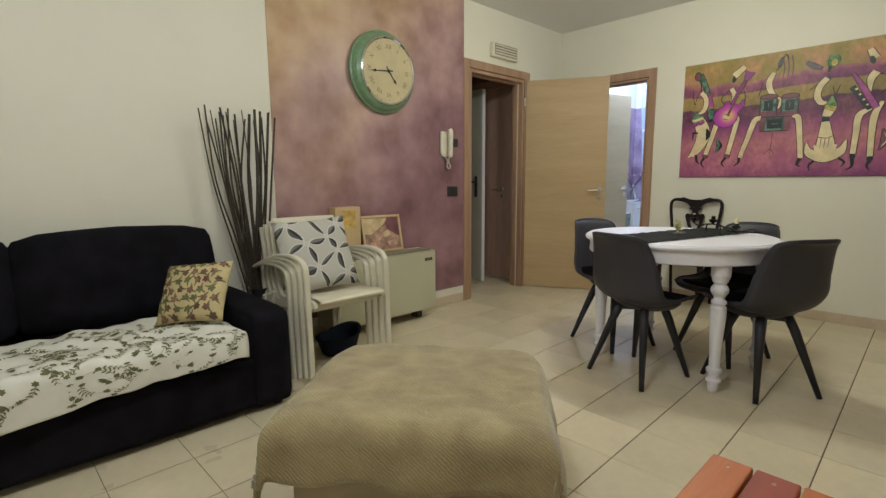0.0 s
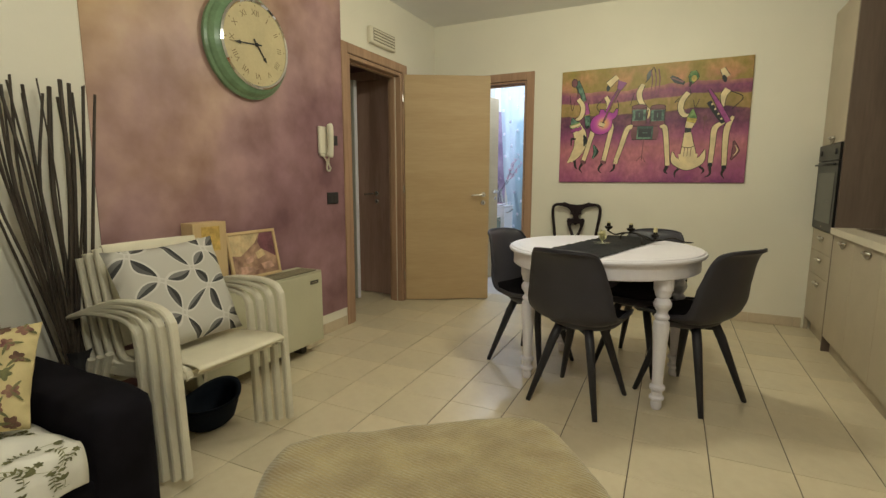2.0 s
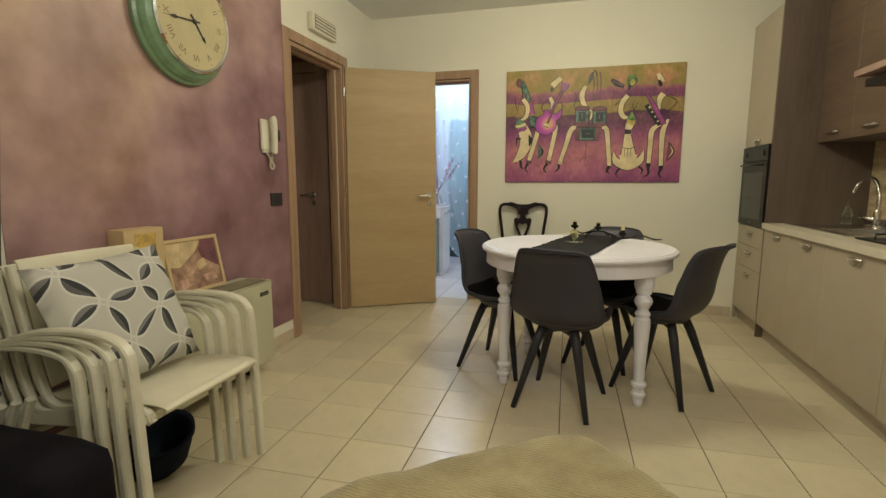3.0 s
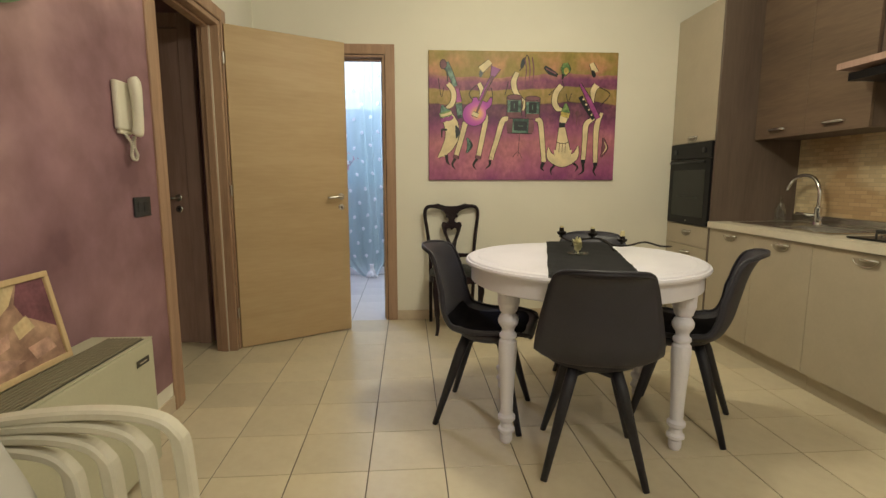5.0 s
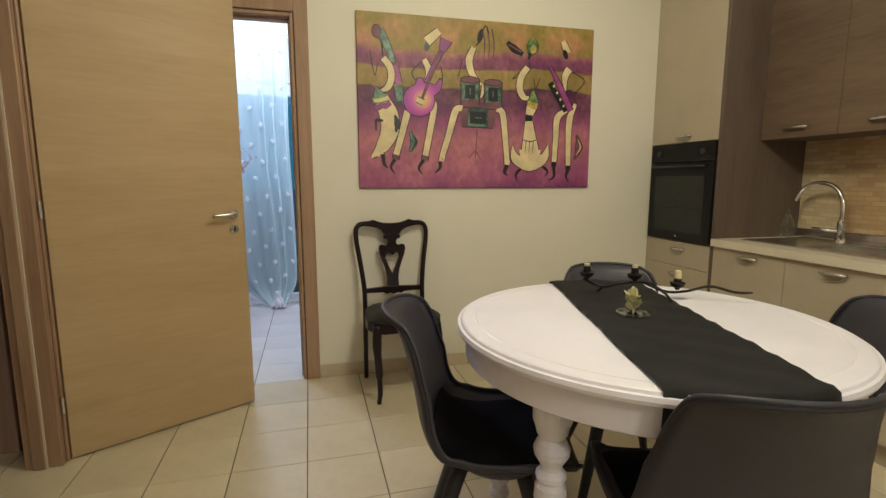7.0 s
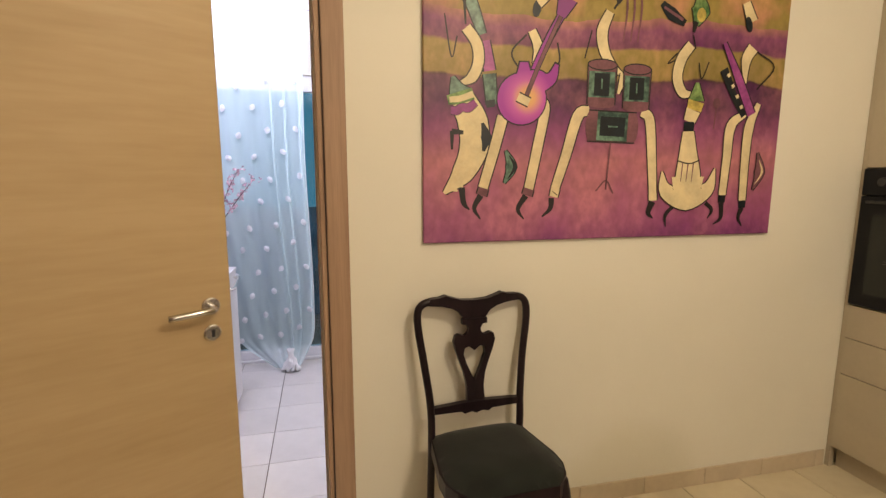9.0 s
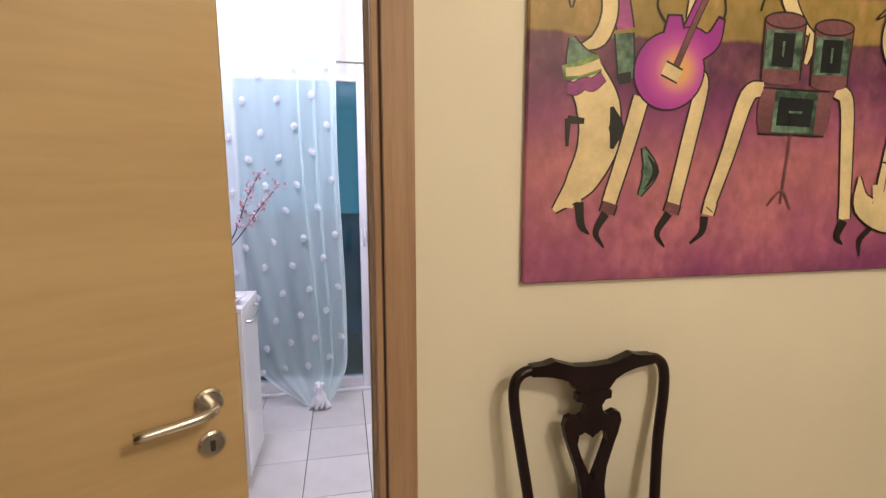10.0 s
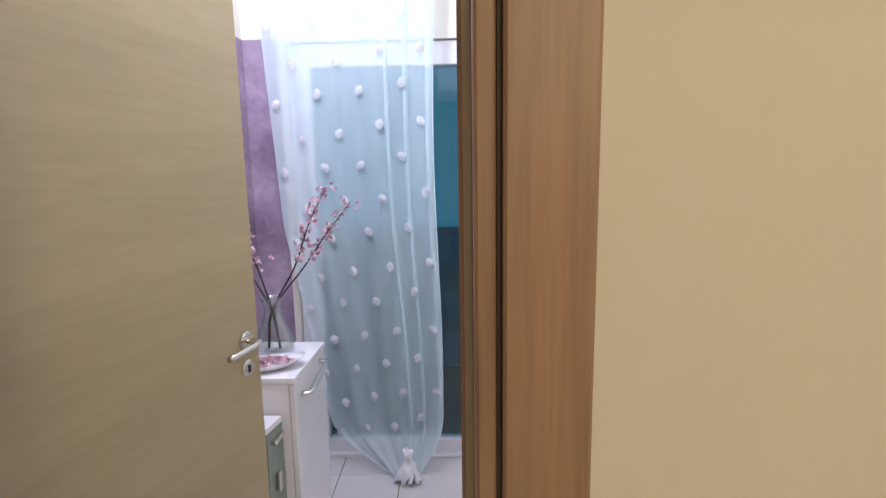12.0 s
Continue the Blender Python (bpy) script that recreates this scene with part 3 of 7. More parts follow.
def tile_wall_material():
    m = material("mosaic_splashback", (0.66, 0.54, 0.34), 0.4, spread=0.15, scale=4, grain=30, bump=0.02)
    t = m.node_tree
    n, l = t.nodes, t.links
    b = n["Principled BSDF"]
    co, mp = n.new("ShaderNodeTexCoord"), n.new("ShaderNodeMapping")
    mp.inputs["Rotation"].default_value = (0, radians(90), radians(90))
    br = n.new("ShaderNodeTexBrick")
    br.inputs["Scale"].default_value = 1.0
    br.inputs["Brick Width"].default_value, br.inputs["Row Height"].default_value, br.inputs["Mortar Size"].default_value = 0.075, 0.024, 0.0016
    br.inputs["Color1"].default_value, br.inputs["Color2"].default_value, br.inputs["Mortar"].default_value = (0.72, 0.60, 0.38, 1), (0.54, 0.42, 0.255, 1), (0.50, 0.41, 0.28, 1)
    l.new(co.outputs["Object"], mp.inputs["Vector"])
    sep, com = n.new("ShaderNodeSeparateXYZ"), n.new("ShaderNodeCombineXYZ")
    l.new(co.outputs["Object"], sep.inputs[0])
    l.new(sep.outputs["Y"], com.inputs["X"])
    l.new(sep.outputs["Z"], com.inputs["Y"])
    l.new(com.outputs[0], br.inputs["Vector"])
    patch, ramp = n.new("ShaderNodeTexNoise"), n.new("ShaderNodeValToRGB")
    patch.inputs["Scale"].default_value = 2.6
    l.new(co.outputs["Object"], patch.inputs["Vector"])
    ramp.color_ramp.elements[0].position, ramp.color_ramp.elements[1].position = 0.48, 0.62
    ramp.color_ramp.elements[0].color, ramp.color_ramp.elements[1].color = (1, 1, 1, 1), (0.80, 0.68, 0.60, 1)
    l.new(patch.outputs["Fac"], ramp.inputs[0])
    mul = n.new("ShaderNodeMixRGB")
    mul.blend_type, mul.inputs[0].default_value = "MULTIPLY", 1.0
    l.new(br.outputs["Color"], mul.inputs[1])
    l.new(ramp.outputs[0], mul.inputs[2])
    l.new(mul.outputs[0], b.inputs["Base Color"])
    return m


splash = structure(part("splashback", box((EX - 0.0055, 1.675, KT + 0.001), (EX - 0.0005, 4.361, 1.66)), tile_wall_material()), "sand-coloured mosaic splashback", "splashback")
UX = 0.505


def upper_unit(y0, y1):
    u = thing("wall_cabinet", "dark smoked oak wall cabinet with steel handle", "kitchen cabinet", group="kitchen wall units")
    part("carcass", box((UX + 0.019, y0 + 0.001, 1.386), (EX - 0.006, y1 - 0.001, 2.325)), M_DARKPANEL, u)
    d = part("door", box((UX, y0 + 0.0015, 1.384), (UX + 0.018, y1 - 0.0015, 2.325), 0.0015, 1), M_DARKWOOD, u)
    yc = (y0 + y1) / 2
    bm = tube(arc([(UX, yc - 0.065, 1.435), (UX - 0.02, yc - 0.055, 1.435), (UX - 0.025, yc, 1.436), (UX - 0.02, yc + 0.055, 1.435), (UX, yc + 0.065, 1.435)], 4), 0.008, 8)
    part("handle", bm, M_CHROME, d, "bright steel bow handle", True)


upper_unit(3.94, 4.361)
upper_unit(3.52, 3.94)
hood = thing("cooker_hood", "dark wood fronted cooker hood with black underside", "cooker hood")
part("body", box((UX + 0.02, 2.92, 1.69), (EX - 0.006, 3.518, 2.325)), M_DARKPANEL, hood)
part("visor", prism([(0.30, 1.655), (0.30, 1.685), (EX - 0.01, 1.688), (EX - 0.01, 1.64)], 2.92, 3.518, "y", 0.002), M_BROWN, hood, "red-brown wooden visor board")
part("filter", box((0.34, 2.95, 1.60), (EX - 0.02, 3.49, 1.638)), M_OVEN, hood, "black filter housing")

# ---- painting ----


def painting_material():
    m = material("painted_canvas", (0.5, 0.25, 0.2), 0.5, spread=0.2, scale=7, grain=60, bump=0.06)
    t = m.node_tree
    n, l = t.nodes, t.links
    b = n["Principled BSDF"]
    co, sep = n.new("ShaderNodeTexCoord"), n.new("ShaderNodeSeparateXYZ")
    l.new(co.outputs["Object"], sep.inputs[0])
    brush = n.new("ShaderNodeMapping")
    brush.inputs["Scale"].default_value = (1.0, 1.0, 0.72)
    l.new(co.outputs["Object"], brush.inputs["Vector"])
    mid, small = [n.new("ShaderNodeTexNoise") for _ in range(2)]
    for q, sc, de in ((mid, 5.0, 6), (small, 34.0, 5)):
        q.inputs["Scale"].default_value, q.inputs["Detail"].default_value = sc, de
        l.new(brush.outputs[0], q.inputs["Vector"])

    def math_node(op, a, b_=None, c=None):
        q = n.new("ShaderNodeMath")
        q.operation = op
        for i, v in enumerate((a, b_, c)):
            if v is None:
                continue
            if isinstance(v, (int, float)):
                q.inputs[i].default_value = v
            else:
                l.new(v, q.inputs[i])
        return q.outputs[0]
    # height on the canvas, bent by broad waves
    wave = math_node("MULTIPLY", math_node("SINE", math_node("MULTIPLY", sep.outputs["X"], 4.2)), 0.012)
    h = math_node("ADD", math_node("ADD", sep.outputs["Z"], wave), math_node("MULTIPLY_ADD", mid.outputs["Fac"], 0.07, -0.035))
    ramp = n.new("ShaderNodeValToRGB")
    els = [(0.0, (0.20, 0.035, 0.165)), (0.06, (0.37, 0.095, 0.225)), (0.30, (0.48, 0.165, 0.205)), (0.40, (0.29, 0.07, 0.185)), (0.50, (0.085, 0.014, 0.075)), (0.590, (0.06, 0.010, 0.055)), (0.598, (0.04, 0.015, 0.02)), (0.606, (0.27, 0.22, 0.03)), (0.712, (0.30, 0.255, 0.035)), (0.722, (0.12, 0.02, 0.09)), (0.78, (0.17, 0.035, 0.13)), (0.84, (0.52, 0.25, 0.12)), (0.92, (0.50, 0.30, 0.09)), (1.0, (0.36, 0.29, 0.05))]
    r = ramp.color_ramp
    r.elements[0].position, r.elements[0].color = els[0][0], (*els[0][1], 1)
    r.elements[1].position, r.elements[1].color = els[-1][0], (*els[-1][1], 1)
    for p, c in els[1:-1]:
        r.elements.new(p).color = (*c, 1)
    l.new(math_node("DIVIDE", h, 0.966), ramp.inputs[0])
    # brushed patches of orange, violet and olive
    patch = n.new("ShaderNodeValToRGB")
    q = patch.color_ramp
    q.elements[0].position, q.elements[0].color = 0.38, (0.15, 0.022, 0.13, 1)
    q.elements[1].position, q.elements[1].color = 0.62, (0.60, 0.25, 0.235, 1)
    l.new(mid.outputs["Fac"], patch.inputs[0])
    mx = n.new("ShaderNodeMixRGB")
    l.new(math_node("MULTIPLY", small.outputs["Fac"], 0.46), mx.inputs[0])
    l.new(ramp.outputs[0], mx.inputs[1])
    l.new(patch.outputs[0], mx.inputs[2])
    # olive clouds in the sky of the picture
    cloud, veil = n.new("ShaderNodeTexNoise"), n.new("ShaderNodeMapRange")
    cloud.inputs["Scale"].default_value, cloud.inputs["Detail"].default_value = 3.4, 5
    l.new(co.outputs["Object"], cloud.inputs["Vector"])
    veil.inputs["From Min"].default_value, veil.inputs["From Max"].default_value = 0.47, 0.58
    l.new(cloud.outputs["Fac"], veil.inputs["Value"])
    high = math_node("MULTIPLY", math_node("GREATER_THAN", h, 0.79), veil.outputs[0])
    sky = n.new("ShaderNodeMixRGB")
    sky.inputs[2].default_value = (0.25, 0.22, 0.035, 1)
    l.new(math_node("MULTIPLY", high, 0.75), sky.inputs[0])
    l.new(mx.outputs[0], sky.inputs[1])
    ov = n.new("ShaderNodeMixRGB")
    ov.blend_type, ov.inputs[0].default_value = "OVERLAY", 0.45
    l.new(sky.outputs[0], ov.inputs[1])
    l.new(small.outputs["Fac"], ov.inputs[2])
    l.new(ov.outputs[0], b.inputs["Base Color"])
    return m


PW, PH = 1.457, 0.966
painting = thing("painting", "large colourful canvas of stylised shapes in a band", "painting", (-1.690, NY, 1.117))
part("canvas", box((0, -0.019, 0), (PW, -0.001, PH), 0.003, 1), painting_material(), painting)
M_CREAM = material("cream_oil_paint", (0.72, 0.60, 0.36), 0.5, spread=0.12, scale=14, grain=90)
M_INK = plain("ink_paint", (0.012, 0.010, 0.012), 0.5)
M_MAGENTA = material("magenta_oil_paint", (0.27, 0.03, 0.24), 0.45, spread=0.3, scale=9, grain=70, other=(0.42, 0.09, 0.30))


def guitar_paint():
    """Yellow in the middle of the body, shading to magenta and violet."""
    m = material("guitar_oil_paint", (0.4, 0.1, 0.3), 0.42, spread=0.1, grain=60)
    n, l = m.node_tree.nodes, m.node_tree.links
    co, mp, ln, rp = n.new("ShaderNodeTexCoord"), n.new("ShaderNodeMapping"), n.new("ShaderNodeVectorMath"), n.new("ShaderNodeValToRGB")
    mp.inputs["Location"].default_value = (-0.372, 0.02, -0.505)
    ln.operation = "LENGTH"
    l.new(co.outputs["Object"], mp.inputs["Vector"])
    l.new(mp.outputs[0], ln.inputs[0])
    r = rp.color_ramp
    r.elements[0].position, r.elements[0].color = 0.0, (0.78, 0.50, 0.14, 1)
    r.elements[1].position, r.elements[1].color = 0.30, (0.24, 0.05, 0.22, 1)
    r.elements.new(0.030).color = (0.72, 0.36, 0.20, 1)
    r.elements.new(0.060).color = (0.55, 0.10, 0.40, 1)
    r.elements.new(0.095).color = (0.36, 0.03, 0.34, 1)
    l.new(ln.outputs["Value"], rp.inputs[0])
    l.new(rp.outputs[0], n["Principled BSDF"].inputs["Base Color"])
    return m


M_GUITAR = guitar_paint()
M_TEAL = material("teal_paint", (0.035, 0.10, 0.085), 0.4, spread=0.4, scale=30, grain=90, other=(0.14, 0.27, 0.20))
M_GREENP = material("green_paint", (0.06, 0.20, 0.05), 0.5, spread=0.4, scale=20, grain=80, other=(0.22, 0.35, 0.12))
M_NIGHTP = material("blue_black_paint", (0.004, 0.010, 0.016), 0.4, spread=0.3, scale=20, grain=60)
M_MAUVEP = material("mauve_paint", (0.17, 0.065, 0.085), 0.5, spread=0.25, scale=12, grain=90)
M_YOLK = material("yolk_paint", (0.55, 0.42, 0.10), 0.5, spread=0.25, scale=20, grain=80)
layer = [0]


def stroke(name, mat, pts, widths, parent=None, edge=0.0):
    """A brush stroke: a flat tapering ribbon through (across, up) points, given in tenths of the canvas height."""
    layer[0] += 1
    y = -0.0195 - 0.00003 * layer[0]
    p = arc([(a * 0.0966, 0, b * 0.0966) for a, b in pts], 5) if len(pts) > 2 else [Vector((a * 0.0966, 0, b * 0.0966)) for a, b in pts]
    w = widths if isinstance(widths, (list, tuple)) else [widths, widths]

    def ribbon(extra, yy):
        bm = bmesh.new()
        left, right = [], []
        for i, c in enumerate(p):
            d = (p[min(i + 1, len(p) - 1)] - p[max(i - 1, 0)]).normalized()
            s = Vector((-d.z, 0, d.x))
            f = i / (len(p) - 1) * (len(w) - 1)
            k = min(int(f), len(w) - 2)
            r = (w[k] + (w[k + 1] - w[k]) * (f - k)) * 0.0483 + extra
            left.append(bm.verts.new((c.x + s.x * r, yy, c.z + s.z * r)))
            right.append(bm.verts.new((c.x - s.x * r, yy, c.z - s.z * r)))
        for i in range(len(p) - 1):
            bm.faces.new((left[i], left[i + 1], right[i + 1], right[i]))
        return bm
    if edge:
        part("outline", ribbon(edge, y + 0.000015), M_INK, painting)
    return part(name, ribbon(0, y), mat, painting)


def blot(name, mat, a, b, ra, rb, tilt=0.0, edge=0.0):
    """An oval of paint."""
    layer[0] += 1
    y = -0.0195 - 0.00003 * layer[0]
    c, s = math.cos(radians(tilt)), math.sin(radians(tilt))

    def oval(extra, yy):
        bm = bmesh.new()
        bm.faces.new([bm.verts.new((a * 0.0966 + c * u - s * v, yy, b * 0.0966 + s * u + c * v)) for u, v in [((ra * 0.0966 + extra) * math.cos(q), (rb * 0.0966 + extra) * math.sin(q)) for q in [2 * math.pi * i / 28 for i in range(28)]]])
        return bm
    if edge:
        part("outline", oval(edge, y + 0.000015), M_INK, painting)
    return part(name, oval(0, y), mat, painting)


OL = 0.0045
# first figure: tall hat, long curved dress with a ragged hem
stroke("paint_shape", M_TEAL, [(1.30, 9.05), (1.75, 8.2), (2.1, 7.3)], [0.5, 0.4, 0.3], edge=OL)
blot("paint_disc", M_MAUVEP, 1.15, 8.95, 0.24, 0.34, 0, OL)
stroke("brush_line", M_INK, [(1.45, 8.4), (1.5, 7.6)], [0.12, 0.06])
stroke("brush_line", M_INK, [(0.75, 7.9), (1.0, 6.5), (1.2, 7.2)], 0.05)
stroke("paint_shape", M_MAGENTA, [(2.2, 7.1), (2.4, 6.1)], [0.36, 0.42], edge=OL)
stroke("paint_shape", M_TEAL, [(2.38, 6.0), (2.5, 4.95)], [0.46, 0.40], edge=OL)
stroke("paint_shape", M_NIGHTP, [(2.42, 5.1), (2.46, 4.85)], [0.4, 0.3])
stroke("paint_shape", M_CREAM, [(1.52, 7.5), (1.9, 7.0), (1.98, 6.4), (1.75, 5.85), (1.3, 5.62)], [0.36, 0.38, 0.38, 0.36, 0.12], edge=OL)
stroke("paint_shape", M_TEAL, [(1.05, 5.85), (1.2, 5.45), (1.35, 5.2)], [0.10, 0.55, 0.9], edge=OL)
stroke("paint_shape", M_GREENP, [(1.28, 5.35), (1.38, 5.05)], [0.95, 1.0])
stroke("paint_shape", M_CREAM, [(1.42, 5.05), (1.80, 4.3), (1.84, 3.4), (1.42, 2.5), (0.75, 1.80)], [0.92, 1.10, 1.05, 0.78, 0.12], edge=OL)
stroke("paint_band", M_CREAM, [(0.93, 5.06), (1.35, 5.12), (1.80, 5.30)], [0.20, 0.22, 0.20])
stroke("paint_band", M_GREENP, [(0.95, 4.92), (1.35, 4.97), (1.84, 5.14)], [0.07, 0.08, 0.07])
stroke("paint_band", M_MAGENTA, [(0.98, 4.70), (1.2, 4.70), (1.40, 4.82), (1.62, 4.80), (1.90, 5.0)], [0.26, 0.30, 0.26, 0.30, 0.24], edge=0.002)
for a_, b_ in ((1.35, 2.05), (1.55, 2.38), (1.75, 2.75), (1.95, 3.1), (1.15, 1.9)):
    stroke("ragged_hem", M_CREAM, [(a_ - 0.18, b_ + 0.12), (a_ + 0.10, b_ - 0.02)], [0.3, 0.06])
stroke("paint_shape", M_NIGHTP, [(2.15, 4.3), (2.3, 3.8), (2.2, 3.3)], [0.1, 0.42, 0.1])
stroke("brush_line", M_INK, [(1.45, 3.95), (1.02, 3.98)], [0.14, 0.20])
stroke("brush_line", M_INK, [(1.03, 4.0), (1.03, 3.35)], [0.16, 0.08])
stroke("brush_line", M_INK, [(1.40, 2.0), (1.48, 1.45), (1.7, 1.2)], [0.24, 0.2, 0.05])
# second figure: guitar
stroke("paint_shape", M_CREAM, [(2.92, 4.55), (2.62, 3.4), (2.2, 1.98)], [0.40, 0.38, 0.36], edge=OL)
stroke("paint_shape", M_MAUVEP, [(2.23, 1.98), (2.15, 1.72)], [0.38, 0.38], edge=OL)
stroke("brush_line", M_INK, [(2.12, 1.72), (1.88, 1.25), (2.12, 0.85)], [0.24, 0.17, 0.05])
stroke("paint_shape", M_CREAM, [(4.42, 5.2), (4.55, 4.85), (4.28, 3.4), (3.98, 1.9)], [0.2, 0.36, 0.38, 0.36], edge=OL)
stroke("paint_shape", M_MAUVEP, [(4.0, 1.95), (3.93, 1.70)], [0.40, 0.40], edge=OL)
stroke("brush_line", M_INK, [(3.88, 1.70), (3.58, 1.2), (3.82, 0.82)], [0.24, 0.17, 0.05])
stroke("paint_shape", M_TEAL, [(3.05, 3.35), (3.28, 2.75), (3.02, 2.15)], [0.06, 0.42, 0.06], edge=OL)
stroke("paint_shape", M_NIGHTP, [(3.2, 3.15), (3.42, 2.75), (3.15, 2.3)], [0.03, 0.16, 0.03])
stroke("paint_shape", M_CREAM, [(3.95, 7.55), (4.2, 7.0), (4.1, 6.4)], [0.30, 0.36, 0.2], edge=OL)
stroke("brush_line", M_INK, [(3.75, 7.4), (3.2, 6.75), (3.6, 6.1)], 0.06)
stroke("brush_line", M_INK, [(4.95, 7.2), (5.05, 6.55), (4.7, 6.2)], 0.06)
blot("paint_disc", M_NIGHTP, 4.12, 8.3, 0.16, 0.30, -10)
stroke("paint_shape", M_CREAM, [(4.1, 8.55), (4.85, 9.2)], [0.55, 0.42], edge=OL)
stroke("paint_shape", M_GUITAR, [(3.95, 5.9), (4.55, 7.2), (5.10, 8.2)], [0.26, 0.24, 0.26], edge=OL)
stroke("paint_shape", M_GUITAR, [(5.05, 8.1), (5.3, 8.75)], [0.34, 0.75], edge=OL)
stroke("outline", M_INK, [(3.7, 5.9), (3.68, 6.5)], [0.75, 0.40])
stroke("outline", M_INK, [(4.3, 5.75), (4.75, 5.95), (4.98, 6.5)], [0.75, 0.52, 0.22])
blot("outline", M_INK, 3.63, 5.18, 0.985, 0.945, 20)
blot("outline", M_INK, 4.02, 5.72, 0.70, 0.50, 20)
blot("guitar_body", M_GUITAR, 3.63, 5.18, 0.94, 0.90, 20)
blot("guitar_waist", M_GUITAR, 4.02, 5.72, 0.65, 0.46, 20)
stroke("guitar_horn", M_GUITAR, [(3.7, 5.85), (3.68, 6.45)], [0.66, 0.30])
stroke("guitar_horn", M_GUITAR, [(4.25, 5.72), (4.75, 5.95), (4.96, 6.44)], [0.68, 0.42, 0.14])
stroke("guitar_neck", M_MAUVEP, [(3.78, 5.25), (4.35, 6.6), (5.05, 8.1)], [0.14, 0.13, 0.13], edge=0.002)
stroke("guitar_bridge", M_CREAM, [(3.47, 5.25), (3.92, 5.06)], [0.30, 0.30], edge=OL)
# third figure: drums
stroke("paint_shape", M_CREAM, [(6.35, 4.85), (5.88, 4.65), (5.45, 3.2), (5.05, 1.95)], [0.34, 0.42, 0.38, 0.34], edge=OL)
stroke("paint_shape", M_CREAM, [(5.07, 1.95), (5.00, 1.64)], [0.36, 0.34], edge=OL)
stroke("brush_line", M_INK, [(4.95, 1.85), (5.15, 1.70)], 0.03)
stroke("brush_line", M_INK, [(4.92, 1.60), (4.88, 1.2), (4.55, 0.90)], [0.24, 0.18, 0.06])
stroke("paint_shape", M_CREAM, [(8.55, 4.85), (8.92, 4.6), (9.12, 3.2), (9.27, 1.75)], [0.3, 0.40, 0.38, 0.34], edge=OL)
stroke("paint_shape", M_CREAM, [(9.27, 1.75), (9.3, 1.45)], [0.36, 0.36], edge=OL)
stroke("brush_line", M_INK, [(9.28, 1.42), (9.12, 0.98), (9.35, 0.75)], [0.3, 0.22, 0.04])
stroke("paint_shape", M_CREAM, [(7.0, 8.4), (6.72, 7.7), (6.85, 7.0), (7.25, 6.45), (7.65, 6.2)], [0.32, 0.44, 0.40, 0.30, 0.1], edge=OL)
stroke("paint_shape", M_CREAM, [(7.72, 6.2), (7.5, 5.5)], [0.34, 0.1], edge=OL)
stroke("brush_line", M_INK, [(6.3, 7.7), (6.05, 6.7)], 0.05)
blot("paint_disc", M_NIGHTP, 7.42, 9.1, 0.17, 0.42, -15)
stroke("brush_line", M_INK, [(7.15, 8.5), (7.45, 8.9)], [0.08, 0.1])
for a_ in (7.55, 7.85, 8.15):
    stroke("brush_line", M_MAUVEP, [(a_, 9.55), (a_ + 0.15, 8.6), (a_ + 0.05, 7.4)], [0.10, 0.09, 0.05])
stroke("brush_line", M_INK, [(7.5, 9.3), (7.75, 9.7), (7.95, 9.3)], 0.07)
for a, b, w in ((6.80, 5.80, 1.16), (8.28, 5.70, 1.14)):
    stroke("drum", M_MAUVEP, [(a, b + 0.70), (a, b - 0.72)], [w, w * 0.96], edge=OL)
    blot("drum_foot", M_MAUVEP, a, b - 0.72, w * 0.48, 0.12, 0)
    stroke("drum_skin", M_TEAL, [(a, b + 0.48), (a, b - 0.46)], [w * 0.92, w * 0.92], edge=0.002)
    stroke("drum_dark", M_NIGHTP, [(a, b + 0.42), (a, b - 0.40)], [w * 0.55, w * 0.55])
    stroke("drum_glint", M_TEAL, [(a, b + 0.22), (a, b - 0.15)], [0.07, 0.05])
    blot("drum_top", M_MAUVEP, a, b + 0.72, w * 0.5, 0.17, 0, OL)
stroke("drum", M_MAUVEP, [(6.30, 4.30), (8.32, 4.25)], [1.10, 1.10], edge=OL)
blot("drum_end", M_MAUVEP, 6.36, 4.3, 0.16, 0.52, 0)
blot("drum_end", M_MAUVEP, 8.28, 4.25, 0.16, 0.52, 0)
stroke("drum_skin", M_TEAL, [(6.68, 4.30), (7.98, 4.27)], [1.06, 1.06], edge=0.002)
stroke("drum_dark", M_NIGHTP, [(6.80, 4.30), (7.86, 4.27)], [0.72, 0.72])
stroke("drum_glint", M_TEAL, [(7.15, 4.29), (7.55, 4.28)], 0.06)
stroke("brush_line", M_MAUVEP, [(7.28, 3.7), (7.17, 1.9)], 0.07)
stroke("brush_line", M_MAUVEP, [(6.75, 1.85), (7.17, 2.25), (7.5, 1.75)], 0.06)
# fourth figure: bell dress
stroke("paint_shape", M_NIGHTP, [(9.15, 8.85), (9.6, 8.5), (10.2, 8.2)], [0.25, 0.50, 0.25])
stroke("paint_shape", M_MAUVEP, [(9.25, 8.72), (10.1, 8.32)], [0.10, 0.12])
stroke("paint_shape", M_GREENP, [(10.8, 9.15), (10.85, 8.7), (10.68, 8.15)], [0.35, 0.80, 0.2], edge=OL)
blot("paint_disc", M_YOLK, 10.9, 8.55, 0.20, 0.26)
stroke("brush_line", M_INK, [(10.68, 8.3), (10.6, 7.9)], [0.24, 0.12])
stroke("brush_line", M_INK, [(10.6, 7.8), (10.75, 7.3)], 0.05)
stroke("brush_line", M_INK, [(9.95, 7.1), (9.55, 6.7), (9.9, 6.85)], 0.05)
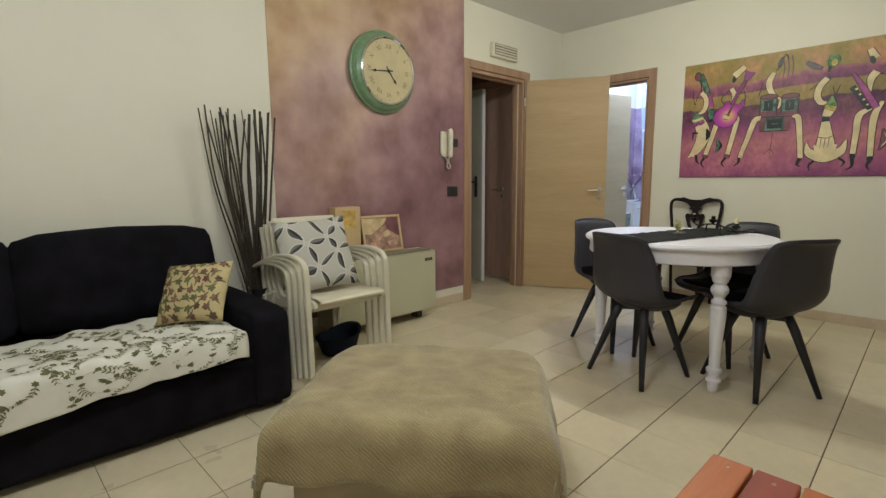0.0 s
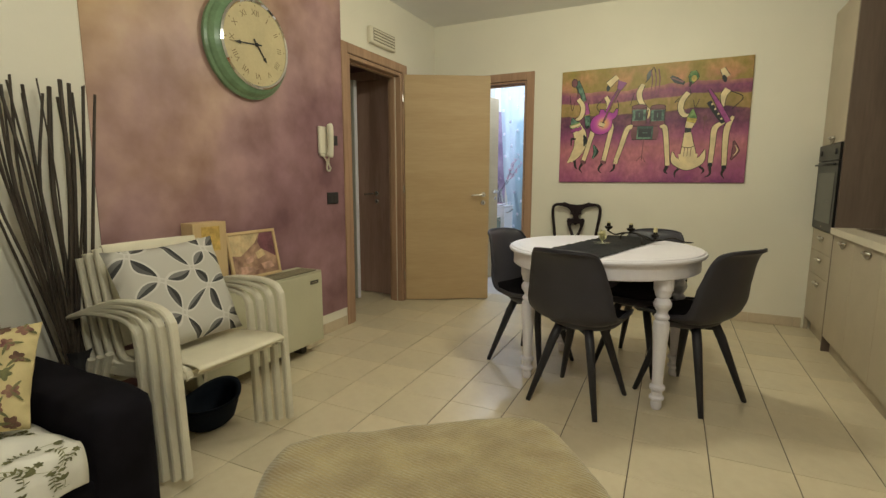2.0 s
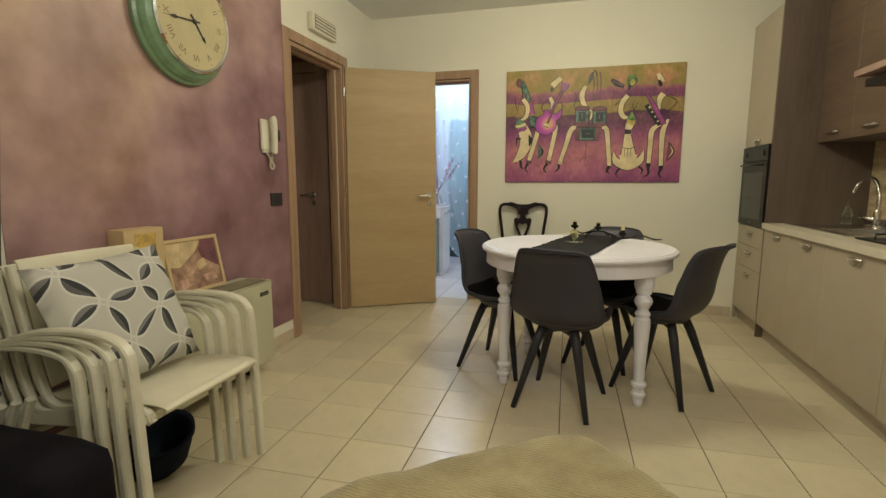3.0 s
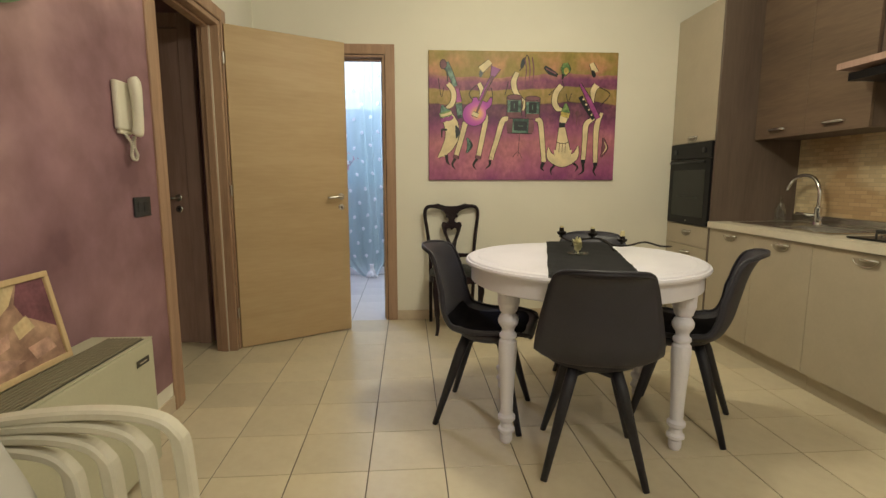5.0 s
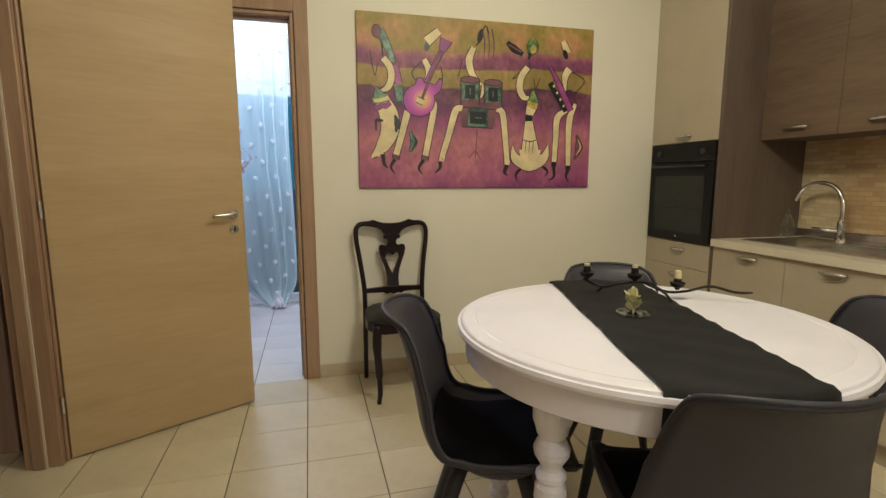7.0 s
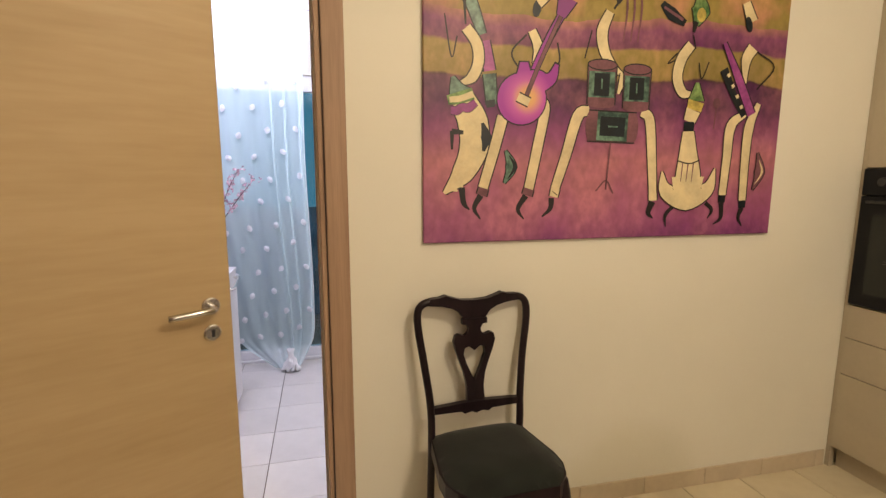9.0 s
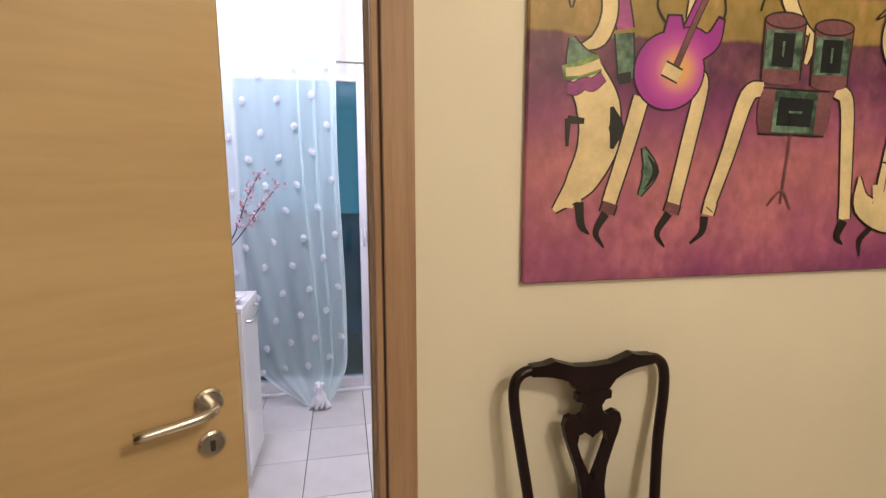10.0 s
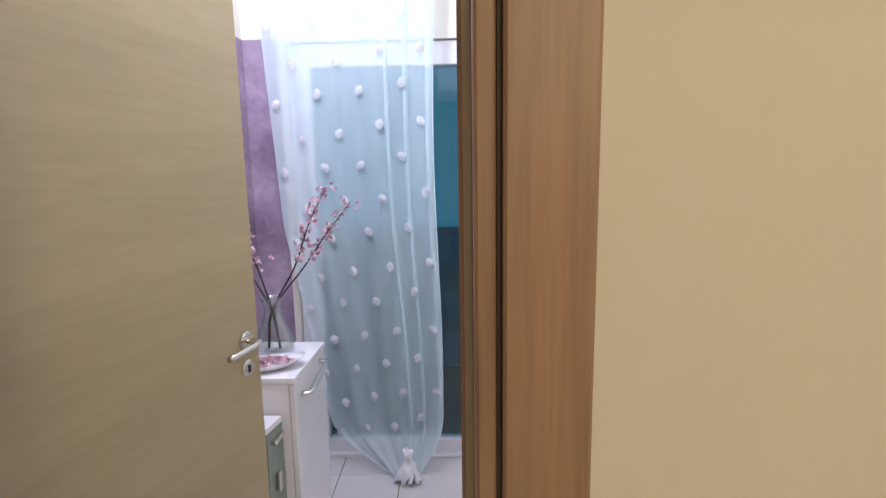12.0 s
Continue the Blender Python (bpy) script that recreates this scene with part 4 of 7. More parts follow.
stroke("brush_line", M_INK, [(10.95, 6.8), (11.12, 6.2), (11.4, 6.85)], 0.05)
stroke("paint_shape", M_CREAM, [(10.55, 7.45), (10.15, 6.9), (10.02, 6.2), (10.3, 5.65), (10.75, 5.6)], [0.38, 0.42, 0.42, 0.38, 0.15], edge=OL)
stroke("paint_shape", M_GREENP, [(10.95, 6.05), (10.95, 5.35)], [0.15, 0.72], edge=OL)
stroke("paint_shape", M_YOLK, [(10.95, 5.35), (10.88, 5.0)], [0.74, 0.66], edge=0.002)
stroke("paint_shape", M_CREAM, [(10.85, 5.0), (10.70, 4.55)], [0.66, 0.52], edge=OL)
stroke("paint_shape", M_NIGHTP, [(10.70, 4.55), (10.70, 4.18)], [0.48, 0.48])
stroke("paint_shape", M_CREAM, [(9.62, 2.62), (9.85, 1.85), (10.83, 1.45), (11.8, 1.9), (12.08, 2.75)], [0.05, 0.60, 0.80, 0.60, 0.05], edge=OL)
stroke("paint_shape", M_CREAM, [(10.70, 4.18), (10.75, 3.4), (10.82, 2.6), (10.84, 1.9)], [0.50, 0.78, 1.10, 1.25], edge=OL)
stroke("paint_shape", M_CREAM, [(10.83, 2.4), (10.84, 1.25)], [1.5, 1.0])
for a_ in (10.5, 10.75, 11.0):
    stroke("brush_line", M_MAUVEP, [(a_ + 0.04, 2.95), (a_, 2.2)], [0.06, 0.03])
stroke("brush_line", M_INK, [(10.33, 3.02), (10.85, 2.92), (11.32, 3.06)], 0.05)
stroke("brush_line", M_INK, [(10.2, 1.2), (9.9, 0.85), (9.95, 0.4)], [0.18, 0.16, 0.04])
stroke("brush_line", M_INK, [(11.75, 1.35), (12.08, 1.05), (11.9, 0.70)], [0.18, 0.16, 0.04])
blot("paint_disc", M_MAUVEP, 11.9, 5.3, 0.17, 0.2)
stroke("brush_line", M_MAUVEP, [(11.9, 5.1), (11.85, 4.3)], 0.05)
# fifth figure: horn
stroke("paint_shape", M_CREAM, [(13.35, 4.95), (12.68, 4.45), (12.6, 3.2), (12.53, 1.65)], [0.22, 0.44, 0.38, 0.34], edge=OL)
stroke("paint_shape", M_NIGHTP, [(12.53, 1.65), (12.52, 1.35)], [0.36, 0.34])
stroke("brush_line", M_INK, [(12.52, 1.35), (12.55, 0.72), (12.2, 0.45)], [0.24, 0.17, 0.05])
stroke("paint_shape", M_CREAM, [(13.92, 5.35), (13.55, 4.4), (13.5, 3.0), (13.54, 1.42)], [0.22, 0.44, 0.38, 0.34], edge=OL)
stroke("paint_shape", M_NIGHTP, [(13.54, 1.42), (13.55, 1.12)], [0.36, 0.34])
stroke("brush_line", M_INK, [(13.55, 1.12), (13.42, 0.72), (13.62, 0.35)], [0.24, 0.16, 0.05])
stroke("paint_shape", M_MAUVEP, [(14.1, 3.4), (14.28, 2.6), (14.0, 1.85)], [0.05, 0.50, 0.05], edge=OL)
stroke("paint_shape", M_CREAM, [(14.2, 3.1), (14.4, 2.6), (14.1, 2.1)], [0.02, 0.12, 0.02])
stroke("paint_shape", M_CREAM, [(13.40, 7.50), (13.12, 7.0), (13.15, 6.1)], [0.50, 0.44, 0.12], edge=OL)
stroke("paint_shape", M_CREAM, [(12.9, 9.15), (13.25, 8.45)], [0.34, 0.50], edge=OL)
blot("paint_disc", M_NIGHTP, 13.1, 8.35, 0.16, 0.3, 20)
stroke("brush_line", M_INK, [(13.6, 7.35), (14.5, 6.8), (13.75, 5.9)], 0.06)
stroke("paint_shape", M_MAGENTA, [(12.05, 7.6), (12.8, 6.35), (13.6, 4.9)], [0.16, 0.34, 0.38], edge=OL)
stroke("paint_shape", M_NIGHTP, [(12.1, 6.6), (12.7, 5.6), (13.25, 4.85)], [0.30, 0.22, 0.2], edge=OL)
for k in range(4):
    a_, b_ = 12.3 + 0.24 * k, 6.35 - 0.40 * k
    stroke("paint_dab", M_CREAM, [(a_, b_), (a_ + 0.12, b_ + 0.08)], 0.14)

# ---- dining table ----
TC, TZ, TROT = (-1.045, 3.245), 0.775, -8.0
table = thing("dining_table", "white lacquered oval dining table with turned legs", "table", (TC[0], TC[1], 0), TROT)


def oval_lathe(profile, a, b, seg=72):
    bm = bmesh.new()
    add_lathe(bm, profile, seg)
    for v in bm.verts:
        v.co.x *= a
        v.co.y *= b
    return bm


def oval(inset, z):
    return 1.0 - inset / 0.56, z


part("tabletop", oval_lathe([oval(0.02, TZ - 0.030), oval(0.004, TZ - 0.027), oval(0.0, TZ - 0.018), oval(0.004, TZ - 0.009), oval(0.012, TZ - 0.008), oval(0.016, TZ - 0.002), oval(0.022, TZ), oval(0.055, TZ), oval(0.057, TZ - 0.0015), oval(0.060, TZ - 0.0015), oval(0.062, TZ)], 0.524, 0.516), M_WHITEPAINT, table)
part("apron", oval_lathe([oval(0.035, TZ - 0.105), oval(0.028, TZ - 0.100), oval(0.030, TZ - 0.031), oval(0.06, TZ - 0.031)], 0.524, 0.516), M_WHITEPAINT, table)
LEG = [(0.020, 0.0), (0.026, 0.012), (0.027, 0.035), (0.024, 0.045), (0.036, 0.055), (0.036, 0.066), (0.027, 0.075), (0.026, 0.095), (0.037, 0.108), (0.037, 0.122), (0.026, 0.133), (0.027, 0.20), (0.033, 0.32), (0.039, 0.42), (0.037, 0.452), (0.028, 0.462), (0.036, 0.472), (0.036, 0.482), (0.026, 0.494), (0.026, 0.505), (0.041, 0.530), (0.043, 0.545), (0.036, 0.562), (0.027, 0.572), (0.036, 0.582), (0.040, 0.60), (0.046, 0.615), (0.046, 0.69)]
inv = table.matrix_world.inverted()
for x, y in ((-1.411, 3.055), (-0.715, 2.962), (-1.328, 3.597), (-0.645, 3.465)):
    p = inv @ Vector((x, y, 0))
    part("leg", lathe(LEG, 24, (p.x, p.y, 0)), M_WHITEPAINT, table, smooth=False)

M_RUNNER = material("black_linen", (0.022, 0.022, 0.022), 0.85, spread=0.25, scale=12, grain=500, bump=0.3, sheen=0.1)
runner = thing("table_runner", "dark linen runner across the white table", "table runner", (TC[0] + 0.015, TC[1] + 0.01, 0), -14.7)
bm = bmesh.new()
LEN, HALF = 0.518, 0.165
grid = []
rnd = random.Random(4)
for i in range(61):
    u = -1.32 + 2.64 * i / 60
    row = []
    for j in range(13):
        v = -1 + 2 * j / 12
        x = v * HALF * (1 + 0.01 * math.sin(u * 9))
        edge = math.sqrt(max(0.0, 1 - (x / 0.522) ** 2)) * LEN
        s = u * LEN
        over = max(0.0, abs(s) - edge)
        y = math.copysign(min(abs(s), edge + 0.012 * (1 - math.exp(-over * 60))), s)
        z = TZ + 0.003 - max(0.0, over - 0.008) + (0.0012 * math.sin(u * 23 + v * 5) if over == 0 else 0.0)
        if abs(v) > 0.9 and over == 0:
            z += 0.002 * (math.sin(u * 40 + v) + 1)
        row.append(bm.verts.new((x, y, z)))
    grid.append(row)
for a, b in zip(grid, grid[1:]):
    for j in range(12):
        bm.faces.new((a[j], a[j + 1], b[j + 1], b[j]))
bmesh.ops.solidify(bm, geom=bm.faces, thickness=-0.0018)
part("cloth", bm, M_RUNNER, runner, smooth=True)

M_IRON = material("wrought_iron", (0.018, 0.014, 0.012), 0.5, 0.6, spread=0.3, grain=60, bump=0.1)
M_WAX = material("candle_wax", (0.72, 0.64, 0.36), 0.5, spread=0.08)
candle = thing("candle_holder", "black wrought iron candle holder with wavy arm", "candle holder", (-0.92, 3.46, TZ + 0.004), -20)
wave = arc([(-0.16, 0.02, 0.055), (-0.10, 0.0, 0.035), (-0.04, -0.01, 0.05), (0.04, 0.0, 0.05), (0.10, 0.0, 0.022), (0.17, 0.01, 0.022), (0.24, 0.0, 0.042), (0.31, -0.02, 0.028), (0.36, -0.03, 0.03)], 5)
part("arm", tube(wave, [0.0045] * (len(wave) - 3) + [0.004, 0.003, 0.0015], 8), M_IRON, candle, smooth=True)
for q in ((-0.10, 0.07), (0.10, -0.07), (0.10, 0.07)):
    part("foot", tube(arc([(q[0] * 0.4, 0, 0.045), (q[0] * 0.8, q[1] * 0.6, 0.03), (q[0], q[1], 0.004)], 5), 0.004, 6), M_IRON, candle, smooth=True)
for k, (x, y, z) in enumerate(((-0.15, 0.015, 0.055), (0.0, -0.005, 0.055), (0.14, 0.005, 0.028))):
    part("cup", lathe([(0.006, 0), (0.009, 0.006), (0.020, 0.012), (0.024, 0.024), (0.019, 0.026), (0.012, 0.026), (0.011, 0.045)], 16, (x, y, z)), M_IRON, candle)
    if k == 2:
        part("candle", lathe([(0.011, 0), (0.0115, 0.015), (0.010, 0.036), (0.004, 0.038)], 14, (x, y, z + 0.027)), M_WAX, candle, "short yellowish candle stub")
    else:
        part("candle", lathe([(0.009, 0), (0.009, 0.008)], 12, (x, y, z + 0.046)), M_WAX, candle, "burnt-down candle")
M_PETAL = material("pale_green_silk", (0.70, 0.66, 0.40), 0.6, spread=0.2, scale=30, grain=90)
posy = thing("flower_ornament", "pale green silk flower in a glass dish", "flower", (-1.055, 3.27, TZ + 0.006))
part("dish", lathe([(0.042, 0), (0.046, 0.004), (0.048, 0.008), (0.04, 0.009), (0.0385, 0.004)], 28), M_CLEAR, posy)
rnd = random.Random(8)
for k in range(24):
    a, t = rnd.uniform(0, 6.28), rnd.uniform(0.1, 1.3)
    bm = bmesh.new()
    L, W = rnd.uniform(0.024, 0.040), rnd.uniform(0.011, 0.018)
    rows = []
    for i in range(5):
        s = i / 4
        w = W * math.sin(math.pi * min(0.98, s * 0.85 + 0.1))
        rows.append([bm.verts.new((v * w, s * L, 0.25 * L * s * s + 0.003 * abs(v))) for v in (-1, 0, 1)])
    for p, q in zip(rows, rows[1:]):
        for j in range(2):
            bm.faces.new((p[j], p[j + 1], q[j + 1], q[j]))
    bmesh.ops.transform(bm, matrix=pose(rnd.uniform(-.008, .008), rnd.uniform(-.008, .008), 0.012 + 0.045 * rnd.random(), 0, 0, math.degrees(a)) @ pose(0, 0, 0, math.degrees(t), 0, 0), verts=bm.verts)
    part("petal", bm, M_PETAL, posy, smooth=True)
part("stem", tube([(0, 0, 0.004), (0.003, 0, 0.05)], 0.003, 6), M_PETAL, posy)

# ---- dining chairs ----


def shell_chair(place, rz, label="charcoal moulded shell chair with tapered wooden legs"):
    c = thing("dining_chair", label, "chair", (place[0], place[1], 0), rz, "chairs round the table")
    prof = arc([(0.236, 0.424), (0.214, 0.450), (0.13, 0.450), (0.02, 0.434), (-0.070, 0.430), (-0.135, 0.452), (-0.176, 0.52), (-0.200, 0.62), (-0.224, 0.72), (-0.256, 0.792), (-0.296, 0.820)], 4)
    half = [0.160, 0.202, 0.224, 0.232, 0.236, 0.238, 0.234, 0.218, 0.196, 0.174, 0.146]
    bm = bmesh.new()
    rows = []
    n = len(prof)
    for i, p in enumerate(prof):
        f = i / (n - 1) * (len(half) - 1)
        k = min(int(f), len(half) - 2)
        w = half[k] + (half[k + 1] - half[k]) * (f - k)
        seat = max(0.0, 1 - f / 4.5)
        back = max(0.0, min(1.0, (f - 4) / 3))
        row = []
        for j in range(15):
            v = -1 + 2 * j / 14
            q = abs(v) ** 3
            r = abs(v) ** 2
            y = p[0]
            z = p[1]
            side = min(1.0, max(0.0, 1 - abs(f - 4.3) / 3.2))
            row.append(bm.verts.new((v * w * (1 - 0.05 * q), y + back * 0.050 * r + side * 0.020 * q, z + seat * 0.02 * q + side * 0.052 * q - 0.010 * q * max(0.0, (f - 8.2) / 1.8))))
        rows.append(row)
    edge = [[v.co.copy() for v in r] for r in rows]
    for a, b in zip(rows, rows[1:]):
        for j in range(14):
            bm.faces.new((a[j], a[j + 1], b[j + 1], b[j]))
    bmesh.ops.recalc_face_normals(bm, faces=bm.faces)
    bmesh.ops.solidify(bm, geom=bm.faces, thickness=0.012)
    part("shell", bm, M_CHAIR, c, smooth=True)
    # thin fixed pad that follows the shell
    bm = bmesh.new()
    top = arc([(0.205, 0, 0.447), (0.16, 0, 0.466), (0.06, 0, 0.456), (-0.04, 0, 0.450), (-0.11, 0, 0.466), (-0.145, 0, 0.505)], 4)
    rows = []
    for i, p in enumerate(top):
        f = i / (len(top) - 1)
        w = 0.185 * (1 - 0.25 * max(0.0, 0.2 - f) / 0.2 - 0.15 * max(0.0, f - 0.7) / 0.3)
        rows.append([bm.verts.new((v * w, p.x, p.z - 0.012 * abs(v) ** 4 + 0.014 * v * v)) for v in (-1, -0.85, -0.5, 0, 0.5, 0.85, 1)])
    for a, b in zip(rows, rows[1:]):
        for j in range(6):
            bm.faces.new((a[j], a[j + 1], b[j + 1], b[j]))
    bmesh.ops.recalc_face_normals(bm, faces=bm.faces)
    bmesh.ops.solidify(bm, geom=bm.faces, thickness=0.012)
    part("seat_pad", bm, M_SOFA, c, "black leatherette seat pad", True)
    # rim roll and the moulded underside that carries the legs
    rim = [r[0].copy() for r in edge] + [v.copy() for v in edge[-1][1:]] + [r[-1].copy() for r in reversed(edge[:-1])]
    part("rim", tube(rim, 0.0062, 8), M_CHAIR, c, smooth=True)
    under = oval_lathe([(0.02, 0.380), (0.34, 0.381), (0.62, 0.390), (0.86, 0.410), (0.97, 0.432), (0.98, 0.446)], 0.205, 0.165, 36)
    bmesh.ops.translate(under, vec=(0, 0.03, 0), verts=under.verts)
    part("seat_base", under, M_CHAIR, c, smooth=True)
    for sx, sy in ((-1, -1), (1, -1), (1, 1), (-1, 1)):
        part("leg", tube([(sx * 0.078, sy * 0.078 + 0.01, 0.402), (sx * 0.100, sy * 0.103 + 0.008, 0.33), (sx * 0.182, sy * 0.194, 0.0)], [0.023, 0.023, 0.0125], 12), M_CHAIRLEG, c, smooth=True)
    bm = bmesh.new()
    for turned in (45, -45):
        add_box(bm, (-0.125, -0.021, 0.372 + 0.002 * (turned > 0)), (0.125, 0.021, 0.394), 0.004, 1, pose(0, 0.01, 0, 0, 0, turned))
    part("cross_frame", bm, M_CHAIRLEG, c)
    return c


chair = shell_chair((-1.097, 2.916), -14.2)
for (x, y), rz in (((-0.569, 3.204), 55.2), ((-1.469, 3.333), -109.0), ((-0.864, 3.585), 162.5)):
    copy_thing(chair, pose(x, y, 0, 0, 0, rz))

# ---- carved chair by the wall ----
M_MAHOG = wood("dark_mahogany", (0.019, 0.0095, 0.013), (0.009, 0.005, 0.007), 0.34, "Z", 20, 10, even=0.9)
M_MAHOG.node_tree.nodes["Principled BSDF"].inputs["Specular IOR Level"].default_value = 0.3
M_GREENSEAT = material("dark_green_velvet", (0.022, 0.028, 0.022), 0.85, spread=0.2, scale=15, grain=400, bump=0.2, sheen=0.3)
carved = thing("carved_chair", "dark mahogany chair with pierced splat and dark green seat", "chair", (-1.515, 4.875, 0), 4.0)
for s in (-1, 1):
    part("stile", tube(arc([(s * 0.165, 0.015, 0.0), (s * 0.168, -0.01, 0.22), (s * 0.170, -0.03, 0.44), (s * 0.172, -0.022, 0.56), (s * 0.188, 0.0, 0.70), (s * 0.205, 0.012, 0.82), (s * 0.206, 0.018, 0.880), (s * 0.190, 0.02, 0.908), (s * 0.160, 0.02, 0.917), (s * 0.125, 0.02, 0.914)], 5), 0.0135, 10), M_MAHOG, carved, smooth=True)
    bm = tube(arc([(s * 0.155, -0.345, 0.42), (s * 0.165, -0.358, 0.33), (s * 0.155, -0.345, 0.18), (s * 0.150, -0.343, 0.06), (s * 0.160, -0.358, 0.0)], 5), [0.026] * 3 + [0.024] * 4 + [0.02] * 5 + [0.014] * 5 + [0.012] * 4, 10)
    part("front_leg", bm, M_MAHOG, carved, smooth=True)
crest = [(-0.165, 0.929), (-0.130, 0.931), (-0.105, 0.938), (-0.088, 0.931), (-0.05, 0.919), (0.0, 0.916), (0.05, 0.919), (0.088, 0.931), (0.105, 0.938), (0.130, 0.931), (0.165, 0.929), (0.165, 0.905), (0.12, 0.900), (0.085, 0.890), (0.06, 0.876), (0.045, 0.855), (0.03, 0.845), (-0.03, 0.845), (-0.045, 0.855), (-0.06, 0.876), (-0.085, 0.890), (-0.12, 0.900), (-0.165, 0.905)]
part("crest_rail", prism(crest, 0.006, 0.034, "y", 0.003), M_MAHOG, carved)
for s in (-1, 1):
    half = [(0, 0.850), (0.047, 0.850), (0.047, 0.830), (0.031, 0.828), (0.022, 0.813), (0.026, 0.797), (0.040, 0.788), (0.060, 0.795), (0.073, 0.790), (0.079, 0.768), (0.071, 0.735), (0.055, 0.690), (0.041, 0.650), (0.032, 0.60), (0.034, 0.545),
            (0, 0.545), (0, 0.622), (0.012, 0.645), (0.030, 0.685), (0.041, 0.718), (0.037, 0.742), (0.022, 0.748), (0.008, 0.738), (0, 0.731)]
    bm = prism([(s * a, b) for a, b in half], 0.002, 0.022, "y")
    for v in bm.verts:
        v.co.y += -0.035 * max(0.0, (0.70 - v.co.z) / 0.16) ** 1.5 * 0.7
    part("splat", bm, M_MAHOG, carved, "pierced lyre-shaped splat half")
part("cross_rail", prism([(-0.172, 0.545), (-0.05, 0.552), (0.05, 0.552), (0.172, 0.545), (0.172, 0.522), (0.06, 0.520), (0.045, 0.510), (0.02, 0.516), (0.0, 0.508), (-0.02, 0.516), (-0.045, 0.510), (-0.06, 0.520), (-0.172, 0.522)], -0.030, -0.008, "y", 0.002), M_MAHOG, carved)
part("seat_rail", prism([(-0.172, -0.02), (0.172, -0.02), (0.202, -0.23), (0.200, -0.29), (0.178, -0.345), (0.128, -0.395), (-0.128, -0.395), (-0.178, -0.345), (-0.200, -0.29), (-0.202, -0.23)], 0.385, 0.435, "z", 0.006), M_MAHOG, carved)
bm = bmesh.new()
rows = []
for i in range(17):
    v = i / 16
    row = []
    for j in range(9):
        u = -1 + 2 * j / 8
        w = (0.168 + 0.046 * v) * (1 - 0.42 * max(0.0, (v - 0.55) / 0.45) ** 2.4)
        dome = (1 - u ** 4) * (1 - (2 * v - 1) ** 4)
        row.append(bm.verts.new((u * w, -0.022 - 0.372 * v, 0.437 + 0.045 * dome ** 0.6)))
    rows.append(row)
for a, b in zip(rows, rows[1:]):
    for j in range(8):
        bm.faces.new((a[j], a[j + 1], b[j + 1], b[j]))
bmesh.ops.solidify(bm, geom=bm.faces, thickness=0.004)
part("seat_cushion", bm, M_GREENSEAT, carved, "padded dark green seat", True)

# ---- convector with boxes on top ----
conv = thing("convector", "cream fan convector heater standing by the plum wall", "heater", (0, 0, 0))
CY0, CY1, CX, CZ = 1.93, 2.878, -2.752, 0.560
part("body", box((-2.965, CY0, 0.085), (CX, CY1, CZ - 0.012), 0.008, 2), M_CONV, conv)
part("top_tray", box((-2.965, CY0 + 0.004, CZ - 0.011), (CX + 0.0, CY1 - 0.004, CZ - 0.006), 0.001, 1), M_CONV, conv)
M_GRILLE = plain("grille_dark", (0.05, 0.045, 0.035), 0.5)
M_SLAT = plain("grille_slat", (0.22, 0.19, 0.125), 0.5)
for k in range(9):
    x = CX - 0.016 - k * 0.0135
    part("slat", box((x - 0.0075, CY0 + 0.03, CZ - 0.005), (x, CY1 - 0.04, CZ + 0.002), 0.0015, 1), M_SLAT, conv)
# Dark sheet laid on the tray to stand for shade between the slats.
part("slot_shade", box((CX - 0.135, CY0 + 0.025, CZ - 0.0058), (CX - 0.012, CY1 - 0.035, CZ - 0.0048)), M_GRILLE, conv, "dark sheet as the shade under the slats")
part("badge", box((CX + 0.0005, CY1 - 0.115, CZ - 0.085), (CX + 0.003, CY1 - 0.04, CZ - 0.062), 0.0005, 1), M_GRILLE, conv, "small dark maker plate")
part("badge_bar", box((CX + 0.003, CY1 - 0.10, CZ - 0.077), (CX + 0.0038, CY1 - 0.055, CZ - 0.071)), M_STEEL, conv)
for y in (CY0 + 0.06, CY1 - 0.12):
    part("foot", box((-2.93, y, 0.0), (CX - 0.09, y + 0.05, 0.084), 0.004, 1), M_GRILLE, conv, "dark foot")
M_PALEWOOD = wood("pale_birch", (0.66, 0.50, 0.28), (0.56, 0.40, 0.21), 0.5, "Z", 10, 10, even=0.9)
crate = thing("wooden_box", "pale wooden box standing on the convector", "box", (-2.93, 2.06, CZ + 0.003), 0)
part("board", box((-0.045, 0.0, 0.0), (0.045, 0.205, 0.352), 0.003, 1), M_PALEWOOD, crate)
M_YELLOWP = material("yellow_print", (0.62, 0.42, 0.12), 0.6, spread=0.25, scale=18, grain=80)
part("print", box((0.0455, 0.05, 0.20), (0.0465, 0.16, 0.33)), M_YELLOWP, crate, "faded yellow printed patch")
pic = thing("framed_picture", "small landscape print in a thin wooden frame", "framed picture", (-2.895, 2.295, CZ + 0.003), 0)
tilt = pose(0, 0, 0, 0, -11, 0)
M_SEPIA = material("sepia_print", (0.36, 0.20, 0.15), 0.5, spread=0.3, scale=12, grain=45, other=(0.50, 0.32, 0.22))
for lo, hi in (((0, 0, 0), (0.018, 0.36, 0.018)), ((0, 0, 0.262), (0.018, 0.36, 0.28)), ((0, 0, 0.0181), (0.018, 0.018, 0.2619)), ((0, 0.342, 0.0181), (0.018, 0.36, 0.2619))):
    bm = box(lo, hi, 0.002, 1)
    bmesh.ops.transform(bm, matrix=tilt, verts=bm.verts)
    part("frame_rail", bm, M_PALEWOOD, pic)
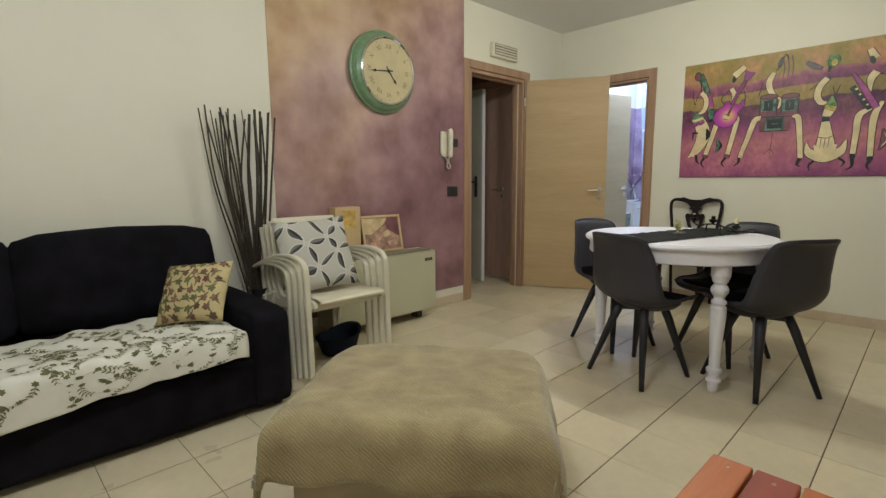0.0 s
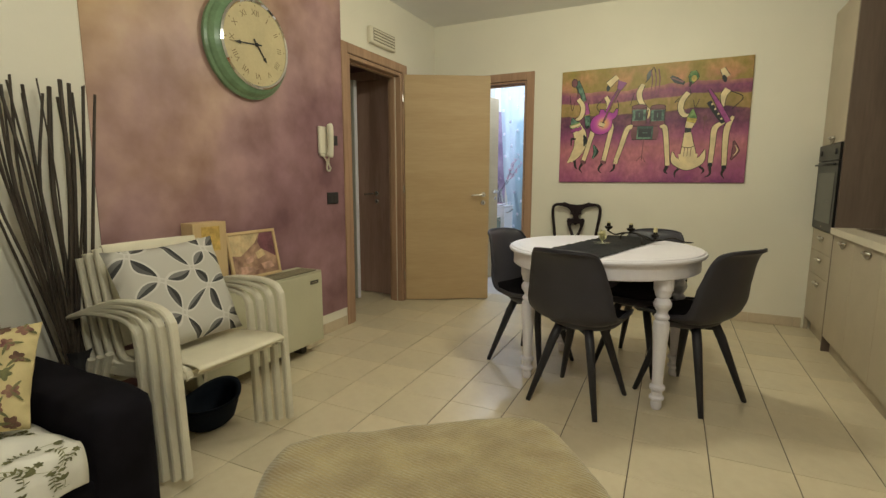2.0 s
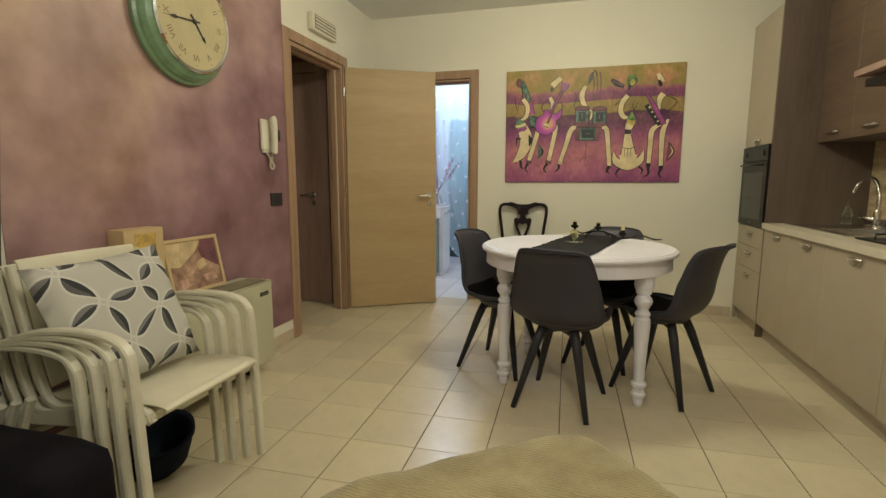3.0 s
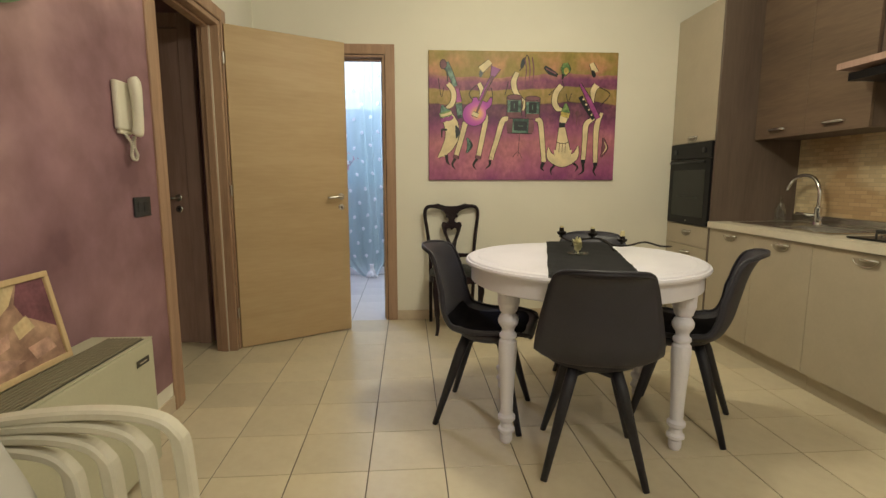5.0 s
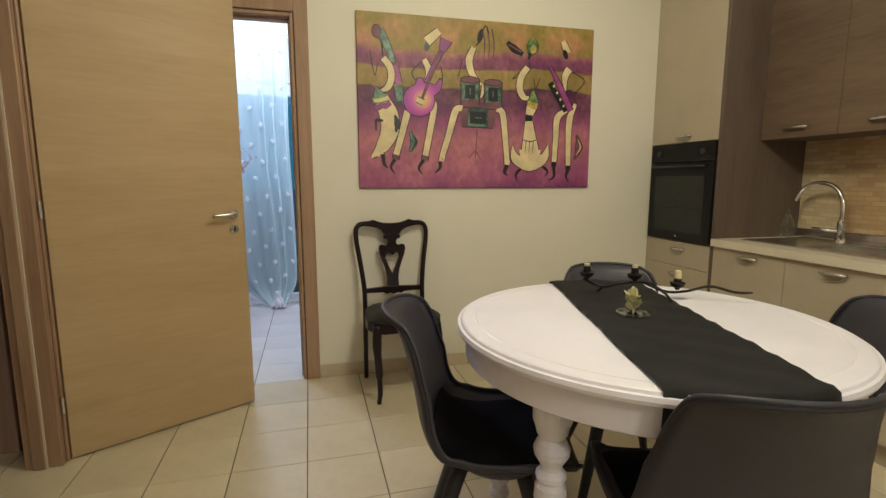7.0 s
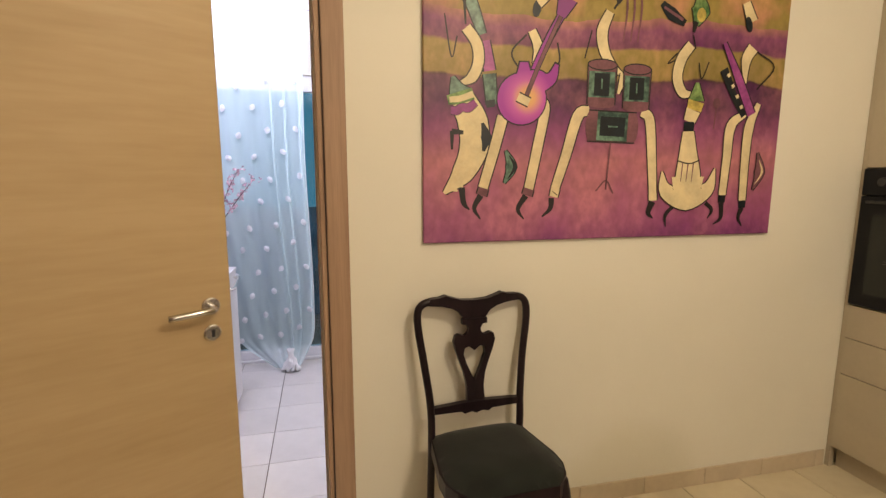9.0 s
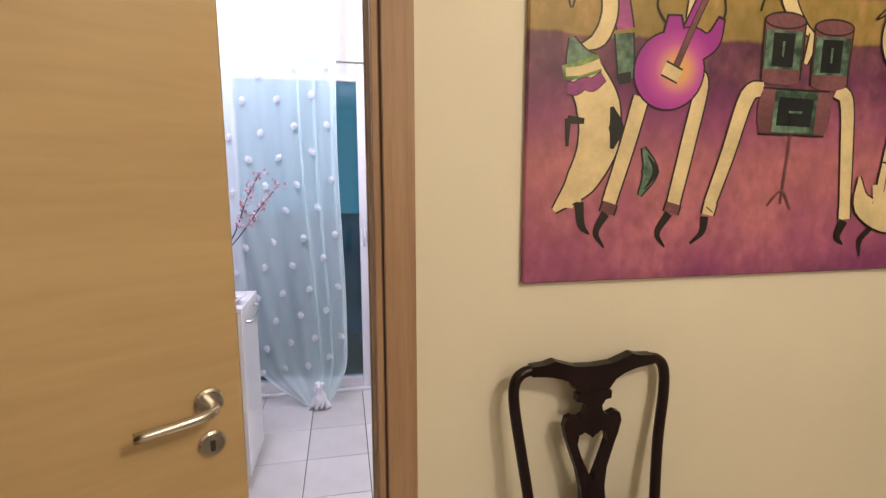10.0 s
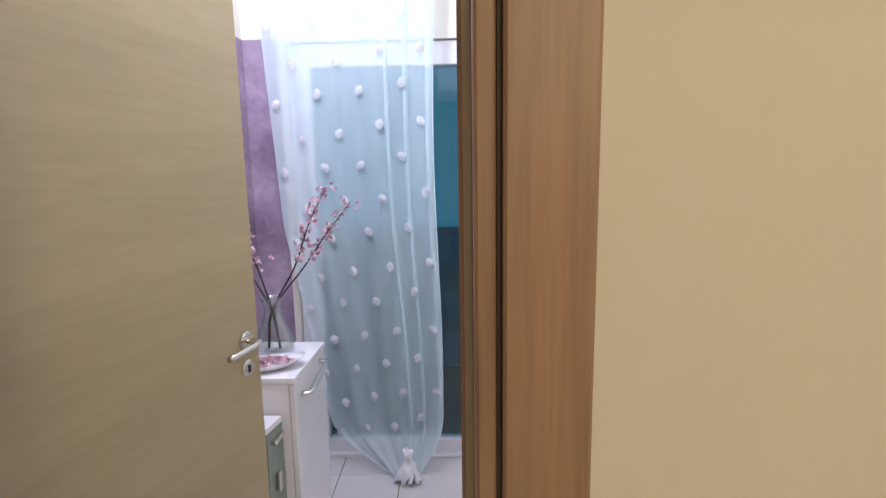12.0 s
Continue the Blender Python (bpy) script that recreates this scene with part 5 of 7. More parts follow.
bm = box((0.006, 0.018, 0.018), (0.010, 0.342, 0.262))
bmesh.ops.transform(bm, matrix=tilt, verts=bm.verts)
part("print", bm, M_SEPIA, pic, "sepia landscape print")
M_PALEP = material("faded_cream_print", (0.60, 0.47, 0.27), 0.55, spread=0.2, scale=14, grain=60)
M_ROSEP = material("faded_rose_print", (0.50, 0.31, 0.24), 0.55, spread=0.3, scale=16, grain=60)
for pts, ink in (([(0.0, 0.243), (0.0, 0.13), (0.07, 0.12), (0.20, 0.19), (0.245, 0.243)], M_PALEP), ([(0.25, 0.243), (0.22, 0.19), (0.24, 0.15), (0.30, 0.12), (0.358, 0.09), (0.358, 0.243)], M_MAUVEP), ([(0.10, 0.10), (0.17, 0.12), (0.16, 0.08), (0.11, 0.07)], M_ROSEP), ([(0.19, 0.13), (0.25, 0.15), (0.27, 0.11), (0.20, 0.09)], M_PALEP), ([(0.04, 0.06), (0.12, 0.055), (0.20, 0.03), (0.05, 0.01)], M_ROSEP), ([(0.22, 0.06), (0.31, 0.07), (0.33, 0.03), (0.24, 0.02)], M_ROSEP)):
    bm = prism([(0.018 + a * 0.9, 0.018 + b) for a, b in pts], 0.0102, 0.0106, "x")
    bmesh.ops.transform(bm, matrix=tilt, verts=bm.verts)
    part("print_shape", bm, ink, pic)

# ---- stacked garden armchairs ----
M_SLING = material("cream_textile_sling", (0.74, 0.69, 0.54), 0.55, spread=0.04, scale=10, grain=300, bump=0.015)


def flat_bar(points, deep, wide):
    """A chamfered rectangular bar swept along a line in an x-z plane; deep is one half-depth for each point."""
    bm = bmesh.new()
    rings = []
    for i, p in enumerate(points):
        d = (points[min(i + 1, len(points) - 1)] - points[max(i - 1, 0)]).normalized()
        n_ = Vector((-d.z, 0, d.x)).normalized()
        h = deep[min(i, len(deep) - 1)]
        c = 0.005
        rings.append([bm.verts.new(p + n_ * a + Vector((0, b, 0))) for a, b in ((h, wide - c), (h - c, wide), (c - h, wide), (-h, wide - c), (-h, c - wide), (c - h, -wide), (h - c, -wide), (h, c - wide))])
    for a, b in zip(rings, rings[1:]):
        for k in range(8):
            bm.faces.new((a[k], a[(k + 1) % 8], b[(k + 1) % 8], b[k]))
    bm.faces.new(list(reversed(rings[0])))
    bm.faces.new(rings[-1])
    bmesh.ops.recalc_face_normals(bm, faces=bm.faces)
    return bm


def garden_chair(place):
    """Faces +x; origin under the middle of the seat."""
    c = thing("stacking_armchair", "cream metal stacking armchair with textile sling seat", "chair", place, 0, "stack of four armchairs")
    for s in (-1, 1):
        y = s * 0.257
        rail = arc([(0.318, y, 0.0), (0.308, y, 0.28), (0.300, y, 0.52), (0.286, y, 0.592), (0.232, y, 0.622), (0.12, y, 0.630), (-0.02, y, 0.618), (-0.12, y, 0.592), (-0.185, y * 0.98, 0.566)], 6)
        part("arm_and_leg", flat_bar(rail, [0.0135] * 14 + [0.0135, 0.013, 0.0125, 0.011, 0.010], 0.0165), M_CREAMPAINT, c)
        part("back_leg", flat_bar(arc([(-0.255, y * 0.97, 0.0), (-0.205, y * 0.95, 0.20), (-0.13, y * 0.92, 0.39)], 4), [0.012], 0.013), M_CREAMPAINT, c)
        part("side_rail", flat_bar(arc([(0.315, y * 0.84, 0.362), (0.275, y * 0.84, 0.392), (0.05, y * 0.84, 0.376), (-0.06, y * 0.84, 0.372), (-0.105, y * 0.84, 0.44), (-0.150, y * 0.84, 0.65), (-0.180, y * 0.84, 0.800)], 5), [0.0125], 0.013), M_CREAMPAINT, c)
        part("seat_bracket", flat_bar([Vector((0.285, y * 0.92, 0.372)), Vector((0.308, y * 0.92, 0.376))], [0.010], 0.024), M_CREAMPAINT, c)
    part("front_bar", box((0.262, -0.208, 0.345), (0.284, 0.208, 0.377), 0.004, 2), M_CREAMPAINT, c)
    part("rear_bar", tube([(-0.19, -0.228, 0.25), (-0.19, 0.228, 0.25)], 0.010, 8), M_CREAMPAINT, c, smooth=True)
    for name, line in (("sling_seat", [(0.346, 0.384), (0.358, 0.398), (0.344, 0.408), (0.29, 0.412), (0.10, 0.398), (-0.04, 0.388), (-0.08, 0.402)]), ("sling_back", [(-0.082, 0.42), (-0.112, 0.55), (-0.142, 0.68), (-0.168, 0.806), (-0.190, 0.812)])):
        bm = bmesh.new()
        p = arc([(a, 0, b) for a, b in line], 4)
        rows = [[bm.verts.new((q.x - (0.02 * (1 - v * v) if name == "sling_back" else 0), v * (0.203 if name == "sling_back" else 0.205), q.z - (0.012 * (1 - v * v) if name == "sling_seat" and i > 9 else 0))) for v in (-1, -0.6, -0.2, 0.2, 0.6, 1)] for i, q in enumerate(p)]
        for a, b in zip(rows, rows[1:]):
            for j in range(5):
                bm.faces.new((a[j], b[j], b[j + 1], a[j + 1]))
        bmesh.ops.recalc_face_normals(bm, faces=bm.faces)
        bmesh.ops.solidify(bm, geom=bm.faces, thickness=0.005)
        bmesh.ops.recalc_face_normals(bm, faces=bm.faces)
        part(name, bm, M_SLING, c, smooth=True)
    return c


for k in range(4):
    garden_chair((-2.525 - 0.066 * k, 1.726, 0.066 - 0.022 * k))


def cushion(name, label, m, w, h, t, mat, squash=0.0):
    """A plump square cushion in its own plane, posed by m."""
    c = tagged(new(name), label, "cushion")
    c.matrix_world = m
    bm = bmesh.new()
    N = 16
    for side in (-1, 1):
        rows = []
        for i in range(N + 1):
            row = []
            for j in range(N + 1):
                u, v = -1 + 2 * i / N, -1 + 2 * j / N
                pinch = 1 - 0.07 * (1 - abs(u) ** 2) * abs(v) ** 3 - 0.07 * (1 - abs(v) ** 2) * abs(u) ** 3
                x, y = u * w / 2 * pinch, v * h / 2 * pinch
                z = side * t / 2 * ((1 - u ** 4) * (1 - v ** 4)) ** 0.5 + 0.004 * noise.noise(Vector((u * 3, v * 3, side)))
                row.append(bm.verts.new((x, y, z)))
            rows.append(row)
        for a, b in zip(rows, rows[1:]):
            for j in range(N):
                bm.faces.new((a[j], a[j + 1], b[j + 1], b[j]) if side > 0 else (a[j + 1], a[j], b[j], b[j + 1]))
    bmesh.ops.remove_doubles(bm, verts=bm.verts, dist=0.0008)
    part("cover", bm, mat, c, smooth=True)
    return c


def cushion_front(w, h, t):
    """The point just above the front of such a cushion at local (x, y)."""
    def surf(x, y):
        u, v = max(-0.99, min(0.99, 2 * x / w)), max(-0.99, min(0.99, 2 * y / h))
        pinch = 1 - 0.07 * (1 - abs(u) ** 2) * abs(v) ** 3 - 0.07 * (1 - abs(v) ** 2) * abs(u) ** 3
        return Vector((u * w / 2 * pinch, v * h / 2 * pinch, t / 2 * ((1 - u ** 4) * (1 - v ** 4)) ** 0.5 + 0.004 * noise.noise(Vector((u * 3, v * 3, 1))) + 0.0022))
    return surf


def ring_fabric():
    """Interlaced rings: lens shapes where two circles of a grid overlap."""
    m = material("ring_print_cotton", (0.70, 0.68, 0.64), 0.85, spread=0.04, scale=20, grain=400, bump=0.15)
    t = m.node_tree
    n, l = t.nodes, t.links
    b = n["Principled BSDF"]
    co, sep = n.new("ShaderNodeTexCoord"), n.new("ShaderNodeSeparateXYZ")
    l.new(co.outputs["Object"], sep.inputs[0])

    def op(o, a, b_=0.0, c=0.0):
        q = n.new("ShaderNodeMath")
        q.operation = o
        for i, v in enumerate((a, b_, c)):
            if isinstance(v, (int, float)):
                q.inputs[i].default_value = v
            else:
                l.new(v, q.inputs[i])
        return q.outputs[0]
    S = 0.142
    rot = 0.42
    cx = op("ADD", op("MULTIPLY", sep.outputs["X"], math.cos(rot) / S), op("MULTIPLY", sep.outputs["Y"], math.sin(rot) / S))
    cy = op("SUBTRACT", op("MULTIPLY", sep.outputs["Y"], math.cos(rot) / S), op("MULTIPLY", sep.outputs["X"], math.sin(rot) / S))
    sway = n.new("ShaderNodeTexNoise")
    sway.inputs["Scale"].default_value, sway.inputs["Detail"].default_value = 5.0, 0.0
    l.new(co.outputs["Object"], sway.inputs["Vector"])
    both = n.new("ShaderNodeSeparateColor")
    l.new(sway.outputs["Color"], both.inputs[0])
    cx, cy = op("ADD", cx, op("MULTIPLY", both.outputs[0], 0.9)), op("ADD", cy, op("MULTIPLY", both.outputs[1], 0.9))
    dx, dy = op("SUBTRACT", op("FRACT", cx), 0.5), op("SUBTRACT", op("FRACT", cy), 0.5)

    def dist(ox, oy):
        return op("SQRT", op("ADD", op("POWER", op("ADD", dx, ox), 2.0), op("POWER", op("ADD", dy, oy), 2.0)))
    R = 0.645
    own, sides, ends = dist(0, 0), op("MINIMUM", dist(-1.0, 0), dist(1.0, 0)), op("MINIMUM", dist(0, -1.0), dist(0, 1.0))
    right = op("MULTIPLY", op("LESS_THAN", own, R), op("LESS_THAN", sides, R))
    up = op("MULTIPLY", op("LESS_THAN", own, R), op("LESS_THAN", ends, R))

    def rim(d):
        return op("ABSOLUTE", op("SUBTRACT", d, R))
    ring = op("LESS_THAN", op("MINIMUM", rim(own), op("MINIMUM", rim(sides), rim(ends))), 0.024)
    # one half of each lens is darker than the other
    chk = op("LESS_THAN", dist(0, 0), op("ADD", R - 0.22, op("MULTIPLY", dx, 0.30)))
    chu = op("LESS_THAN", dist(0, 0), op("SUBTRACT", R - 0.16, op("MULTIPLY", dy, 0.34)))
    tone1, tone2 = n.new("ShaderNodeMixRGB"), n.new("ShaderNodeMixRGB")
    tone1.inputs[1].default_value, tone1.inputs[2].default_value = (0.035, 0.035, 0.037, 1), (0.10, 0.098, 0.096, 1)
    tone2.inputs[1].default_value, tone2.inputs[2].default_value = (0.050, 0.050, 0.052, 1), (0.19, 0.185, 0.18, 1)
    l.new(chk, tone1.inputs[0])
    l.new(chu, tone2.inputs[0])
    base = n.new("ShaderNodeMixRGB")
    base.inputs[1].default_value, base.inputs[2].default_value = (0.52, 0.50, 0.455, 1), (0.085, 0.085, 0.08, 1)
    l.new(right, base.inputs[0])
    l.new(tone1.outputs[0], base.inputs[2])
    two = n.new("ShaderNodeMixRGB")
    two.inputs[2].default_value = (0.20, 0.195, 0.185, 1)
    l.new(up, two.inputs[0])
    l.new(tone2.outputs[0], two.inputs[2])
    l.new(base.outputs[0], two.inputs[1])
    three = n.new("ShaderNodeMixRGB")
    three.inputs[2].default_value = (0.62, 0.60, 0.56, 1)
    l.new(ring, three.inputs[0])
    l.new(two.outputs[0], three.inputs[1])
    l.new(three.outputs[0], b.inputs["Base Color"])
    return m


M_RINGS = ring_fabric()
M_FLORAL = material("sand_cotton", (0.60, 0.50, 0.26), 0.85, spread=0.08, scale=14, grain=400, bump=0.2)
M_THROW = material("white_cotton_throw", (0.76, 0.74, 0.67), 0.85, spread=0.04, scale=14, grain=400, bump=0.2)
M_PRINT = material("olive_print", (0.15, 0.148, 0.065), 0.85, spread=0.25, scale=30, grain=200)
M_PRINTPALE = material("pale_olive_print", (0.40, 0.39, 0.25), 0.85, spread=0.1, scale=30, grain=200)
M_PRINTBROWN = material("brown_print", (0.14, 0.075, 0.05), 0.85, spread=0.3, scale=30, grain=200)
M_PRINTROSE = material("rose_print", (0.20, 0.07, 0.075), 0.85, spread=0.3, scale=30, grain=200, other=(0.32, 0.19, 0.12))


def print_leaf(bm, surf, a, b, ang, length, width):
    """A printed leaf on the cloth: surf(a, b) gives the point just above it."""
    c, s = math.cos(ang), math.sin(ang)
    rim = []
    for k in range(7):
        f = k / 6
        w = width * math.sin(math.pi * (0.08 + 0.84 * f)) ** 0.8
        rim.append((f * length, w))
    up = [bm.verts.new(surf(a + c * u - s * w, b + s * u + c * w)) for u, w in rim]
    dn = [bm.verts.new(surf(a + c * u + s * w, b + s * u - c * w)) for u, w in rim]
    for k in range(6):
        bm.faces.new((up[k], up[k + 1], dn[k + 1], dn[k]))


def print_line(bm, surf, pts, w):
    for k in range(len(pts) - 1):
        (a, b), (c, d) = pts[k], pts[k + 1]
        L = math.hypot(c - a, d - b) or 1e-6
        nx, ny = -(d - b) / L * w, (c - a) / L * w
        bm.faces.new([bm.verts.new(surf(x, y)) for x, y in ((a + nx, b + ny), (c + nx, d + ny), (c - nx, d - ny), (a - nx, b - ny))])


def vine_print(surf, a0, a1, b0, b1, step, rnd, k=1.0):
    """Scrolling vines with leaf sprays and tulips; returns dark and pale print meshes."""
    dark, pale = bmesh.new(), bmesh.new()
    b, odd = b0, 0
    while b < b1:
        a = a0 + (step * 0.5 if odd % 2 else 0)
        while a < a1:
            x, y = a + rnd.uniform(-.012, .012), b + rnd.uniform(-.012, .012)
            th = rnd.uniform(0, 6.28)
            bend = rnd.choice((-1, 1)) * rnd.uniform(7, 11)
            pts, p, q = [], x, y
            for i in range(16):
                pts.append((p, q))
                h = th + bend * i * 0.009 * k * 1.6
                p += 0.0095 * k * math.cos(h)
                q += 0.0095 * k * math.sin(h)
            inside = all(a0 < u < a1 and b0 < v < b1 for u, v in pts)
            if inside:
                print_line(pale, surf, pts, 0.0013 * k)
                for i in range(2, 12, 2):
                    h = th + bend * i * 0.009 * k * 1.6
                    for sgn in (-1, 1):
                        if rnd.random() < 0.85:
                            print_leaf(dark, surf, pts[i][0], pts[i][1], h + sgn * 0.9, 0.019 * k, 0.0035 * k)
                h = th + bend * 15 * 0.009 * k * 1.6
                for d in (-0.55, 0.0, 0.55):
                    print_leaf(dark, surf, pts[-1][0], pts[-1][1], h + d, 0.030 * k, 0.0065 * k)
                for m in range(6):
                    print_leaf(dark, surf, pts[0][0], pts[0][1], m * 1.047 + th, 0.014 * k, 0.0045 * k)
            a += step
        b += step * 0.72
        odd += 1
    return dark, pale


def posy_print(surf, half, step, rnd, size):
    """Small scattered flowers on a square cover; returns brown, rose and green print meshes."""
    sets = [bmesh.new(), bmesh.new(), bmesh.new()]
    n_ = int(2 * half / step)
    for i in range(n_ + 1):
        for j in range(n_ + 1):
            a = -half + (i + (0.5 if j % 2 else 0.0)) * step + rnd.uniform(-.006, .006)
            b = -half + j * step + rnd.uniform(-.006, .006)
            if max(abs(a), abs(b)) > half:
                continue
            th = rnd.uniform(0, 6.28)
            bm = sets[(i + 2 * j + rnd.randrange(2)) % 3]
            for m in range(5):
                print_leaf(bm, surf, a, b, th + m * 1.257, size * rnd.uniform(0.75, 1.05), size * 0.34)
            for m in range(2):
                print_leaf(sets[2], surf, a, b, th + 2.2 + m * 1.9, size * 1.7, size * 0.18)
    return sets


def frame_pose(centre, xdir, up):
    """A pose with local x along xdir and local y near up."""
    x = Vector(xdir).normalized()
    z = x.cross(Vector(up)).normalized()
    y = z.cross(x)
    m = Matrix((x, y, z)).transposed().to_4x4()
    m.translation = centre
    return m


cushion("ring_cushion", "white cushion with grey and black rings on the armchair", frame_pose((-2.515, 1.700, 0.672), (0.03, 1, 0.04), (-0.40, -0.12, 1)), 0.47, 0.44, 0.13, M_RINGS)

# dark plastic tub on the floor behind the stack
M_NAVY = material("navy_plastic", (0.006, 0.010, 0.020), 0.8, spread=0.2, grain=90, spec=0.15)
tub = thing("plastic_basket", "dark navy plastic basket on the floor", "basket", (-2.60, 1.88, 0.0), 20)
bm = lathe([(0.10, 0.0), (0.125, 0.02), (0.15, 0.09), (0.155, 0.13), (0.168, 0.135), (0.168, 0.145), (0.145, 0.14), (0.135, 0.09), (0.11, 0.025)], 28)
for v in bm.verts:
    v.co.x *= 0.74
    v.co.y *= 1.02
    v.co.z *= 0.85
    if v.co.y > 0.05 and v.co.z > 0.05:
        v.co.z += 0.30 * (v.co.y - 0.05)
part("tub", bm, M_NAVY, tub, smooth=True)

# ---- tall sticks ----
M_STICK = wood("dark_twigs", (0.055, 0.040, 0.028), (0.018, 0.013, 0.010), 0.6, "Z", 30, 8)
sticks = thing("stick_bundle", "bundle of tall dark twigs in a slim floor vase", "decoration", (-2.85, 1.475, 0))
part("vase", lathe([(0.055, 0), (0.06, 0.02), (0.045, 0.20), (0.045, 0.42), (0.052, 0.45), (0.046, 0.448), (0.038, 0.40)], 24), M_BLACKPLASTIC, sticks, "slim black floor vase")
rnd = random.Random(12)
for k in range(22):
    f = k / 21
    ty = -0.26 + 0.42 * f + rnd.uniform(-0.02, 0.02)
    tx = -0.10 + rnd.uniform(-0.02, 0.10)
    top = 1.50 + 0.03 * math.sin(k * 2.3) + rnd.uniform(-0.02, 0.02)
    by, bx = rnd.uniform(-0.025, 0.025), rnd.uniform(-0.025, 0.025)
    bend = rnd.uniform(-0.045, 0.03)
    p = arc([(bx, by, 0.25), (bx + (tx - bx) * 0.35, by + (ty - by) * 0.38 + bend * 0.3, 0.70), (bx + (tx - bx) * 0.7, by + (ty - by) * 0.72 + bend, 1.10), (tx, ty, top)], 4)
    r = rnd.uniform(0.0045, 0.0085) * (1.4 if 13 < k < 18 else 1)
    part("twig", tube(p, [r * (1 - 0.3 * i / (len(p) - 1)) for i in range(len(p))], 6), M_STICK, sticks, smooth=True)

# ---- sofa ----
sofa = thing("sofa", "black woven fabric two-seat sofa against the wall", "sofa", (0, 0, 0))


def soft_box(lo, hi, r, puff=0.0, seg=4, seed=0):
    bm = bmesh.new()
    add_box(bm, lo, hi)
    bmesh.ops.subdivide_edges(bm, edges=bm.edges[:], cuts=7, use_grid_fill=True)
    c = (Vector(lo) + Vector(hi)) / 2
    h = (Vector(hi) - Vector(lo)) / 2
    for v in bm.verts:
        d = v.co - c
        e = [min(max(abs(d[i]) - (h[i] - r), 0.0) / r, 1.0) for i in range(3)]
        L = math.sqrt(sum(q * q for q in e))
        if L > 1:
            for i in range(3):
                d[i] = math.copysign(min(abs(d[i]), h[i] - r) + r * e[i] / L, d[i])
        u = [d[i] / h[i] for i in range(3)]
        for i in range(3):
            j, k = (i + 1) % 3, (i + 2) % 3
            if abs(u[i]) > 0.9:
                d[i] += math.copysign(puff * (1 - u[j] ** 2) * (1 - u[k] ** 2), d[i])
        d += Vector((noise.noise(v.co * 5 + Vector((seed, 0, 0))), noise.noise(v.co * 5 + Vector((0, seed, 7))), noise.noise(v.co * 5 + Vector((3, 0, seed))))) * 0.004
        v.co = c + d
    return bm


SL, SR = -0.62, 1.33
part("base", soft_box((-2.965, SL, 0.03), (-2.135, SR - 0.005, 0.28), 0.02), M_SOFA, sofa, smooth=True)
part("back_frame", soft_box((-2.965, SL + 0.19, 0.29), (-2.86, SR - 0.20, 0.66), 0.03), M_SOFA, sofa, smooth=True)
for y0, y1, k in ((SL + 0.205, 0.348, 1), (0.352, SR - 0.215, 2)):
    part("seat_cushion", soft_box((-2.86, y0, 0.282), (-2.14, y1, 0.40), 0.035, 0.015, seed=k), M_SOFA, sofa, smooth=True)
    bm = soft_box((-0.11, y0, 0.0), (0.085, y1 + (0.075 if k == 2 else 0), 0.447), 0.055, 0.03, seed=k + 5)
    bmesh.ops.transform(bm, matrix=pose(-2.785, 0, 0.407, 0, -9, 0), verts=bm.verts)
    part("back_cushion", bm, M_SOFA, sofa, smooth=True)
for y0, y1 in ((SL, SL + 0.20), (SR - 0.205, SR)):
    bm = soft_box((-2.965, y0, 0.02), (-2.12, y1, 0.49), 0.045, 0.008, seed=y1)
    part("arm", bm, M_SOFA, sofa, smooth=True)
for x, y in ((-2.90, SL + 0.06), (-2.90, SR - 0.06), (-2.20, SL + 0.06), (-2.20, SR - 0.06)):
    part("foot", lathe([(0.025, 0), (0.028, 0.031)], 12, (x, y, 0)), M_BLACKPLASTIC, sofa)

def throw_point(y, s):
    """Where the throw lies: y along the sofa, s from its back edge over the front."""
    edge = 0.50 + 0.012 * math.sin(y * 7)
    fall = max(0.0, s - edge) * (0.38 + 0.62 * max(0.0, min(1.0, (1.1 - y) / 0.9)))
    x = -2.62 + min(s, edge) + 0.035 * (1 - math.exp(-fall * 40)) + 0.008 * math.sin(y * 17 + s * 5) * min(1, fall * 12)
    z = 0.426 + 0.014 * (noise.noise(Vector((y * 4, s * 5, 0))) + 0.4) + 0.016 * noise.noise(Vector((y * 12, s * 10, 4))) - fall * (0.95 + 0.25 * math.sin(y * 3.1 + 3.4))
    tuck = max(0.0, (y - 1.02) / 0.085)
    return Vector((x - 0.03 * tuck * tuck * min(1, s), y, z - 0.02 * tuck * tuck))


def above_throw(y, s):
    p, q, r = throw_point(y, s), throw_point(y + 0.004, s), throw_point(y, s + 0.004)
    nrm = (r - p).cross(q - p).normalized()
    return p - nrm * 0.0016 if nrm.z < 0 else p + nrm * 0.0016


throw = thing("sofa_throw", "white cotton throw with dark leaf print on the sofa", "throw")
bm = bmesh.new()
rows = [[bm.verts.new(throw_point(-0.40 + 1.505 * i / 60, 0.765 * j / 48)) for j in range(49)] for i in range(61)]
for a, b in zip(rows, rows[1:]):
    for j in range(48):
        bm.faces.new((a[j], a[j + 1], b[j + 1], b[j]))
bmesh.ops.recalc_face_normals(bm, faces=bm.faces)
if sum(f.normal.z for f in bm.faces) < 0:
    bmesh.ops.reverse_faces(bm, faces=bm.faces)
bmesh.ops.solidify(bm, geom=bm.faces, thickness=0.008)
part("cloth", bm, M_THROW, throw, smooth=True)
dark, pale = vine_print(above_throw, -0.38, 1.095, 0.02, 0.755, 0.092, random.Random(31), 0.86)
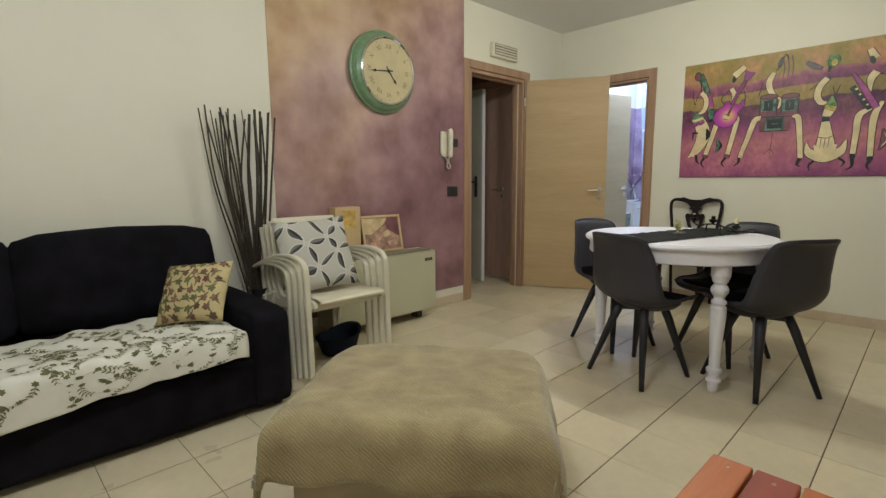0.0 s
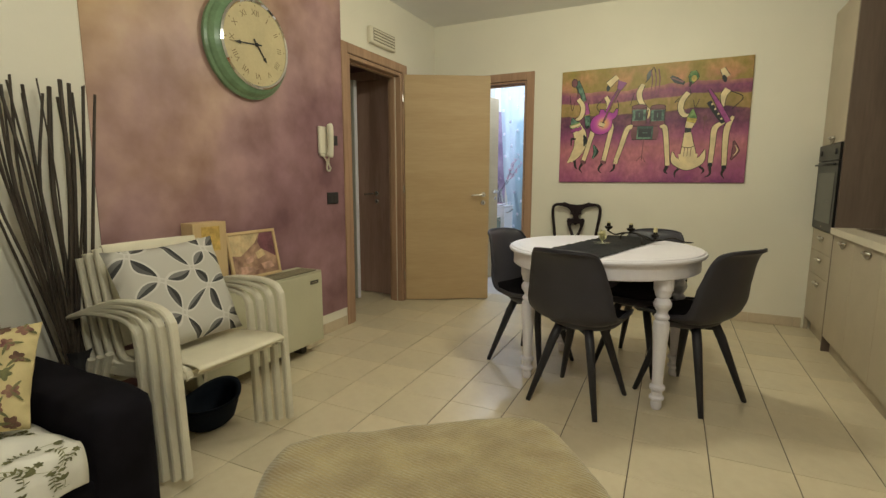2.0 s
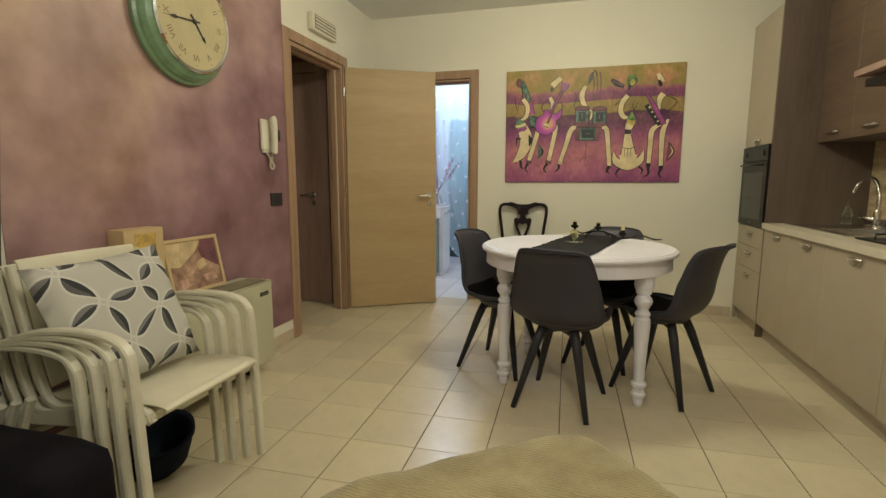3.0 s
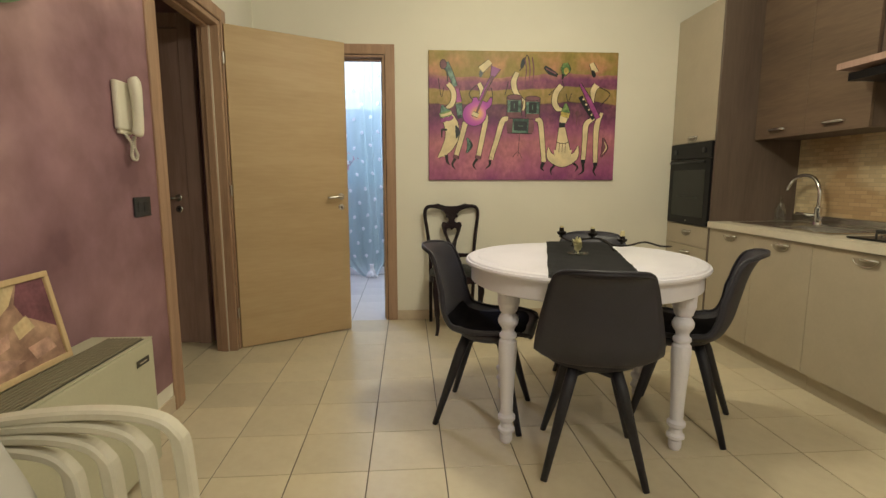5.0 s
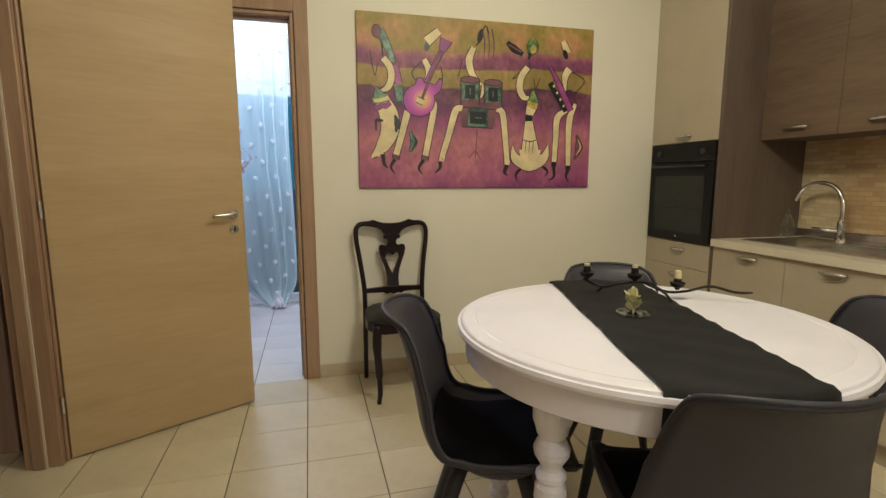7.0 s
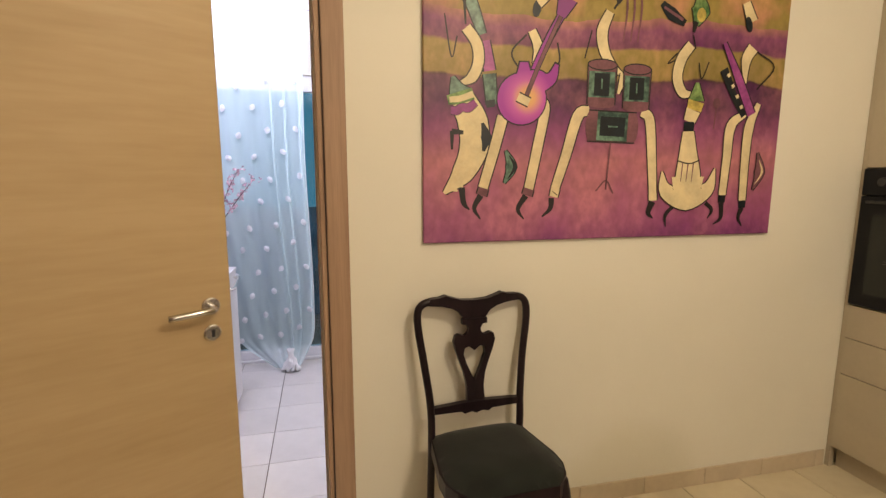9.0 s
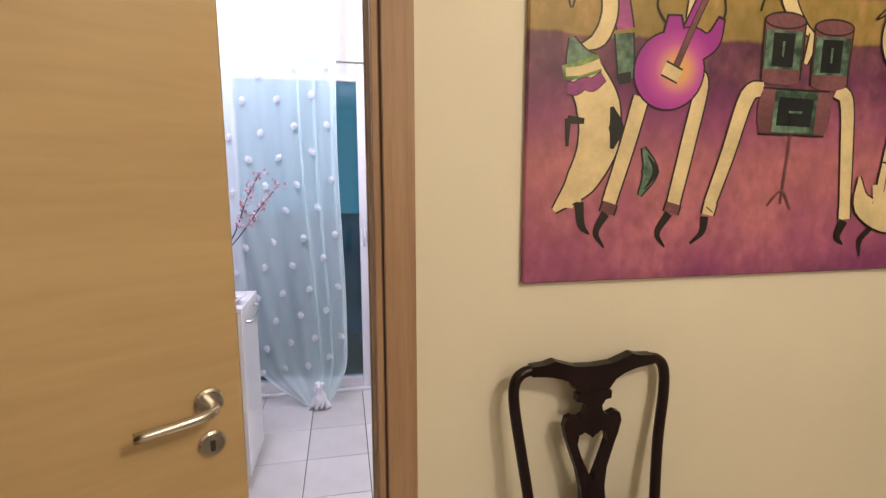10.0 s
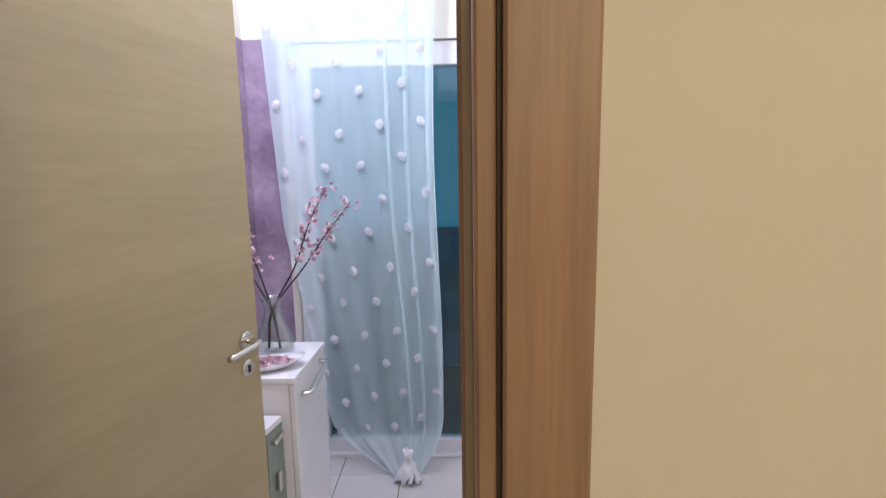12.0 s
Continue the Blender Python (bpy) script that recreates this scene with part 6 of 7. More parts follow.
tagged(part("print", dark, M_PRINT, throw, "dark olive leaf print"), kind="stuff")
tagged(part("print_stem", pale, M_PRINTPALE, throw, "pale scrolling stems"), kind="stuff")
floral = cushion("floral_cushion", "yellowish floral cotton cushion leaning in the sofa corner", frame_pose((-2.44, 0.995, 0.567), (0.72, 0.69, 0.09), (-0.03, 0.95, 1)), 0.33, 0.32, 0.12, M_FLORAL)
for bm, mt, lb in zip(posy_print(cushion_front(0.33, 0.32, 0.12), 0.150, 0.047, random.Random(3), 0.021), (M_PRINTBROWN, M_PRINTROSE, M_PRINT), ("brown printed flowers", "rose printed flowers", "olive printed leaves")):
    tagged(part("print", bm, mt, floral, lb), kind="stuff")

# ---- footstool under a blanket ----
M_BLANKET = material("taupe_fleece", (0.315, 0.245, 0.125), 0.95, spread=0.16, scale=9, grain=190, bump=0.12, sheen=0.4, other=(0.37, 0.30, 0.155))


def quilt(m):
    """Ribbed weave on top of the fleece."""
    t = m.node_tree
    n, l = t.nodes, t.links
    co, wv, bp = n.new("ShaderNodeTexCoord"), n.new("ShaderNodeTexWave"), n.new("ShaderNodeBump")
    wv.inputs["Scale"].default_value, wv.inputs["Distortion"].default_value = 44.0, 4.0
    wv.bands_direction = "DIAGONAL"
    l.new(co.outputs["Object"], wv.inputs["Vector"])
    bp.inputs["Strength"].default_value, bp.inputs["Distance"].default_value = 0.32, 0.005
    l.new(wv.outputs["Fac"], bp.inputs["Height"])
    old = n["Principled BSDF"].inputs["Normal"].links[0].from_socket
    l.new(old, bp.inputs["Normal"])
    l.new(bp.outputs[0], n["Principled BSDF"].inputs["Normal"])


quilt(M_BLANKET)
M_STOOL = material("sand_upholstery", (0.36, 0.29, 0.19), 0.9, spread=0.08, grain=400, bump=0.2)
OC, OR_, OH = (-1.115, 1.310), 38.0, 0.415
HU, HV = 0.385, 0.330
stool = thing("footstool", "rectangular upholstered footstool in sand fabric", "footstool", (OC[0], OC[1], 0), OR_)
part("body", soft_box((-HU + 0.012, -HV + 0.012, 0.02), (HU - 0.012, HV - 0.012, OH - 0.004), 0.085), M_STOOL, stool, smooth=True)
for x in (-0.3, 0.3):
    for y in (-0.26, 0.26):
        part("foot", lathe([(0.02, 0), (0.024, 0.022)], 10, (x, y, 0)), M_BLACKPLASTIC, stool)
blanket = thing("blanket", "taupe fleece blanket draped over the footstool", "blanket", (OC[0], OC[1], 0), OR_)


def wrap(q, edge, r=0.058, flare=0.06):
    """Distance out and distance down for a cloth that runs over a rounded edge."""
    a = abs(q)
    if a < edge - r:
        return q, 0.0
    b = a - (edge - r)
    if b < r * math.pi / 2:
        return math.copysign(edge - r + r * math.sin(b / r), q), r * (1 - math.cos(b / r))
    b -= r * math.pi / 2
    return math.copysign(edge + flare * b, q), r + b


def blanket_point(s, t):
    x, dx = wrap(s, HU + 0.022 - 0.05 * max(0.0, min(1.0, t / HV)) ** 6 + 0.010 * noise.noise(Vector((t * 5, 3, 0))))
    y, dy = wrap(t, HV + 0.022 - (0.05 if t > 0 else 0.0) * min(1.0, abs(s) / HU) ** 6 + 0.010 * noise.noise(Vector((s * 5, 9, 0))))
    d = max(dx, dy) + 0.32 * min(dx, dy)
    both = min(dx, dy)
    fold = min(1.0, max(0.0, d - 0.03) / 0.1) * 0.010 * (1 + math.sin((s if dy > dx else t) * 24 + 1.2))
    if dx > dy:
        x += math.copysign(fold + 0.02 * both, s)
        y += math.copysign(0.02 * both, t)
    elif dy > 0:
        y += math.copysign(fold * 0.4 + 0.02 * both, t)
        x += math.copysign(0.02 * both, s)
    z = OH + 0.014 - d + 0.006 * noise.noise(Vector((s * 6, t * 6, 1))) + 0.005 * abs(noise.noise(Vector((s * 9 + 2, t * 14, 5)))) + 0.002 * noise.noise(Vector((s * 25, t * 25, 8)))
    z += 0.012 * max(0.0, 1 - (s / 0.5) ** 2) * max(0.0, 1 - (t / 0.45) ** 2)
    return Vector((x, y, max(0.012, z)))


S0, S1, T0, T1 = -0.590, 0.600, -0.482, 0.50
bm = bmesh.new()
N = 96
rows = [[bm.verts.new(blanket_point(S0 + (S1 - S0) * i / N, T0 + 0.012 * math.sin(i * 0.21) * (1 - j / N) + (T1 - T0) * j / N)) for j in range(N + 1)] for i in range(N + 1)]
for a, b in zip(rows, rows[1:]):
    for j in range(N):
        bm.faces.new((a[j], a[j + 1], b[j + 1], b[j]))
rim = [rows[i][0].co.copy() for i in range(N + 1)] + [v.co.copy() for v in rows[N][1:]]
bmesh.ops.recalc_face_normals(bm, faces=bm.faces)
bmesh.ops.solidify(bm, geom=bm.faces, thickness=-0.008)
part("cloth", bm, M_BLANKET, blanket, smooth=True)
part("hem", tube(rim, 0.0075, 8), M_BLANKET, blanket, "rolled fleece hem", True)

# ---- low slatted table ----
M_ORANGE = wood("orange_stained_wood", (0.50, 0.16, 0.055), (0.36, 0.10, 0.035), 0.5, "Y", 14, 10, even=0.9)
M_REDWOOD = wood("red_stained_wood", (0.33, 0.075, 0.05), (0.22, 0.05, 0.035), 0.5, "Y", 14, 10, even=0.9)
low = thing("slatted_table", "low table of orange and red stained planks", "coffee table", (-0.292, 0.893, 0))
for k in range(6):
    part("plank", box((k * 0.094, 0, 0.392), (k * 0.094 + 0.088, 0.652, 0.42), 0.004, 2), M_REDWOOD if k % 3 == 1 else M_ORANGE, low)
    for y in (0.04, 0.61):
        part("screw", lathe([(0.0045, 0), (0.004, 0.001)], 8, (k * 0.094 + 0.044, y, 0.42)), M_STEEL, low)
for y in (0.05, 0.57):
    part("batten", box((0.02, y, 0.345), (0.54, y + 0.04, 0.391), 0.003, 1), M_ORANGE, low)
for x in (0.03, 0.49):
    for y in (0.05, 0.56):
        part("leg", box((x, y, 0.0), (x + 0.045, y + 0.045, 0.344), 0.003, 1), M_ORANGE, low)

# ---- wall things ----
M_CLOCKGREEN = material("sage_green_enamel", (0.20, 0.33, 0.19), 0.3, spread=0.12, scale=8, grain=50, bump=0.02)
M_DIAL = material("ivory_dial", (0.56, 0.475, 0.28), 0.6, spread=0.06, scale=6, grain=80)
clock = thing("wall_clock", "round sage green wall clock with Roman dial", "clock", (WX + 0.005, 2.545, 1.893))
turn_x = pose(0, 0, 0, 0, 90, 0)


def facing(bm):
    """Turns a lathe so that its axis points along +x."""
    bmesh.ops.transform(bm, matrix=turn_x, verts=bm.verts)
    return bm


part("case", facing(lathe([(0.285, 0.0), (0.298, 0.008), (0.300, 0.030), (0.288, 0.040), (0.284, 0.052), (0.270, 0.072), (0.250, 0.088), (0.236, 0.092)], 64)), M_CLOCKGREEN, clock, smooth=False)
part("bezel", facing(lathe([(0.246, 0.086), (0.248, 0.096), (0.238, 0.104), (0.229, 0.098), (0.228, 0.090)], 64)), M_CHROME, clock, "chrome bezel ring")
part("dial", facing(lathe([(0.2275, 0.088), (0.2275, 0.0932)], 64)), M_DIAL, clock, "ivory dial")
M_NUMERAL = plain("numeral_brown", (0.25, 0.18, 0.095), 0.6)
for k, word in enumerate(("XII", "I", "II", "III", "IIII", "V", "VI", "VII", "VIII", "IX", "X", "XI")):
    a = radians(90 - 30 * k)
    cu = bpy.data.curves.new("numeral", "FONT")
    cu.body, cu.size, cu.extrude, cu.align_x, cu.align_y = word, 0.047, 0.0004, "CENTER", "CENTER"
    tmp = bpy.data.objects.new("numeral", cu)
    me = bpy.data.meshes.new_from_object(tmp)
    bpy.data.objects.remove(tmp)
    me.materials.append(M_NUMERAL)
    ob = new("numeral", me)
    ob.parent = clock
    # text lies in the yz plane, upright towards the rim
    up = Vector((0, math.cos(a), math.sin(a)))
    right = up.cross(Vector((1, 0, 0)))
    m = Matrix((right, up, Vector((1, 0, 0)))).transposed().to_4x4()
    ob.matrix_local = Matrix.Translation(Vector((0.0938, 0, 0)) + up * 0.172) @ m
    tick = facing(lathe([(0.004, 0), (0.004, 0.0006)], 8))
    bmesh.ops.transform(tick, matrix=Matrix.Translation(Vector((0.0934, 0, 0)) + up * 0.213), verts=tick.verts)
    part("minute_dot", tick, M_NUMERAL, clock)


def clock_hand(name, angle, length, w, x):
    bm = prism([(-w, -0.035), (w, -0.035), (w * 0.7, length * 0.7), (w * 2.2, length * 0.74), (0, length), (-w * 2.2, length * 0.74), (-w * 0.7, length * 0.7)], x, x + 0.001, "x")
    bmesh.ops.transform(bm, matrix=pose(0, 0, 0, -angle, 0, 0), verts=bm.verts)
    part(name, bm, M_INK, clock)


clock_hand("minute_pointer", 264.5, 0.165, 0.0045, 0.098)
clock_hand("hour_pointer", 142.0, 0.115, 0.0055, 0.0965)
part("hub", facing(lathe([(0.012, 0.0935), (0.011, 0.1), (0.006, 0.102)], 16)), M_INK, clock)
clock.matrix_world = pose(WX + 0.005, 2.545, 1.893) @ Matrix.Scale(0.98, 4)

M_IVORY = material("ivory_plastic", (0.74, 0.70, 0.58), 0.4, spread=0.03, grain=60, bump=0.01)
phone = thing("intercom", "ivory wall intercom handset with coiled cord", "intercom", (WX + 0.005, 3.188, 1.392))
phone.matrix_world = pose(WX + 0.005, 3.188, 1.392) @ Matrix.Scale(0.92, 4)
part("base", box((0, -0.055, -0.085), (0.028, 0.055, 0.125), 0.012, 3), M_IVORY, phone)
part("base_lower", box((0.001, -0.04, -0.10), (0.022, 0.045, -0.084), 0.006, 2), M_IVORY, phone)
part("receiver", tube(arc([(0.045, 0.028, -0.10), (0.058, 0.028, -0.075), (0.062, 0.028, 0.02), (0.058, 0.028, 0.115), (0.045, 0.028, 0.14)], 5), [0.018, 0.022, 0.024, 0.025, 0.024, 0.023, 0.022, 0.022, 0.022, 0.022, 0.022, 0.023, 0.024, 0.025, 0.026, 0.026, 0.026, 0.026, 0.025, 0.022, 0.016], 12), M_IVORY, phone, smooth=True)
coil = []
line = arc([(0.04, 0.026, -0.105), (0.034, 0.03, -0.15), (0.03, 0.055, -0.19), (0.03, 0.035, -0.212), (0.03, 0.012, -0.19), (0.03, 0.018, -0.14), (0.02, -0.01, -0.098)], 24)
for i, p in enumerate(line):
    coil.append(p + Vector((0.006 * math.cos(i * 1.3), 0.006 * math.sin(i * 1.3), 0)))
part("cord", tube(coil, 0.0032, 5), M_IVORY, phone, "coiled ivory cord", True)
plate = thing("light_switch", "square black light switch plate", "switch", (WX + 0.005, 3.285, 1.003), 0, "black wall plates")
part("plate", box((0, -0.062, -0.042), (0.009, 0.062, 0.042), 0.004, 2), M_BLACKPLASTIC, plate)
for y in (-0.022, 0.022):
    part("rocker", box((0.0092, y - 0.019, -0.022), (0.0115, y + 0.019, 0.022), 0.0015, 1), M_BLACKPLASTIC, plate)
plate2 = thing("thermostat", "small black wall plate beside the intercom", "thermostat", (WX + 0.005, 3.318, 1.42), 0, "black wall plates")
part("plate", box((0, -0.032, -0.035), (0.012, 0.032, 0.035), 0.004, 2), M_BLACKPLASTIC, plate2)
part("button", box((0.0122, -0.012, -0.012), (0.015, 0.012, 0.012), 0.002, 1), M_BLACKPLASTIC, plate2)

vent = thing("air_vent", "cream plastic wall vent above the door", "vent", (WX + 0.001, 3.957, 2.275))
part("body", box((0, -0.185, -0.065), (0.045, 0.185, 0.065), 0.01, 2), M_IVORY, vent)
# No real slots: a darker sheet on the body paints their shade.
part("slot_shade", box((0.0451, -0.158, -0.046), (0.0459, 0.158, 0.052)), plain("vent_shadow", (0.28, 0.25, 0.19), 0.6), vent, "darker sheet as the shade of the slots")
for k in range(4):
    z = -0.035 + k * 0.023
    part("slat", box((0.0462, -0.15, z), (0.0495, 0.15, z + 0.011), 0.001, 1), M_IVORY, vent)

# ---- lamps at the ceiling ----
M_SHADE = bpy.data.materials.new("lit_opal_glass")
M_SHADE.use_nodes = True
bsdf = M_SHADE.node_tree.nodes["Principled BSDF"]
bsdf.inputs["Emission Color"].default_value = (*WARM, 1)
bsdf.inputs["Emission Strength"].default_value = 3.0
M_SHADE_COOL = M_SHADE.copy()
M_SHADE_COOL.node_tree.nodes["Principled BSDF"].inputs["Emission Color"].default_value = (*COOL, 1)
for x, y, sh in ((-1.14, 3.22, M_SHADE), (-0.92, 0.72, M_SHADE), (-2.52, 5.78, M_SHADE_COOL)):
    lm = thing("ceiling_lamp", "round opal glass ceiling lamp, lit", "lamp", (x, y, CEIL), 0, "ceiling lamps")
    part("rose", lathe([(0.06, -0.03), (0.08, 0.0)], 24), M_WHITEPAINT, lm)
    part("shade", lathe([(0.05, -0.10), (0.13, -0.085), (0.17, -0.05), (0.17, -0.031)], 32), sh, lm, "glowing opal glass")

# ---- bathroom ----
M_PVC = material("white_window_frame", (0.80, 0.80, 0.82), 0.3, spread=0.02)
M_NIGHT = glass_material("window_glass", (0.55, 0.75, 0.78), 0.0)
wy = BY1 + 0.02
window = tagged(new("window_1"), "white framed glass balcony door with dark night behind", "balcony door", kind="structure")
for lo, hi in (((WIN0 + 0.002, wy, 0.005), (WIN0 + 0.105, wy + 0.06, WTOP - 0.002)), ((WIN1 - 0.062, wy, 0.005), (WIN1 - 0.002, wy + 0.06, WTOP - 0.002)), ((WIN0 + 0.106, wy, 0.005), (WIN1 - 0.063, wy + 0.06, 0.085)), ((WIN0 + 0.106, wy, WTOP - 0.11), (WIN1 - 0.063, wy + 0.06, WTOP - 0.002))):
    part("window_frame", box(lo, hi, 0.006, 2), M_PVC, window)
pane = part("pane", box((WIN0 + 0.100, wy + 0.025, 0.08), (WIN1 - 0.058, wy + 0.031, WTOP - 0.10)), M_NIGHT, window, "dark teal glass pane")
pane.visible_shadow = False
part("handle_plate", box((WIN1 - 0.046, wy - 0.008, 0.98), (WIN1 - 0.022, wy - 0.0005, 1.12), 0.003, 1), M_PVC, window)
part("handle", tube([(WIN1 - 0.034, wy - 0.008, 1.05), (WIN1 - 0.034, wy - 0.04, 1.05), (WIN1 - 0.034, wy - 0.042, 0.94)], 0.008, 8), M_PVC, window, "white lever handle", True)
part("threshold", box((WIN0 + 0.002, BY1 - 0.01, 0.0), (WIN1 - 0.002, wy - 0.001, 0.02), 0.003, 1), M_PVC, window)
M_NIGHTWALL = material("balcony_wall", (0.09, 0.20, 0.27), 0.8, spread=0.2)
structure(part("balcony_parapet", boxes(((-3.6, BY1 + 1.2, 0.0), (-0.8, BY1 + 1.3, 1.05)), ((-3.7, BY1 + T, 0.0), (-3.6, BY1 + 1.3, 2.6))), M_NIGHTWALL), "dark balcony parapet at night", "parapet")
shutter = structure(part("balcony_rail", boxes(((-2.12, BY1 + 0.9, 0.98), (-1.3, BY1 + 0.93, 1.01)), ((-2.06, BY1 + 0.9, 0.0), (-2.03, BY1 + 0.93, 0.98))), M_NIGHTWALL), "dark metal balcony rail", "rail")


def sheer_material():
    m = bpy.data.materials.new("sheer_voile")
    m.use_nodes = True
    t = m.node_tree
    n, l = t.nodes, t.links
    out = n["Material Output"]
    n.remove(n["Principled BSDF"])
    tr, df, tl = n.new("ShaderNodeBsdfTransparent"), n.new("ShaderNodeBsdfDiffuse"), n.new("ShaderNodeBsdfTranslucent")
    df.inputs[0].default_value = tl.inputs[0].default_value = (0.78, 0.97, 1.0, 1)
    a, b = n.new("ShaderNodeMixShader"), n.new("ShaderNodeMixShader")
    a.inputs[0].default_value = 0.35
    l.new(df.outputs[0], a.inputs[1])
    l.new(tl.outputs[0], a.inputs[2])
    co, nz, rp = n.new("ShaderNodeTexCoord"), n.new("ShaderNodeTexNoise"), n.new("ShaderNodeMapRange")
    mp = n.new("ShaderNodeMapping")
    mp.inputs["Scale"].default_value = (1, 1, 0.06)
    l.new(co.outputs["Object"], mp.inputs[0])
    l.new(mp.outputs[0], nz.inputs["Vector"])
    nz.inputs["Scale"].default_value = 13.0
    rp.inputs["To Min"].default_value, rp.inputs["To Max"].default_value = 0.47, 0.64
    l.new(nz.outputs["Fac"], rp.inputs["Value"])
    l.new(rp.outputs[0], b.inputs[0])
    l.new(tr.outputs[0], b.inputs[1])
    l.new(a.outputs[0], b.inputs[2])
    l.new(b.outputs[0], out.inputs[0])
    return m


M_SHEER = sheer_material()
M_LEAFDOT = material("white_organza", (0.85, 0.86, 0.88), 0.7, spread=0.03)
curtain = thing("sheer_curtain", "white sheer curtain with small appliqué leaves, knotted at the floor", "curtain", (0, 0, 0))
CX0, CX1, CYY, CTOP = -2.90, -2.15, 6.72, 2.40


def curtain_point(u, z):
    """u across from 0 to 1; gathers towards a knot near the floor."""
    g = max(0.0, min(1.0, (0.26 - z) / 0.26)) ** 1.5
    left = CX0 + 0.12 * max(0.0, (2.2 - z) / 2.2) + 0.13 * max(0, (1.2 - z))
    right = CX1 + 0.012 * math.sin(z * 3)
    x = left + (right - left) * u
    x += (-2.300 - x) * g * 0.72
    y = CYY + 0.010 * math.sin(u * 17 + 0.5 * math.sin(z * 2)) + 0.003 * math.sin(u * 43 + z) - 0.02 * g
    return Vector((x, y - g * 0.12 * (0.5 - abs(u - 0.5)), z))


bm = bmesh.new()
rows = []
for i in range(61):
    z = 0.012 + (CTOP - 0.012) * i / 60
    rows.append([bm.verts.new(curtain_point(j / 90, z)) for j in range(91)])
for a, b in zip(rows, rows[1:]):
    for j in range(90):
        bm.faces.new((a[j], a[j + 1], b[j + 1], b[j]))
part("voile", bm, M_SHEER, curtain, smooth=True)
bm = tube([curtain_point(1.0, 0.05 + (CTOP - 0.06) * i / 30) for i in range(31)], 0.0022, 6)
part("hem", bm, M_LEAFDOT, curtain, "thick white side hem", True)
for u0, u1 in ((0.71, 0.735), (0.82, 0.85), (0.955, 0.995)):
    bm = bmesh.new()
    rows = []
    for i in range(41):
        z = 0.10 + (CTOP - 0.11) * i / 40
        rows.append([bm.verts.new(curtain_point(u0 + (u1 - u0) * j / 6, z) + Vector((0, -0.010 - 0.006 * math.sin(math.pi * j / 6), 0))) for j in range(7)])
    for a, b in zip(rows, rows[1:]):
        for j in range(6):
            bm.faces.new((a[j], a[j + 1], b[j + 1], b[j]))
    part("pleat", bm, M_SHEER, curtain, "doubled pleat of voile", True)
bm = bmesh.new()
for k in range(9):
    a = k * 0.7
    add_tube(bm, arc([(0.10 * math.cos(a), 0.05 * math.sin(a), 0.012), (0.05 * math.cos(a + 0.6), 0.03 * math.sin(a + 0.6), 0.05), (0.02 * math.cos(a + 1.5), 0.02 * math.sin(a + 1.5), 0.085), (0.035 * math.cos(a + 2.6), 0.02 * math.sin(a + 2.6), 0.13)], 4), [0.010, 0.013, 0.016, 0.018, 0.019, 0.019, 0.018, 0.016, 0.015, 0.013, 0.012, 0.010, 0.008], 8)
for v in bm.verts:
    v.co += Vector((noise.noise(v.co * 30), noise.noise(v.co * 30 + Vector((5, 0, 0))), noise.noise(v.co * 30 + Vector((0, 5, 0))) * 0.4)) * 0.02
bmesh.ops.transform(bm, matrix=pose(-2.305, CYY - 0.07, 0.0) @ Matrix.Diagonal((0.62, 0.8, 1.25, 1)), verts=[v for v in bm.verts])
for v in bm.verts:
    v.co.z = max(0.002, v.co.z)
tagged(part("knot", bm, M_LEAFDOT, curtain, "bunched knot of voile on the floor", True), kind="stuff")
rnd = random.Random(21)
for r in range(15):
    for c in range(4):
        u = (c + (0.72 if r % 2 else 0.24) + rnd.uniform(-0.06, 0.06)) / 4.0
        z = 0.22 + r * 0.152 + c * 0.022 + rnd.uniform(-0.012, 0.012)
        if not 0.02 < u < 0.985:
            continue
        p = curtain_point(u, z)
        bm = bmesh.new()
        L = 0.0215
        outline = [(0, -1.2), (0.75, -0.6), (0.9, 0.2), (0.45, 0.8), (0, 1.05), (-0.55, 0.75), (-0.85, 0.1), (-0.6, -0.65)]
        vs = [bm.verts.new((L * a * rnd.uniform(0.8, 1.1), rnd.uniform(-0.003, 0.003), L * b)) for a, b in outline]
        mid = bm.verts.new((0, -0.007, 0))
        for i in range(8):
            bm.faces.new((vs[i], vs[(i + 1) % 8], mid))
        bmesh.ops.solidify(bm, geom=bm.faces, thickness=0.0012)
        bmesh.ops.transform(bm, matrix=pose(p.x, p.y - 0.024, p.z, 0, rnd.uniform(-40, 40), 0), verts=bm.verts)
        part("applique_leaf", bm, M_LEAFDOT, curtain)
rod = thing("curtain_rod", "thin white curtain rod above the balcony door", "curtain rod")
part("rod", tube([(-3.0, CYY, CTOP + 0.012), (-1.75, CYY, CTOP + 0.012)], 0.010, 10), M_WHITEPAINT, rod, smooth=True)
for x in (-2.95, -1.80):
    part("bracket", tube([(x, CYY, CTOP + 0.012), (x, BY1 - 0.001, CTOP + 0.012)], 0.007, 8), M_WHITEPAINT, rod)

M_GLOSSWHITE = material("gloss_white_board", (0.82, 0.82, 0.84), 0.2, spread=0.02, bump=0.0)
BCX, BCZ = -2.553, 0.825
cab = thing("bathroom_cabinet", "white gloss bathroom cabinet with grey bar handle", "cabinet")
part("body", box((BX0 + 0.02, 5.93, 0.06), (BCX - 0.019, 6.25, BCZ - 0.02)), M_GLOSSWHITE, cab)
part("top", box((BX0 + 0.015, 5.926, BCZ - 0.019), (BCX + 0.004, 6.254, BCZ), 0.002, 1), M_GLOSSWHITE, cab)
